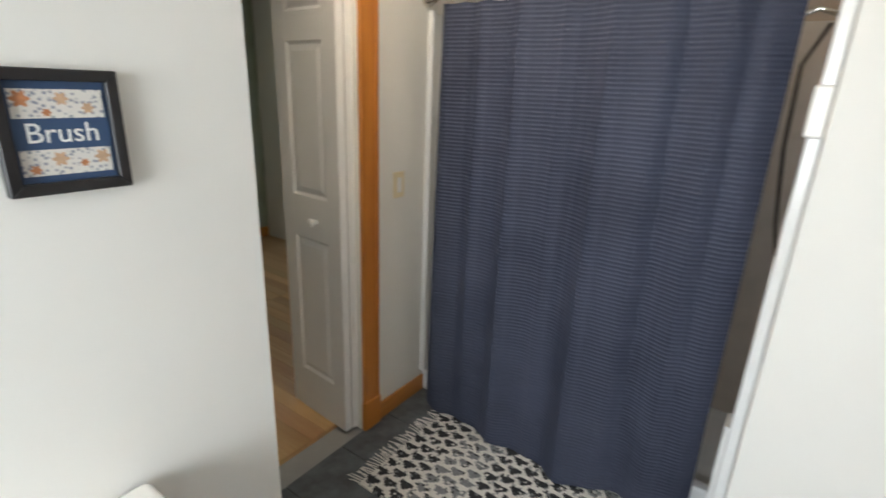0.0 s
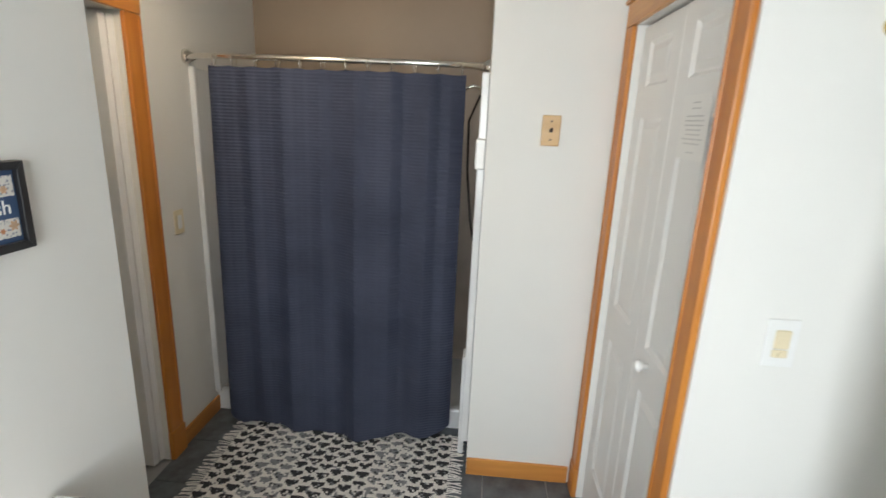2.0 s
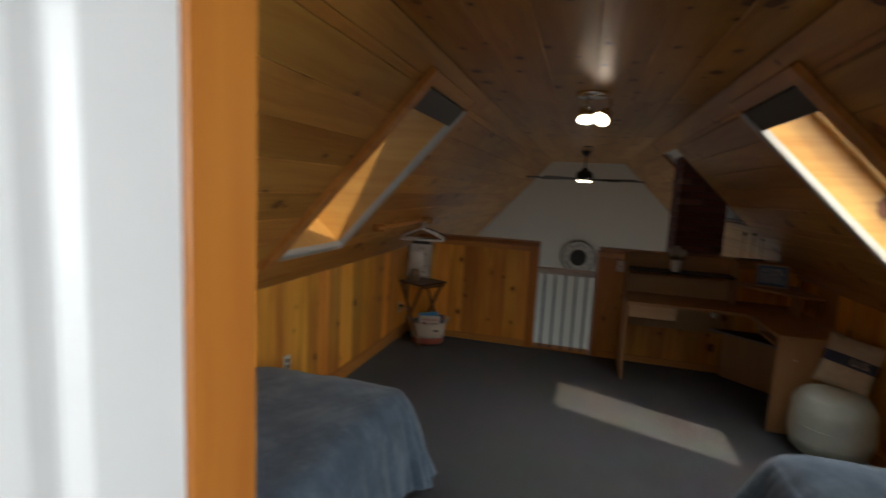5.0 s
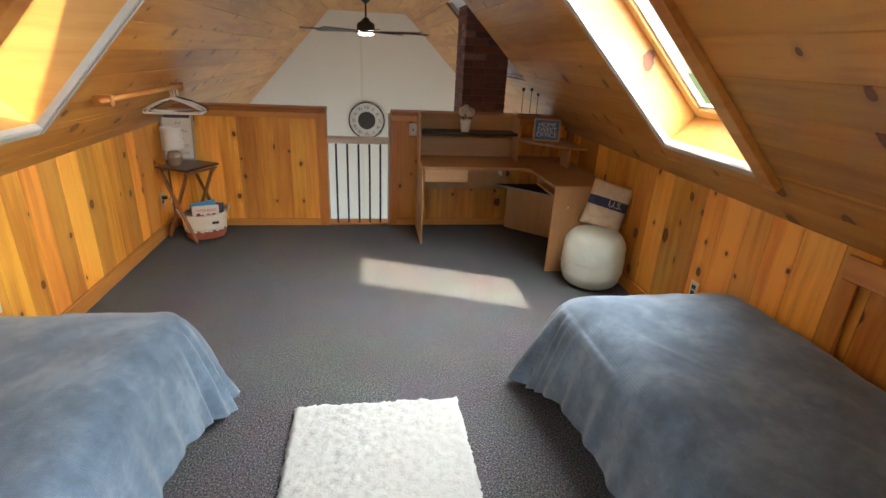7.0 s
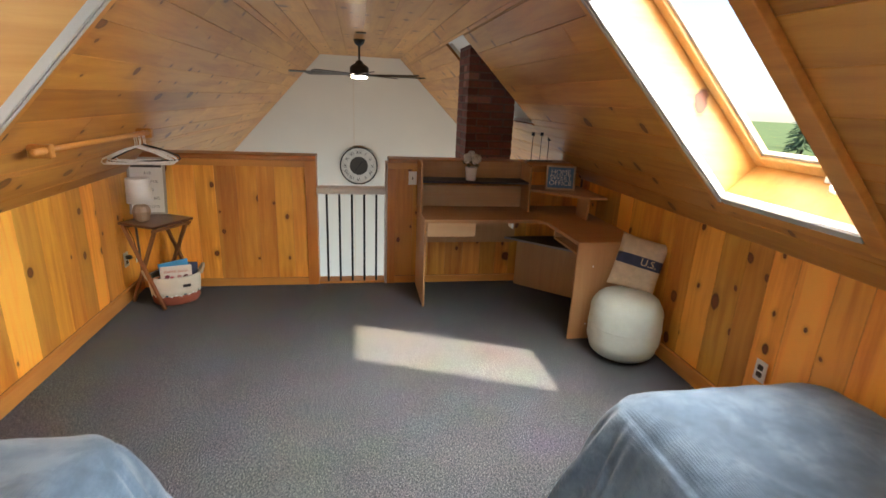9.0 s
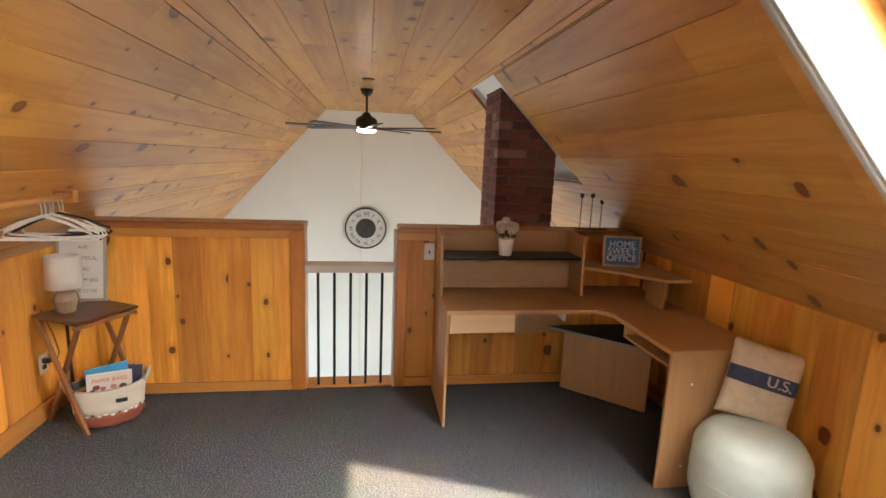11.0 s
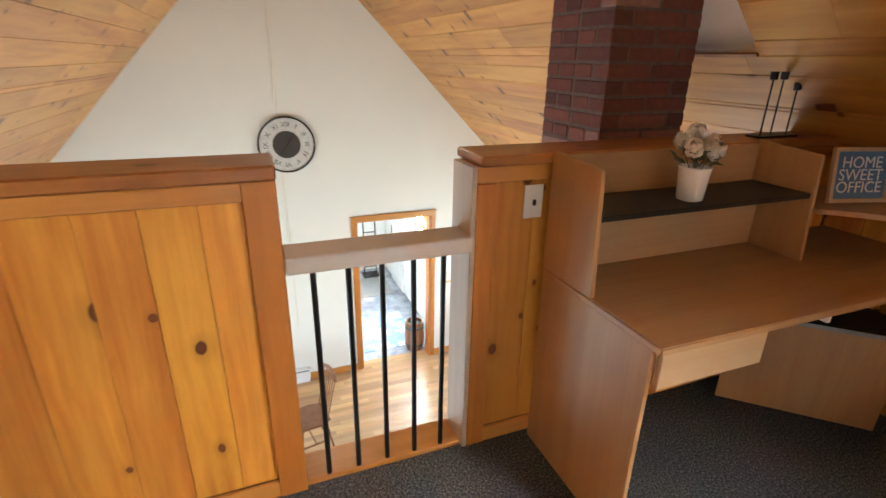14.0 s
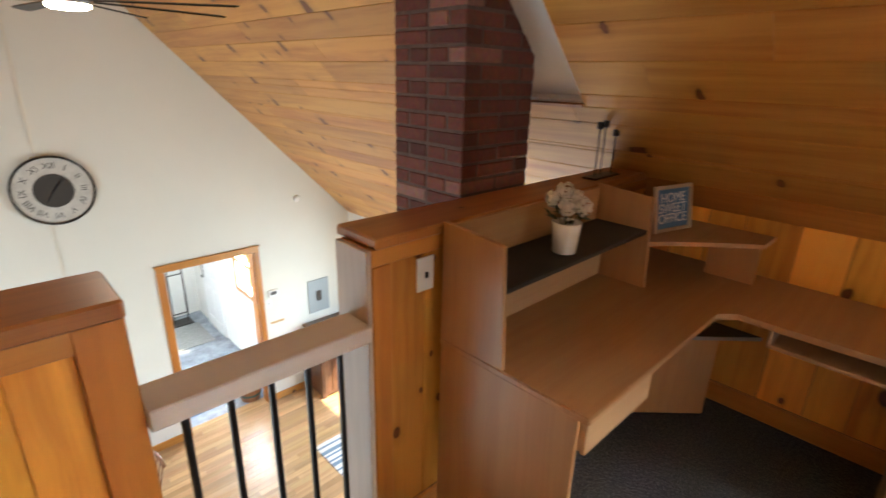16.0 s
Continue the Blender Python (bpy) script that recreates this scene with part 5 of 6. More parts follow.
# ceiling fan over the room below
fan = thing("ceiling_fan", pose(-0.09, 8.45, ZF), "black ceiling fan with eight slim blades and a lit lamp", "ceiling fan")
part("canopy", lathe(B(), [(0.012, -0.085), (0.055, -0.05), (0.07, -0.01), (0.07, 0)], 24), M_BLACK, fan, smooth=True)
part("rod", cyl(B(), (0, 0, -0.26), (0, 0, -0.07), 0.012), M_BLACK, fan)
part("motor", lathe(B(), [(0.02, -0.24), (0.04, -0.25), (0.05, -0.275), (0.095, -0.30), (0.115, -0.32), (0.118, -0.41), (0.10, -0.425), (0.001, -0.425)], 32), M_BLACK, fan, smooth=True)
part("lamp_disc", lathe(B(), [(0.098, -0.426), (0.098, -0.44), (0.07, -0.452), (0.001, -0.455)], 32), M_BULB, fan, "lit white lamp disc", True)
for k in range(8):
    bm = B()
    prism(bm, [(0.10, -0.022), (0.25, -0.032), (0.82, -0.045), (0.84, -0.03), (0.84, 0.03), (0.82, 0.045), (0.25, 0.032), (0.10, 0.022)], -0.004, 0.004, "z")
    b = part("blade", bm, M_BLACK, fan, "slim black blade")
    b.matrix_local = pose(0, 0, -0.405, 9, 0, 8 + 45 * k)
vent = thing("ceiling_hook", pose(-0.075, 7.73, ZF), "small flat dark disc screwed to the pine ceiling", "ceiling disc")
part("disc", lathe(B(), [(0.001, -0.012), (0.055, -0.012), (0.06, 0)], 20), M_BRONZE, vent)

# clock on the gable
ck = thing("wall_clock", pose(-0.092, YG, 0.392), "large round clock with roman numerals and a dark centre", "clock")
M_CLOCKFACE = plain("whitewash_face", (0.62, 0.60, 0.55), 0.7, var=0.15, scale=14)


def ring(r0, r1, y0, y1, seg=64):
    bm = B()
    vs = [[bm.verts.new((r * math.cos(k * 2 * math.pi / seg), y, r * math.sin(k * 2 * math.pi / seg))) for k in range(seg)] for r, y in ((r0, y0), (r1, y0), (r1, y1), (r0, y1))]
    for a, b in zip(vs, vs[1:] + vs[:1]):
        for k in range(seg):
            bm.faces.new((a[k], a[(k + 1) % seg], b[(k + 1) % seg], b[k]))
    return bm


part("rim", ring(0.325, 0.345, -0.035, -0.004), M_BRONZE, ck, "thin dark metal rim")
part("face", ring(0.165, 0.326, -0.022, -0.006), M_CLOCKFACE, ck, "whitewashed numeral ring")
part("centre", ring(0.002, 0.166, -0.03, -0.008), plain("dark_centre", (0.05, 0.042, 0.036), 0.7), ck, "dark brown centre")
for k, nm in enumerate(("XII", "I", "II", "III", "IV", "V", "VI", "VII", "VIII", "IX", "X", "XI")):
    a = radians(90 - 30 * k)
    lettering("numeral", nm, 0.085, M_INK, ck, Matrix.Translation((0.245 * math.cos(a), -0.0235, 0.245 * math.sin(a))) @ pose(0, 0, 0, 0, -math.degrees(a) + 90, 0) @ FACE)
for nm, a, l, w in (("hour_hand", 35, 0.10, 0.014), ("minute_hand", 215, 0.13, 0.010), ("minute_hand", 40, 0.14, 0.008)):
    b = part(nm, box(B(), -w / 2, -0.036, 0, w / 2, -0.0325, l), M_BLACK, ck)
    b.matrix_local = pose(0, 0, 0, 0, a, 0)
rc = setting("trim_conduit", box(B(), -0.185, YG - 0.012, 0.76, -0.165, YG - 0.0005, ZF - 0.003, 0.003), M_CREAM, "slim painted cable cover on the gable wall", "conduit")
setting("trim_conduit_low", box(B(), -0.185, YG - 0.012, -2.2, -0.165, YG - 0.0005, 0.05, 0.003), M_CREAM, "slim painted cable cover on the gable wall", "conduit")


# ---- bathroom ----
M_TILE = plain("slate_tile", (0.11, 0.125, 0.14), 0.42, var=0.55, scale=9.0, bump=0.25, bump_scale=30)
M_GROUT = plain("grey_grout", (0.34, 0.34, 0.33), 0.9, var=0.1)
fb = bpy.data.objects["floor_bath"]
fb.data.materials[0] = M_GROUT
TS = 0.305
tile_me = mesh_of("tile", box(B(), 0.003, 0.003, -0.012, TS - 0.003, TS - 0.003, 0.0, 0.0015), M_TILE)
half_me = {}
for i in range(12):
    for j in range(8):
        x, y = -2.03 + i * TS, YP + 0.002 + j * TS
        w, d = min(TS, 1.62 - x), min(TS, YD0 - 0.022 - y)
        if w < 0.03 or d < 0.03:
            continue
        me = tile_me
        if w < TS - 0.001 or d < TS - 0.001:
            k = (round(w, 3), round(d, 3))
            if k not in half_me:
                half_me[k] = mesh_of("tile", box(B(), 0.002, 0.002, -0.012, w - 0.002, d - 0.002, 0.0, 0.0015), M_TILE)
            me = half_me[k]
        ob = new("tile", me)
        ob.parent = fb
        ob.location = (x, y, BZ)


def casing(name, axis, a0, a1, face, out, z0, head, w=0.068, t=0.018, plinth=True, label="varnished pine door casing"):
    """A door casing round an opening from a0 to a1; out is the way the face looks."""
    def bx(bm, p, q, r0, r1, tt):
        lo, hi = sorted((face, face + out * tt))
        if axis == "x":
            box(bm, p, lo, r0, q, hi, r1, 0.004, 2)
        else:
            box(bm, lo, p, r0, hi, q, r1, 0.004, 2)
    t4 = tagged(new(name), label, "door casing", kind="structure")
    for p, q in ((a0 - w, a0), (a1, a1 + w)):
        bm = B()
        bx(bm, p, q, z0 + (0.15 if plinth else 0), head - 0.001, t)
        bx(bm, p + 0.012, p + 0.022, z0 + (0.16 if plinth else 0), head - 0.002, t + 0.004)
        part("side_board", bm, M_TRIM_Z, t4)
        if plinth:
            bm = B()
            bx(bm, p - 0.003, q + 0.003, z0, z0 + 0.149, t + 0.006)
            part("plinth_block", bm, M_TRIM_Z, t4)
    bm = B()
    bx(bm, a0 - w, a1 + w, head, head + w, t + 0.002)
    bx(bm, a0 - w - 0.012, a1 + w + 0.012, head + w, head + w + 0.014, t + 0.012)
    part("head_board", bm, M_PINE_X if axis == "x" else M_PINE_Y, t4)
    return t4


HEADZ = BZ + DOORH
casing("door_1_casing", "x", CLX0, CLX1 + 0.015, YC, -1, BZ, HEADZ, w=0.082)
casing("door_2_casing", "x", -1.56, -0.74, YP, 1, BZ, HEADZ, w=0.10)
setting("trim_jamb_loft", box(B(), LDX0 + 0.001, YD0 - 0.012, BZ, LDX0 + 0.012, YD1 + 0.012, HEADZ - 0.02, 0.002), M_TRIM_Z, "varnished pine jamb of the loft doorway", "door jamb")
setting("trim_jamb_loft_right", box(B(), LDX1 - 0.02, YD0 - 0.012, BZ, LDX1 - 0.001, YD1 + 0.012, HEADZ - 0.02, 0.002), M_TRIM_Z, "varnished pine jamb of the loft doorway", "door jamb")
setting("trim_head_loft", box(B(), LDX0 + 0.001, YD0 - 0.012, HEADZ - 0.0195, LDX1 - 0.001, YD1 + 0.012, HEADZ - 0.001, 0.002), M_PINE_X, "varnished pine head of the loft doorway", "door jamb")
setting("trim_casing_loft", box(B(), LDX0 - 0.07, YD1 + 0.001, BZ, LDX0, YD1 + 0.02, HEADZ + 0.06, 0.003), M_TRIM_Z, "varnished pine casing on the loft side", "door casing")
for nm, x0, y0, x1, y1 in (("baseboard_pier", XP, 0.24, XP + 0.014, YC - 0.03), ("baseboard_hall_wall", -2.01, YP, -1.668, YP + 0.014),
                           ("baseboard_picture", XPIC, YPIC, 1.6, YPIC + 0.014), ("baseboard_switch", XS, YC + 0.02, XS + 0.014, YD0 - 0.02)):
    setting(nm, box(B(), x0 + (0 if x1 - x0 > 0.1 else 0.0005), y0 + 0.0005, BZ, x1, y1, BZ + 0.09, 0.003), M_PINE_Y if x1 - x0 < 0.1 else M_PINE_X, "varnished pine baseboard", "baseboard")


def door_leaf(parent, w, h, cols, rows, t=0.034, name="leaf"):
    """A moulded panel door: local x across from 0, z up, both faces panelled."""
    bm = box(B(), 0.001, -t / 2 + 0.009, 0.001, w - 0.001, t / 2 - 0.009, h - 0.001)
    st = 0.085 if cols == 1 else 0.10
    xs = []
    inner = (w - 2 * st - (cols - 1) * 0.09) / cols
    for c in range(cols):
        xs.append((st + c * (inner + 0.09), st + c * (inner + 0.09) + inner))
    edges = [0] + [v for a, b in xs for v in (a, b)] + [w]
    for a, b in zip(edges[::2], edges[1::2]):
        box(bm, a, -t / 2, 0, b, t / 2, h, 0.002)
    zs = [0] + [v for a, b in rows for v in (a, b)] + [h]
    for a, b in zip(zs[::2], zs[1::2]):
        for c, d in xs:
            box(bm, c - 0.002, -t / 2 + 0.0003, a, d + 0.002, t / 2 - 0.0003, b)
    for c, d in xs:
        for a, b in rows:
            for s in (-1, 1):
                yb, yf = s * (t / 2 - 0.0092), s * (t / 2 - 0.002)
                m0, m1 = 0.016, 0.038
                o = [(c + m0, a + m0), (d - m0, a + m0), (d - m0, b - m0), (c + m0, b - m0)]
                i = [(c + m1, a + m1), (d - m1, a + m1), (d - m1, b - m1), (c + m1, b - m1)]
                vo_ = [bm.verts.new((x, yb, z)) for x, z in o]
                vi_ = [bm.verts.new((x, yf, z)) for x, z in i]
                bm.faces.new(vi_)
                for k in range(4):
                    bm.faces.new((vo_[k], vo_[(k + 1) % 4], vi_[(k + 1) % 4], vi_[k]))
                # sloping moulding round the panel
                e = [(c, a), (d, a), (d, b), (c, b)]
                e2 = [(c + 0.012, a + 0.012), (d - 0.012, a + 0.012), (d - 0.012, b - 0.012), (c + 0.012, b - 0.012)]
                v1 = [bm.verts.new((x, s * (t / 2 - 0.0005), z)) for x, z in e]
                v2 = [bm.verts.new((x, yb, z)) for x, z in e2]
                for k in range(4):
                    bm.faces.new((v1[k], v1[(k + 1) % 4], v2[(k + 1) % 4], v2[k]))
    return part(name, bm, M_WHITE, parent)


ROWS_CLOSET = [(0.22, 0.84), (0.985, 1.70), (1.805, 1.955)]
ROWS3 = [(0.22, 0.90), (1.085, 1.70), (1.805, 1.955)]
cd = tagged(new("door_1"), "closed white six-panel closet door in a pine casing", "door", kind="structure")
cd.matrix_world = pose(CLX0 + 0.005, YC + 0.045, BZ + 0.008)
door_leaf(cd, (CLX1 - CLX0) / 2 + 0.0, 2.012, 1, ROWS_CLOSET)
l2 = door_leaf(cd, (CLX1 - CLX0) / 2 - 0.008, 2.012, 1, ROWS_CLOSET)
l2.matrix_local = Matrix.Translation(((CLX1 - CLX0) / 2 + 0.003, 0, 0))
kb = part("knob", lathe(B(), [(0.010, 0), (0.009, 0.014), (0.019, 0.022), (0.021, 0.032), (0.014, 0.041), (0.001, 0.043)], 20), M_PLASTIC, l2, "white round knob", True)
kb.matrix_local = Matrix.Translation((0.13, -0.017, 0.945)) @ pose(0, 0, 0, 90, 0, 0)
pp = thing("paper_notice", pose(-1.0, YC + 0.045 - 0.0175, 1.84), "white printed paper notice taped to the closet door", "notice")
part("sheet", box(B(), -0.09, -0.0012, -0.085, 0.09, 0, 0.085), M_PLASTIC, pp)
bm = B()
rp = random.Random(3)
for k, z in enumerate((0.065, 0.05, 0.03, 0.018, 0.006, -0.006, -0.018, -0.03, -0.042, -0.065)):
    wd = rp.uniform(0.02, 0.035) if k in (0, 1, 9) else rp.uniform(0.045, 0.07)
    box(bm, -wd, -0.0017, z - 0.0016, wd, -0.0013, z + 0.0016)
part("print", bm, plain("pale_print", (0.62, 0.62, 0.62), 0.8), pp, "grey lines of print")
M_HINGE = plain("pale_steel", (0.55, 0.55, 0.54), 0.4, 0.3)
# loft bifold, folded back beside the doorway
bf = tagged(new("door_3"), "white panelled bifold door folded open beside the loft doorway", "door", kind="structure")
bf.matrix_world = pose(-0.381, 1.0, BZ + 0.012, 0, 0, 90)
door_leaf(bf, 0.287, 2.0, 1, ROWS3)
g2 = door_leaf(bf, 0.27, 2.0, 1, ROWS3)
g2.matrix_local = pose(0.022, 0.045, 0, 0, 0, 2)
for z in (0.16, 1.145, 1.93):
    part("hinge", box(B(), -0.0035, -0.004, z - 0.028, 0.0, 0.010, z + 0.028, 0.001), M_HINGE, bf, "pale steel hinge")
# hall bifold
hf = tagged(new("door_2"), "white panelled bifold door folded open into the hall", "door", kind="structure")
hf.matrix_world = pose(-1.545, YP - 0.03, BZ + 0.012, 0, 0, -96)
g3 = door_leaf(hf, 0.40, 2.0, 1, ROWS3)
g4 = door_leaf(hf, 0.40, 2.0, 1, ROWS3)
g4.matrix_local = pose(0.0, 0.040, 0, 0, 0, 2)
kb = part("knob", lathe(B(), [(0.010, 0), (0.009, 0.014), (0.018, 0.022), (0.019, 0.032), (0.001, 0.041)], 20), M_PLASTIC, g4, "white round knob", True)
kb.matrix_local = Matrix.Translation((0.16, 0.017, 0.985)) @ pose(0, 0, 0, -90, 0, 0)

# switches, dimmer and hook
sw = thing("light_switch", pose(-1.80, YP + 0.0005, BZ + 1.145, 0, 0, 180), "ivory rocker switch on the white wall", "switch")
part("plate", box(B(), -0.036, -0.006, -0.058, 0.036, 0, 0.058, 0.003), M_IVORY, sw)
part("rocker", box(B(), -0.016, -0.010, -0.033, 0.016, -0.0062, 0.033, 0.002), M_PLASTIC, sw)
dm = thing("toggle_switch", pose(XP + 0.0005, 0.494, 1.807, 0, 0, 90), "oak switch plate with a dark toggle on the pier", "switch")
part("plate", box(B(), -0.037, -0.010, -0.06, 0.037, 0, 0.06, 0.004, 2), M_SASH, dm, "oak plate")
part("toggle", cyl(B(), (0, -0.010, 0.0), (0.0, -0.028, 0.008), 0.008, 0.005), M_BRONZE, dm)
part("screw", cyl(cyl(B(), (0, -0.0102, 0.036), (0, -0.012, 0.036), 0.004, seg=8), (0, -0.0102, -0.036), (0, -0.012, -0.036), 0.004, seg=8), M_BRONZE, dm)
ds = thing("dimmer_switch", pose(XS + 0.0005, 0.932, 1.372, 0, 0, 90), "white plate with an ivory slide dimmer", "switch")
part("plate", box(B(), -0.036, -0.006, -0.058, 0.036, 0, 0.058, 0.003, 2), M_PLASTIC, ds)
part("rocker", box(B(), -0.017, -0.011, -0.012, 0.017, -0.0062, 0.034, 0.003), M_IVORY, ds, "ivory rocker")
part("slider", box(box(B(), -0.017, -0.0085, -0.034, 0.017, -0.0062, -0.015, 0.002), -0.004, -0.0125, -0.029, 0.004, -0.0086, -0.020), M_IVORY, ds)
hk = thing("coat_hook", pose(XS + 0.0005, 1.002, 2.045, 0, 0, 90), "polished brass double coat hook on the white wall", "coat hook")
part("rose", lathe(B(), [(0.018, 0), (0.018, 0.004), (0.013, 0.009), (0.001, 0.011)], 24), M_BRASS, hk, smooth=True).matrix_local = pose(0, 0, 0, 90, 0, 0)
part("upper_hook", tube(B(), [(0, -0.008, 0.0), (0, -0.022, 0.008), (0, -0.036, 0.032), (0, -0.048, 0.066), (0, -0.058, 0.088), (0, -0.057, 0.104)], 0.0042), M_BRASS, hk, smooth=True)
part("lower_hook", tube(B(), [(0, -0.008, -0.004), (0, -0.022, -0.013), (0, -0.036, -0.012), (0, -0.043, 0.0), (0, -0.042, 0.012)], 0.0042), M_BRASS, hk, smooth=True)
for r_, at_ in ((0.008, (0, -0.057, 0.106)), (0.007, (0, -0.042, 0.015))):
    bm = B()
    bmesh.ops.create_uvsphere(bm, u_segments=12, v_segments=8, radius=r_, matrix=Matrix.Translation(at_))
    part("tip", bm, M_BRASS, hk, smooth=True)

# picture over the toilet
pic = framed("framed_print", 0.158, 0.176, 0.017, 0.02, M_BLACK, plain("navy_print", (0.035, 0.075, 0.16), 0.6), pose(-0.441, YPIC + 0.001, 1.545, 0, 0, 180), "small black framed print with navy band and script word", "picture")


def specks():
    m, n, l, p = mat("flowered_paper")
    tc = n.new("ShaderNodeTexCoord")
    v = n.new("ShaderNodeTexVoronoi")
    v.inputs["Scale"].default_value = 150.0
    l.new(tc.outputs["Object"], v.inputs["Vector"])
    r = ramp(n, [(0.25, (0.25, 0.27, 0.33)), (0.45, (0.70, 0.68, 0.64))])
    l.new(v.outputs["Distance"], r.inputs["Fac"])
    l.new(r.outputs["Color"], p.inputs["Base Color"])
    p.inputs["Roughness"].default_value = 0.6
    return m


M_SPECK = specks()
M_ORANGE = plain("orange_flower", (0.52, 0.22, 0.10), 0.7, var=0.25, scale=90)
M_TAN = plain("tan_flower", (0.58, 0.38, 0.24), 0.7, var=0.2, scale=90)
for z0, z1 in ((0.027, 0.064), (0.108, 0.148)):
    part("flower_paper", box(B(), -0.057, -0.0105, z0, 0.057, -0.0092, z1), M_SPECK, pic, "paper with orange flowers")
rq = random.Random(5)
for k, (x, z, r, m) in enumerate(((-0.044, 0.135, 0.010, M_ORANGE), (-0.016, 0.116, 0.005, M_ORANGE), (0.004, 0.135, 0.008, M_TAN), (0.036, 0.122, 0.007, M_TAN),
                                  (-0.042, 0.036, 0.006, M_ORANGE), (-0.01, 0.05, 0.009, M_TAN), (0.02, 0.042, 0.005, M_ORANGE), (0.045, 0.05, 0.009, M_TAN))):
    bm = B()
    pts = [(x + r * (1 + 0.25 * math.cos(6 * a)) * math.cos(a), z + r * (1 + 0.25 * math.cos(6 * a)) * math.sin(a)) for a in [q * 2 * math.pi / 36 for q in range(36)]]
    prism(bm, pts, -0.0112, -0.0107, "y")
    part("flower", bm, m, pic)
lettering("lettering", "Brush", 0.040, M_PLASTIC, pic, Matrix.Translation((0, -0.0098, 0.086)) @ FACE, label="white script word")

# toilet
tq = thing("toilet", pose(-0.235, YPIC + 0.012, BZ), "white ceramic toilet with a rounded tank lid", "toilet")
part("tank", box(B(), -0.215, 0.0, 0.38, 0.215, 0.18, 0.775, 0.03, 4), M_CERAMIC, tq, smooth=True)
part("lid", box(B(), -0.235, -0.006, 0.776, 0.235, 0.20, 0.82, 0.018, 4), M_CERAMIC, tq, smooth=True)
bm = B()
seg = 32
rings = []
for z, sx, sy, cy in ((0.0, 0.11, 0.20, 0.28), (0.18, 0.10, 0.19, 0.29), (0.30, 0.16, 0.23, 0.36), (0.385, 0.185, 0.25, 0.42), (0.40, 0.18, 0.245, 0.42)):
    rings.append([bm.verts.new((sx * math.cos(k * 2 * math.pi / seg), cy + sy * math.sin(k * 2 * math.pi / seg), z)) for k in range(seg)])
for a, b in zip(rings, rings[1:]):
    for k in range(seg):
        bm.faces.new((a[k], a[(k + 1) % seg], b[(k + 1) % seg], b[k]))
bm.faces.new(rings[-1])
part("bowl", bm, M_CERAMIC, tq, smooth=True)
bm = B()
prism(bm, [(0.185 * math.cos(k * 2 * math.pi / seg), 0.42 + 0.25 * math.sin(k * 2 * math.pi / seg)) for k in range(seg)], 0.402, 0.425, "z")
part("seat", bm, M_PLASTIC, tq)
part("lever", tube(B(), [(-0.16, 0.181, 0.68), (-0.16, 0.20, 0.68), (-0.10, 0.205, 0.675)], 0.006), M_CHROME, tq)

# tub, surround, rod and curtain
M_TUB = plain("white_acrylic", (0.78, 0.79, 0.79), 0.2, var=0.02)
tub = thing("shower_tub", pose(0, 0, BZ), "white acrylic shower base and surround", "shower")
part("apron", box(B(), -2.06, YP + 0.001, 0, -2.005, 0.239, 0.12, 0.01, 2), M_TUB, tub)
part("basin", box(B(), -2.715, YP + 0.001, 0, -2.061, 0.239, 0.07), M_TUB, tub)
part("back_panel", box(B(), -2.719, YP + 0.002, 0.071, -2.70, 0.238, 1.86, 0.004), plain("tan_surround", (0.47, 0.40, 0.33), 0.4), tub, "tan shower surround")
part("end_panel", box(B(), -2.699, YP + 0.001, 0.121, -2.01, YP + 0.02, 1.86, 0.008, 2), M_TUB, tub)
part("end_panel", box(B(), -2.699, 0.22, 0.121, -1.80, 0.239, 1.86, 0.008, 2), plain("tan_surround_end", (0.47, 0.40, 0.33), 0.4), tub, "tan shower surround")
part("edge_strip", box(B(), -2.012, YP + 0.0005, 0.121, -1.985, YP + 0.03, 1.87, 0.006, 2), M_TUB, tub)
part("edge_strip", box(B(), -1.80, 0.205, 0.10, -1.765, 0.2395, 1.87, 0.006, 2), M_TUB, tub, "white edge strip")
part("low_panel", box(B(), -1.90, 0.19, 0.0, -1.801, 0.2192, 0.55, 0.006, 2), M_TUB, tub)
part("soap_box", box(B(), -1.79, 0.195, 1.47, -1.74, 0.2392, 1.60, 0.008, 2), M_PLASTIC, tub, "small white box")
sh = thing("hose_shower", pose(-2.3, 0.236, BZ + 1.82), "chrome shower spray on a dark curved hose", "shower")
part("arm", tube(B(), [(0, 0, 0), (0, -0.08, 0.03), (0, -0.14, 0.0), (0, -0.18, -0.05)], 0.009), M_CHROME, sh, smooth=True)
part("head", lathe(B(), [(0.012, 0.02), (0.03, 0.0), (0.045, -0.03), (0.044, -0.035), (0.001, -0.036)], 20, (0, -0.19, -0.05)), M_CHROME, sh, smooth=True)
part("hose", tube(B(), [(0.02, -0.04, -0.02), (0.10, -0.09, -0.15), (0.22, -0.08, -0.40), (0.35, -0.05, -0.62), (0.42, -0.03, -0.70)], 0.006), M_BRONZE, sh, "dark hose")


def rod_x(y, bow):
    k = (y - YP) / (0.24 - YP)
    return -1.98 + bow * (1 - (2 * k - 1) ** 6)


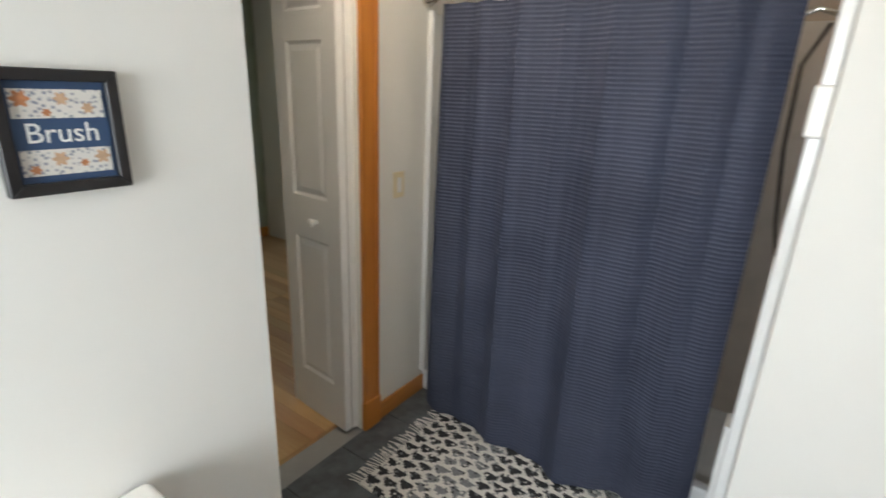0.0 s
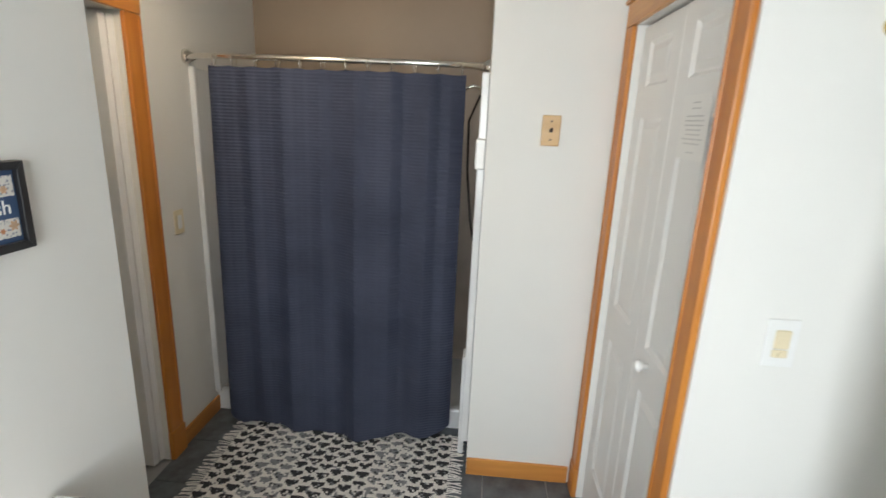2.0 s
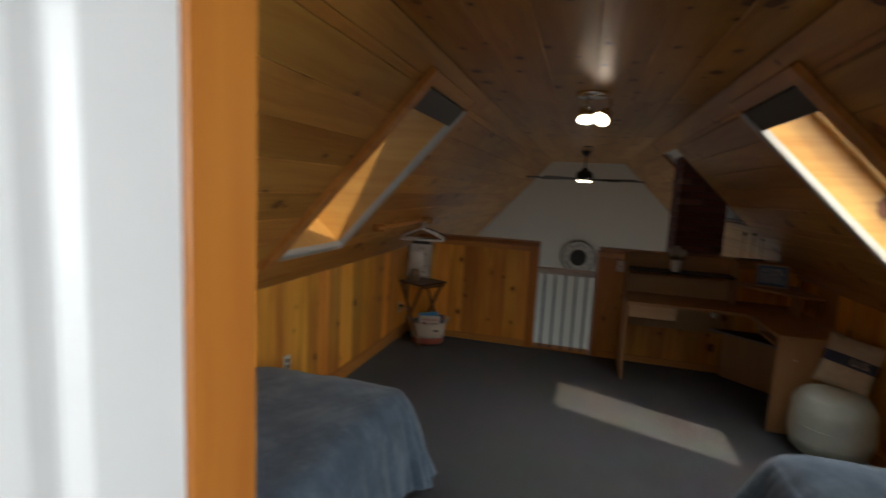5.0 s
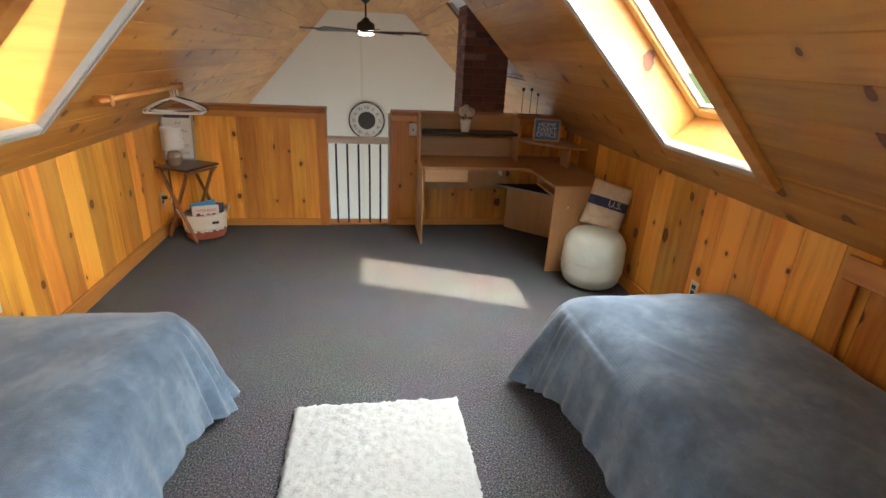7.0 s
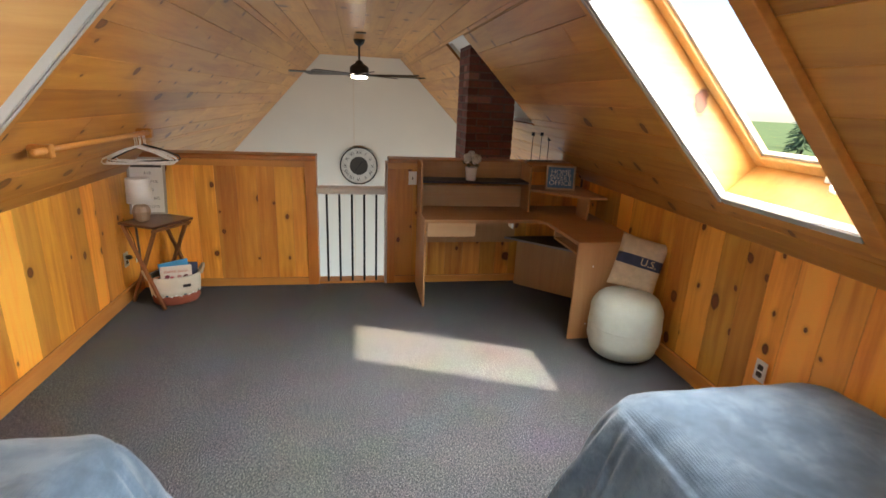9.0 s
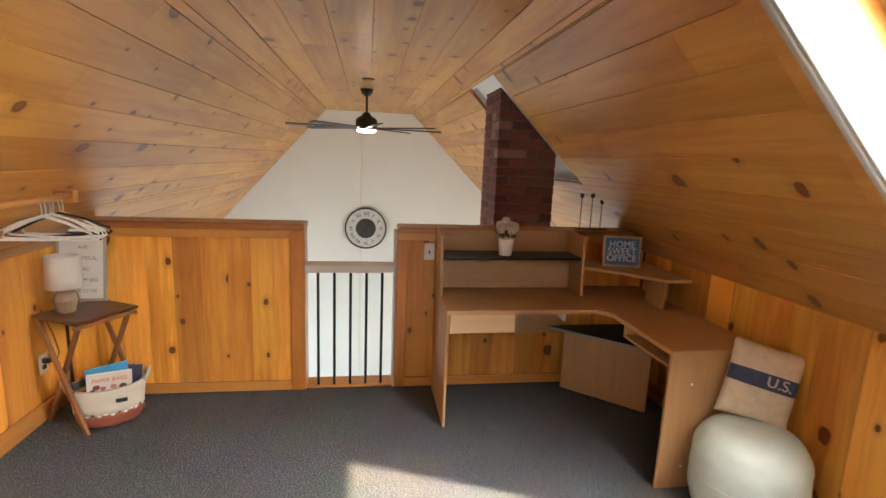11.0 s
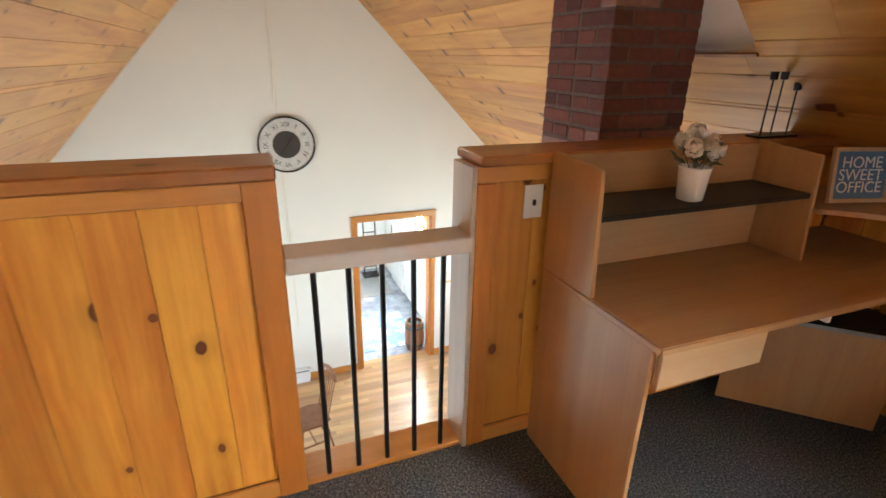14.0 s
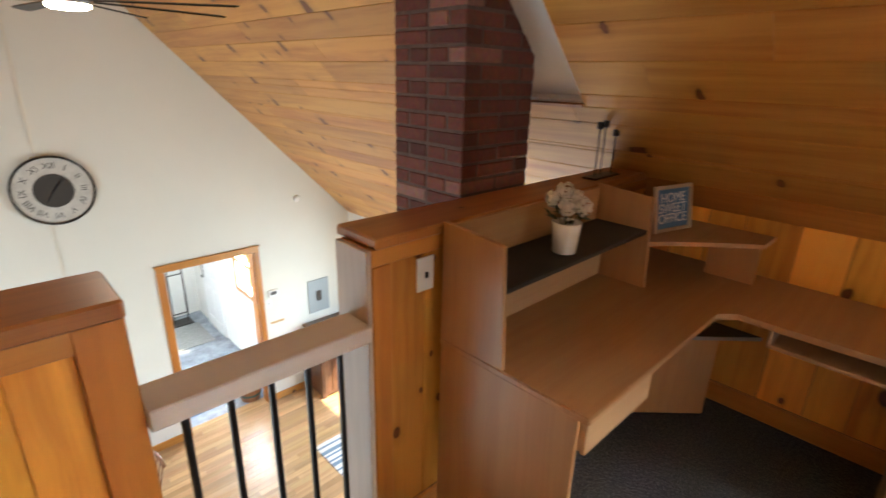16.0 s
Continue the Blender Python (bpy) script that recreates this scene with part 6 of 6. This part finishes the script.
cr = thing("shower_rod", pose(0, 0, BZ), "double curved chrome shower rod with flanges", "shower rod")
YA, YB = YP + 0.012, 0.228
for nm, bow, z in (("outer_rod", 0.13, 1.905), ("inner_rod", 0.015, 1.915)):
    pts = [(rod_x(YA + (YB - YA) * k / 40, bow), YA + (YB - YA) * k / 40, z) for k in range(41)]
    part(nm, tube(B(), pts, 0.0125, 10), M_CHROME, cr, smooth=True)
for y, d in ((YP + 0.0005, 1), (0.2395, -1)):
    bm = B()
    lathe(bm, [(0.034, 0), (0.033, 0.012), (0.02, 0.03), (0.016, 0.045)], 20)
    f = part("flange", bm, M_CHROME, cr, smooth=True)
    f.matrix_local = Matrix.Translation((-1.975, y, 1.91)) @ pose(0, 0, 0, -90 * d, 0, 0)


def curtain_mat():
    m, n, l, p = mat("navy_waffle")
    tc = n.new("ShaderNodeTexCoord")
    sep = n.new("ShaderNodeSeparateXYZ")
    l.new(tc.outputs["Object"], sep.inputs[0])
    w = n.new("ShaderNodeMath")
    w.operation = "SINE"
    l.new(math_node(n, l, "MULTIPLY", sep.outputs[2], 420.0), w.inputs[0])
    w2 = n.new("ShaderNodeMath")
    w2.operation = "SINE"
    l.new(math_node(n, l, "MULTIPLY", sep.outputs[1], 190.0), w2.inputs[0])
    h = math_node(n, l, "ADD", w.outputs[0], math_node(n, l, "MULTIPLY", w2.outputs[0], 0.35))
    nz = nd(n, "ShaderNodeTexNoise", Scale=3.5, Detail=4.0)
    l.new(tc.outputs["Object"], nz.inputs["Vector"])
    r = ramp(n, [(0.3, (0.026, 0.033, 0.060)), (0.7, (0.045, 0.054, 0.090))])
    l.new(nz.outputs["Fac"], r.inputs["Fac"])
    l.new(r.outputs["Color"], p.inputs["Base Color"])
    p.inputs["Roughness"].default_value = 0.75
    b = nd(n, "ShaderNodeBump", Strength=0.38, Distance=0.003)
    l.new(h, b.inputs["Height"])
    l.new(b.outputs["Normal"], p.inputs["Normal"])
    return m


M_CURTAIN = curtain_mat()
ct = thing("shower_curtain", pose(0, 0, BZ), "navy waffle weave shower curtain hanging from rings", "curtain")
bm = B()
NY, NZ = 220, 60
CY0, CY1, CZ0, CZ1 = -1.03, 0.135, 0.035, 1.865
grid = []
for j in range(NZ + 1):
    v = j / NZ
    z = CZ1 + (CZ0 - CZ1) * v
    rowv = []
    for i in range(NY + 1):
        u = i / NY
        y = CY0 + (CY1 - CY0) * u + (0.02 * v * math.sin(3 * u))
        amp = 0.010 + 0.020 * v
        ripple = amp * (math.sin(u * 46 + 0.6 * math.sin(v * 2)) * (0.75 - 0.45 * v) + 0.8 * math.sin(u * 21 + 1.1 + 0.5 * v) + 0.5 * math.sin(u * 11.3 + 0.7 * v) + 0.3 * math.sin(u * 88 + v * 1.5) * (1 - v))
        sag = 0.005 * abs(math.sin(u * math.pi * 11)) * max(0, 1 - v * 14)
        hem = 0.02 * math.sin(u * 9 + 0.5) * v + (0.07 * max(0, (u - 0.90) / 0.10) + 0.06 * max(0, (0.06 - u) / 0.06)) * v ** 8
        rowv.append(bm.verts.new((rod_x(y, 0.13) + 0.012 + ripple, y, z - sag + hem - 0.012 * u * v)))
    grid.append(rowv)
for a, b in zip(grid, grid[1:]):
    for i in range(NY):
        bm.faces.new((a[i], a[i + 1], b[i + 1], b[i]))
part("cloth", bm, M_CURTAIN, ct, "navy waffle cloth in soft folds", smooth=True)
ring_me = mesh_of("ring", tube(B(), [(0.020 * math.cos(k * math.pi / 8), 0, 0.028 * math.sin(k * math.pi / 8)) for k in range(16)], 0.0022, 6, True), M_CHROME, True)
for k in range(12):
    y = CY0 + 0.02 + (CY1 - CY0 - 0.04) * k / 11
    ob = new("ring", ring_me)
    ob.parent = ct
    ob.matrix_local = pose(rod_x(y, 0.13), y, 1.888, 0, 0, 8 * (-1) ** k)

# woven rug
M_RUGW = plain("cotton_white", (0.76, 0.74, 0.70), 0.95, var=0.1, scale=60, bump=0.6, bump_scale=300)
M_RUGK = plain("cotton_black", (0.035, 0.036, 0.040), 0.95, var=0.3, scale=60, bump=0.6, bump_scale=300)
M_RUGG = plain("cotton_grey", (0.24, 0.25, 0.26), 0.95, var=0.2, scale=60, bump=0.6, bump_scale=300)
wr = thing("woven_rug", pose(-1.62, -0.41, BZ, 0, 0, 0), "black and white woven rag rug with fringed ends", "rug")
RX, RY = 0.315, 0.565
bm = B()
rr = random.Random(8)
nx, ny = 60, 108
for j in range(ny):
    for i in range(nx):
        u = -RX + 2 * RX * i / nx
        v = -RY + 2 * RY * j / ny
        tooth = (i + 3 * ((j // 6) % 2)) % 6 + abs(j % 6 - 2.5)
        mi = 1 if tooth < 3.9 else 0
        if mi == 1 and (j // 18) % 3 == 1 and rr.random() < 0.8:
            mi = 2
        if rr.random() < 0.13:
            mi = rr.choice((0, 2))
        z = 0.008 + rr.uniform(0, 0.004)
        g = box(B(), u, v, 0.001, u + 2 * RX / nx * 0.98, v + 2 * RY / ny * 0.98, z)
        vs = [bm.verts.new(w_.co) for w_ in g.verts]
        g.verts.index_update()
        for f in g.faces:
            nf = bm.faces.new([vs[w_.index] for w_ in f.verts])
            nf.material_index = mi
        g.free()
part("weave", bm, [M_RUGW, M_RUGK, M_RUGG], wr, "black, grey and white weave")
for s in (-1, 1):
    bm = B()
    for k in range(52):
        x = -RX + 2 * RX * (k + 0.5) / 52
        e = rr.uniform(-0.02, 0.02)
        tube(bm, [(x, s * RY, 0.006), (x + e * 0.5, s * (RY + 0.03), 0.007), (x + e, s * (RY + rr.uniform(0.05, 0.075)), 0.004)], 0.003, 4)
    part("fringe", bm, M_RUGW, wr, "cream knotted fringe")

# added warm lamp on the bathroom ceiling, out of view, to brighten the shower recess
bl = thing("bath_fill_lamp", pose(-1.2, -0.72, BCEIL), "added opal fill lamp on the bathroom ceiling, out of view", "ceiling lamp")
part("base", lathe(B(), [(0.10, -0.02), (0.13, -0.01), (0.13, 0.0)], 28), M_CHROME, bl)
part("globe", lathe(B(), [(0.001, -0.11), (0.06, -0.10), (0.105, -0.065), (0.115, -0.021)], 28), glow("opal_fill", (1.0, 0.84, 0.64), BATH_FILL), bl, "lit opal globe", True)

# stair rail in the hall
hr = thing("stair_rail", pose(-1.9, -4.14, BZ), "dark sloping handrail on the hall wall", "handrail")
part("rail", tube(B(), [(-0.6, 0, 1.95), (0.0, 0, 1.42), (0.55, 0, 0.95)], 0.028), M_DARKWOOD, hr, smooth=True)
for x, z in ((-0.3, 1.66), (0.3, 1.15)):
    part("bracket", tube(B(), [(x, -0.058, z - 0.05), (x, -0.01, z - 0.04), (x, 0, z - 0.01)], 0.008), M_BRONZE, hr)
setting("baseboard_hall", box(B(), -3.19, -4.199, BZ, 0.39, -4.185, BZ + 0.1, 0.003), M_PINE_X, "pine baseboard of the hall", "baseboard")

# ---- room below ----
casing("door_4_casing", "x", GD[0], GD[1], YG, -1, ZLOW, GD[2], w=0.075, plinth=False)
setting("trim_jamb_low_left", box(B(), GD[0] + 0.0005, YG + 0.001, ZLOW, GD[0] + 0.018, YG + 0.15, GD[2] - 0.02, 0.002), M_TRIM_Z, "pine jamb of the doorway below", "door jamb")
setting("trim_jamb_low_right", box(B(), GD[1] - 0.018, YG + 0.001, ZLOW, GD[1] - 0.0005, YG + 0.15, GD[2] - 0.02, 0.002), M_TRIM_Z, "pine jamb of the doorway below", "door jamb")
setting("baseboard_gable_left", box(B(), xa + 0.01, YG - 0.014, ZLOW, GD[0] - 0.077, YG - 0.0005, ZLOW + 0.11, 0.003), M_PINE_X, "pine baseboard of the room below", "baseboard")
setting("baseboard_gable_right", box(B(), GD[1] + 0.077, YG - 0.014, ZLOW, xb - 0.01, YG - 0.0005, ZLOW + 0.11, 0.003), M_PINE_X, "pine baseboard of the room below", "baseboard")
# entry hall beyond the doorway
EH = (0.35, 2.1, YG + 0.14, 14.95)
setting("floor_entry", box(B(), EH[0], YG + 0.14, ZLOW - 0.1, EH[1], EH[3], ZLOW - 0.002), plain("blue_grey_tile", (0.30, 0.33, 0.38), 0.45, var=0.5, scale=5), "mottled blue-grey floor of the entry", "floor")
bm = box(B(), EH[0] - 0.1, EH[2], ZLOW, EH[0], EH[3], -0.5)
setting("wall_entry_left", bm, M_WHITEWALL, "white wall of the entry", "wall")
wall_with_windows("wall_entry_right", EH[1], EH[1] + 0.12, EH[2], EH[3], ZLOW, -0.5, [(11.95, 12.65, ZLOW + 1.32, ZLOW + 2.25)], M_WHITEWALL, "white wall of the entry with a window")
setting("wall_entry_far", box(B(), EH[0] - 0.1, EH[3], ZLOW, EH[1] + 0.12, EH[3] + 0.1, -0.5), M_WHITEWALL, "white far wall of the entry", "wall")
setting("ceiling_entry", box(B(), EH[0] - 0.1, EH[2], -0.5, EH[1] + 0.12, EH[3] + 0.1, -0.4), M_WHITEWALL, "white ceiling of the entry", "ceiling")
window_light("window_light_entry", (EH[1] + 0.10, 12.3, ZLOW + 1.78), (0.5, 12.6, ZLOW + 0.8), 0.68, 0.9, 34, (0.80, 0.90, 1.0))
we = tagged(new("window_3"), "pine framed sash window in the entry", "window", kind="structure")
for y0, y1, z0, z1 in ((11.87, 11.95, 1.24, 2.33), (12.65, 12.73, 1.24, 2.33), (11.95, 12.65, 1.24, 1.32), (11.95, 12.65, 2.25, 2.33), (11.95, 12.65, 1.77, 1.82), (12.28, 12.32, 1.32, 2.25)):
    part("sash_bar" if z1 - z0 < 0.06 or y1 - y0 < 0.05 else "window_frame", box(B(), EH[1] - 0.016, y0, ZLOW + z0, EH[1] + (0.04 if y1 - y0 < 0.05 or z1 - z0 < 0.06 else -0.0005), y1, ZLOW + z1, 0.003), M_TRIM_Z, we)
fd = tagged(new("door_4"), "white panelled entry door with a dark lever handle", "door", kind="structure")
fd.matrix_world = pose(EH[1] - 0.02, 14.35, ZLOW + 0.01, 0, 0, -90)
dl = door_leaf(fd, 0.86, 2.03, 2, [(0.2, 0.85), (1.05, 1.6), (1.7, 1.93)])
part("handle", box(tube(B(), [(0.08, -0.02, 1.0), (0.08, -0.06, 1.0), (0.19, -0.065, 1.0)], 0.01), 0.055, -0.024, 0.95, 0.105, -0.0175, 1.22, 0.004), M_BRONZE, dl, "dark lever handle")
cr2 = thing("coat_rack", pose(1.66, 14.62, ZLOW), "tall slim metal coat rack with hanging straps", "coat rack")
for x in (-0.13, 0.13):
    part("post", cyl(B(), (x, 0, 0), (x, 0, 1.75), 0.014), M_BRONZE, cr2)
for z in (0.2, 1.0, 1.74):
    part("bar", cyl(B(), (-0.13, 0, z), (0.13, 0, z), 0.012), M_BRONZE, cr2)
part("hook_bar", tube(B(), [(-0.2, -0.05, 1.7), (-0.12, -0.02, 1.66), (0.12, -0.02, 1.66), (0.2, -0.05, 1.7)], 0.01), M_BRONZE, cr2)
part("base", box(B(), -0.18, -0.15, 0, 0.18, 0.15, 0.02, 0.004), M_BRONZE, cr2)
# barrel beside the doorway
br = thing("wooden_barrel", pose(1.66, 11.50, ZLOW), "small wooden barrel bin with dark hoops", "barrel")
part("body", lathe(B(), [(0.13, 0), (0.155, 0.12), (0.165, 0.25), (0.155, 0.40), (0.135, 0.50), (0.12, 0.50), (0.14, 0.25), (0.12, 0.03), (0.001, 0.03)], 20), M_TABLELEG, br, "brown staves")
for z, r in ((0.09, 0.156), (0.40, 0.162)):
    part("hoop", lathe(B(), [(r - 0.008, z), (r, z), (r, z + 0.035), (r - 0.008, z + 0.035)], 24), plain("green_hoop", (0.06, 0.10, 0.09), 0.5), br, "dark green hoop")
# heater
he = thing("baseboard_heater", pose(-0.72, YG - 0.0145, ZLOW + 0.03), "white baseboard heater on the gable wall", "heater")
part("cover", box(B(), -0.65, -0.07, 0.03, 0.65, 0, 0.20, 0.006, 2), M_WHITE, he)
part("grille", box(B(), -0.63, -0.072, 0.165, 0.63, -0.0705, 0.18), M_BLACK, he, "dark grille slot")
part("foot", box(B(), -0.64, -0.05, -0.03, 0.64, -0.02, 0.03), M_WHITE, he)
# chair and table
cw = thing("windsor_chair", pose(-0.22, 9.80, ZLOW, 0, 0, -78), "brown spindle back wooden chair", "chair")
M_CHAIR = wood("chair_brown", (0.26, 0.11, 0.05), (0.17, 0.065, 0.028), axis=2, knots=0.0, vary=0.05)
bm = B()
prism(bm, [(-0.2, -0.19), (0.2, -0.19), (0.22, 0.05), (0.17, 0.2), (-0.17, 0.2), (-0.22, 0.05)], 0.42, 0.455, "z")
bmesh.ops.bevel(bm, geom=bm.edges[:], offset=0.008, segments=2, affect="EDGES")
part("seat", bm, M_CHAIR, cw)
for x in (-0.15, 0.15):
    for y in (-0.14, 0.14):
        part("leg", cyl(B(), (x, y, 0.42), (x * 1.4, y * 1.5, 0.0), 0.018, 0.012, 10), M_CHAIR, cw)
part("stretcher", cyl(cyl(cyl(B(), (-0.185, -0.18, 0.17), (-0.185, 0.18, 0.17), 0.01), (0.185, -0.18, 0.17), (0.185, 0.18, 0.17), 0.01), (-0.185, 0, 0.17), (0.185, 0, 0.17), 0.01), M_CHAIR, cw)
for k in range(7):
    x = -0.15 + 0.05 * k
    part("spindle", cyl(B(), (x, 0.17, 0.45), (x * 1.15, 0.29, 0.98), 0.007, seg=8), M_CHAIR, cw)
part("crest", tube(B(), [(-0.2, 0.285, 0.97), (-0.1, 0.30, 1.0), (0, 0.305, 1.01), (0.1, 0.30, 1.0), (0.2, 0.285, 0.97)], 0.02), M_CHAIR, cw)
tb = thing("dining_table", pose(-0.98, 9.75, ZLOW), "dining table with a white top", "table")
part("tabletop", box(B(), -0.62, -0.85, 0.72, 0.62, 0.85, 0.75, 0.008, 2), M_WHITE, tb, "white table top")
for x in (-0.52, 0.52):
    for y in (-0.75, 0.75):
        part("leg", cyl(B(), (x, y, 0), (x, y, 0.72), 0.03, 0.035, 12), M_CHAIR, tb)
# striped mat
ms = thing("striped_mat", pose(2.13, 9.45, ZLOW), "blue and white striped cotton mat", "rug")
M_BLUESTRIPE = plain("pale_blue_cotton", (0.20, 0.28, 0.36), 0.95, var=0.15, scale=40)
bm = B()
for k in range(30):
    g = box(B(), -0.3, -0.46 + k * 0.031, 0.001, 0.3, -0.46 + k * 0.031 + 0.0305, 0.01)
    g.verts.index_update()
    vs = [bm.verts.new(w_.co) for w_ in g.verts]
    for f in g.faces:
        nf = bm.faces.new([vs[w_.index] for w_ in f.verts])
        nf.material_index = 0 if k % 3 == 0 or k % 7 == 2 else 1
    g.free()
part("weave", bm, [M_BLUESTRIPE, M_RUGW], ms)
# chest with small things
cs = thing("storage_chest", pose(2.80, 10.95, ZLOW), "tall dark wooden chest against the wall", "chest")
part("body", box(B(), -0.36, -0.22, 0.04, 0.36, 0.22, 1.06, 0.008, 2), M_DARKWOOD, cs)
for x in (-0.33, 0.33):
    for y in (-0.19, 0.19):
        part("foot", box(B(), x - 0.03, y - 0.03, 0, x + 0.03, y + 0.03, 0.04), M_DARKWOOD, cs)
part("lid", box(B(), -0.38, -0.24, 1.061, 0.38, 0.24, 1.095, 0.006, 2), M_DARKWOOD, cs)
for k in range(5):
    part("slat", box(B(), -0.33 + k * 0.14, -0.232, 0.09, -0.24 + k * 0.14, -0.221, 1.0, 0.004), M_DARKWOOD, cs)
dc = thing("brass_sphere", pose(2.75, 10.88, ZLOW + 1.095), "small open brass wire sphere on the chest", "ornament")
for rz in (0, 60, 120):
    part("hoop", tube(B(), [(0.055 * math.cos(k * math.pi / 10), 0, 0.06 + 0.055 * math.sin(k * math.pi / 10)) for k in range(20)], 0.004, 6, True), M_BRASS, dc).matrix_local = pose(0, 0, 0, 0, 0, rz)
bd = thing("blue_ornament", pose(2.58, 10.86, ZLOW + 1.095), "small bright blue ornament on the chest", "ornament")
part("body", lathe(B(), [(0.03, 0), (0.045, 0.03), (0.02, 0.07), (0.03, 0.10), (0.001, 0.12)], 14), plain("bright_blue", (0.03, 0.20, 0.55), 0.4), bd, smooth=True)
# wall fittings
ep = thing("wall_panel", pose(2.726, YG - 0.0005, -1.60), "grey metal electrical panel door on the gable wall", "electrical panel")
part("door", box(B(), -0.17, -0.02, -0.26, 0.17, 0, 0.26, 0.005), plain("grey_enamel", (0.34, 0.37, 0.38), 0.4, var=0.05), ep)
part("latch", box(B(), -0.04, -0.03, -0.08, 0.04, -0.0205, 0.08, 0.004), M_BRONZE, ep, "dark latch plate")
th = thing("thermostat", pose(2.03, YG - 0.0005, -1.36), "white wall thermostat with a dark display", "thermostat")
part("body", box(B(), -0.075, -0.025, -0.05, 0.075, 0, 0.05, 0.006), M_PLASTIC, th)
part("display", box(B(), -0.045, -0.0265, -0.02, 0.045, -0.0255, 0.03), M_GREYGLASS, th, "dark display")
outlet(pose(1.955, YG - 0.0005, -1.50), "white switch plate beside the doorway below", "switch")
sd = thing("wall_sensor", pose(2.49, YG - 0.0005, -0.075), "small round white sensor on the gable wall", "sensor")
part("body", lathe(B(), [(0.045, 0), (0.045, 0.018), (0.03, 0.03), (0.001, 0.032)], 20), M_PLASTIC, sd, smooth=True).matrix_local = pose(0, 0, 0, 90, 0, 0)
cl = thing("wall_hooks", pose(2.055, YG - 0.0005, -1.81), "small row of brass key hooks on the gable wall", "key hooks")
part("plate", box(B(), -0.10, -0.008, -0.015, 0.10, 0, 0.015, 0.003), M_SASH, cl, "pale wooden plate")
for x in (-0.07, -0.025, 0.02, 0.065):
    part("hook", tube(B(), [(x, -0.008, 0), (x, -0.025, -0.006), (x, -0.03, 0.008)], 0.003, 6), M_BRASS, cl, "brass hook")
em = thing("entry_mat", pose(1.30, 14.0, ZLOW - 0.002), "flat grey door mat on the entry floor", "rug")
part("mat_body", box(B(), -0.55, -0.45, 0.0, 0.60, 0.45, 0.012, 0.004), plain("grey_mat", (0.30, 0.30, 0.29), 0.95, var=0.2, scale=30, bump=0.5, bump_scale=150), em)
er = thing("entry_rug", pose(1.30, 12.2, ZLOW - 0.002), "faded blue and white patterned rug by the doorway", "rug")
bm = B()
rq2 = random.Random(12)
for i in range(14):
    for j in range(18):
        x, y = -0.46 + i * 0.066, -0.6 + j * 0.066
        g = box(B(), x, y, 0.0, x + 0.0655, y + 0.0655, 0.010)
        g.verts.index_update()
        vs = [bm.verts.new(w_.co) for w_ in g.verts]
        k = 0 if noise.noise(Vector((x * 4, y * 4, 3.0))) + rq2.uniform(-0.15, 0.15) > 0.05 else 1
        for f in g.faces:
            bm.faces.new([vs[w_.index] for w_ in f.verts]).material_index = k
        g.free()
part("weave", bm, [plain("faded_blue", (0.26, 0.38, 0.55), 0.95, var=0.25, scale=14), plain("faded_white", (0.52, 0.54, 0.58), 0.95, var=0.2, scale=14)], er, "faded blue and white weave")
pf2 = framed("framed_print", 0.80, 0.55, 0.05, 0.025, M_PINE_X, M_PLASTIC, pose(-1.74, YG - 0.0005, -0.84), "pale print in a pine frame on the gable wall", "picture")

# oak strips of the floor below
M_OAK = M_FLOORWOOD
rngp = random.Random(31)
OAKS = {}
py = 6.9
count = 0
while py < YG + 0.13:
    px_ = -1.3 - rngp.uniform(0, 0.8)
    while px_ < 2.75:
        ln = rngp.choice((0.9, 1.2, 1.5))
        if ln not in OAKS:
            OAKS[ln] = mesh_of("floorboard", box(B(), 0.0005, 0.0005, -0.015, 0.0825, ln - 0.001, 0.0, 0.001), M_OAK)
        ob = new("floorboard", OAKS[ln])
        ob.parent = low_floor
        ob.matrix_local = pose(px_ + ln, py, ZLOW, 0, 0, 90)
        px_ += ln
        count += 1
    py += 0.083
bm = B()
box(bm, xa, 2.5, ZLOW - 0.016, xb, 6.9, ZLOW - 0.001)
rest = part("floorboards_rest", bm, M_OAK, low_floor)
rest["kind"] = "stuff"
bm = box(box(B(), xa, 6.9, ZLOW - 0.016, -2.2, YG, ZLOW - 0.001), 3.0, 6.9, ZLOW - 0.016, xb, YG, ZLOW - 0.001)
part("floorboards_edge", bm, M_OAK, low_floor)["kind"] = "stuff"
# hall floorboards
fh = bpy.data.objects["floor_hall"]
hb = mesh_of("floorboard", box(B(), 0.0005, 0.0005, -0.012, 0.0825, 1.439, 0.0, 0.001), M_OAK)
for i in range(26):
    for j in range(2):
        ob = new("floorboard", hb)
        ob.parent = fh
        ob.matrix_local = pose(-2.6 + i * 0.083, YP - 0.121 - 1.44 * (j + 1), BZ + 0.010)
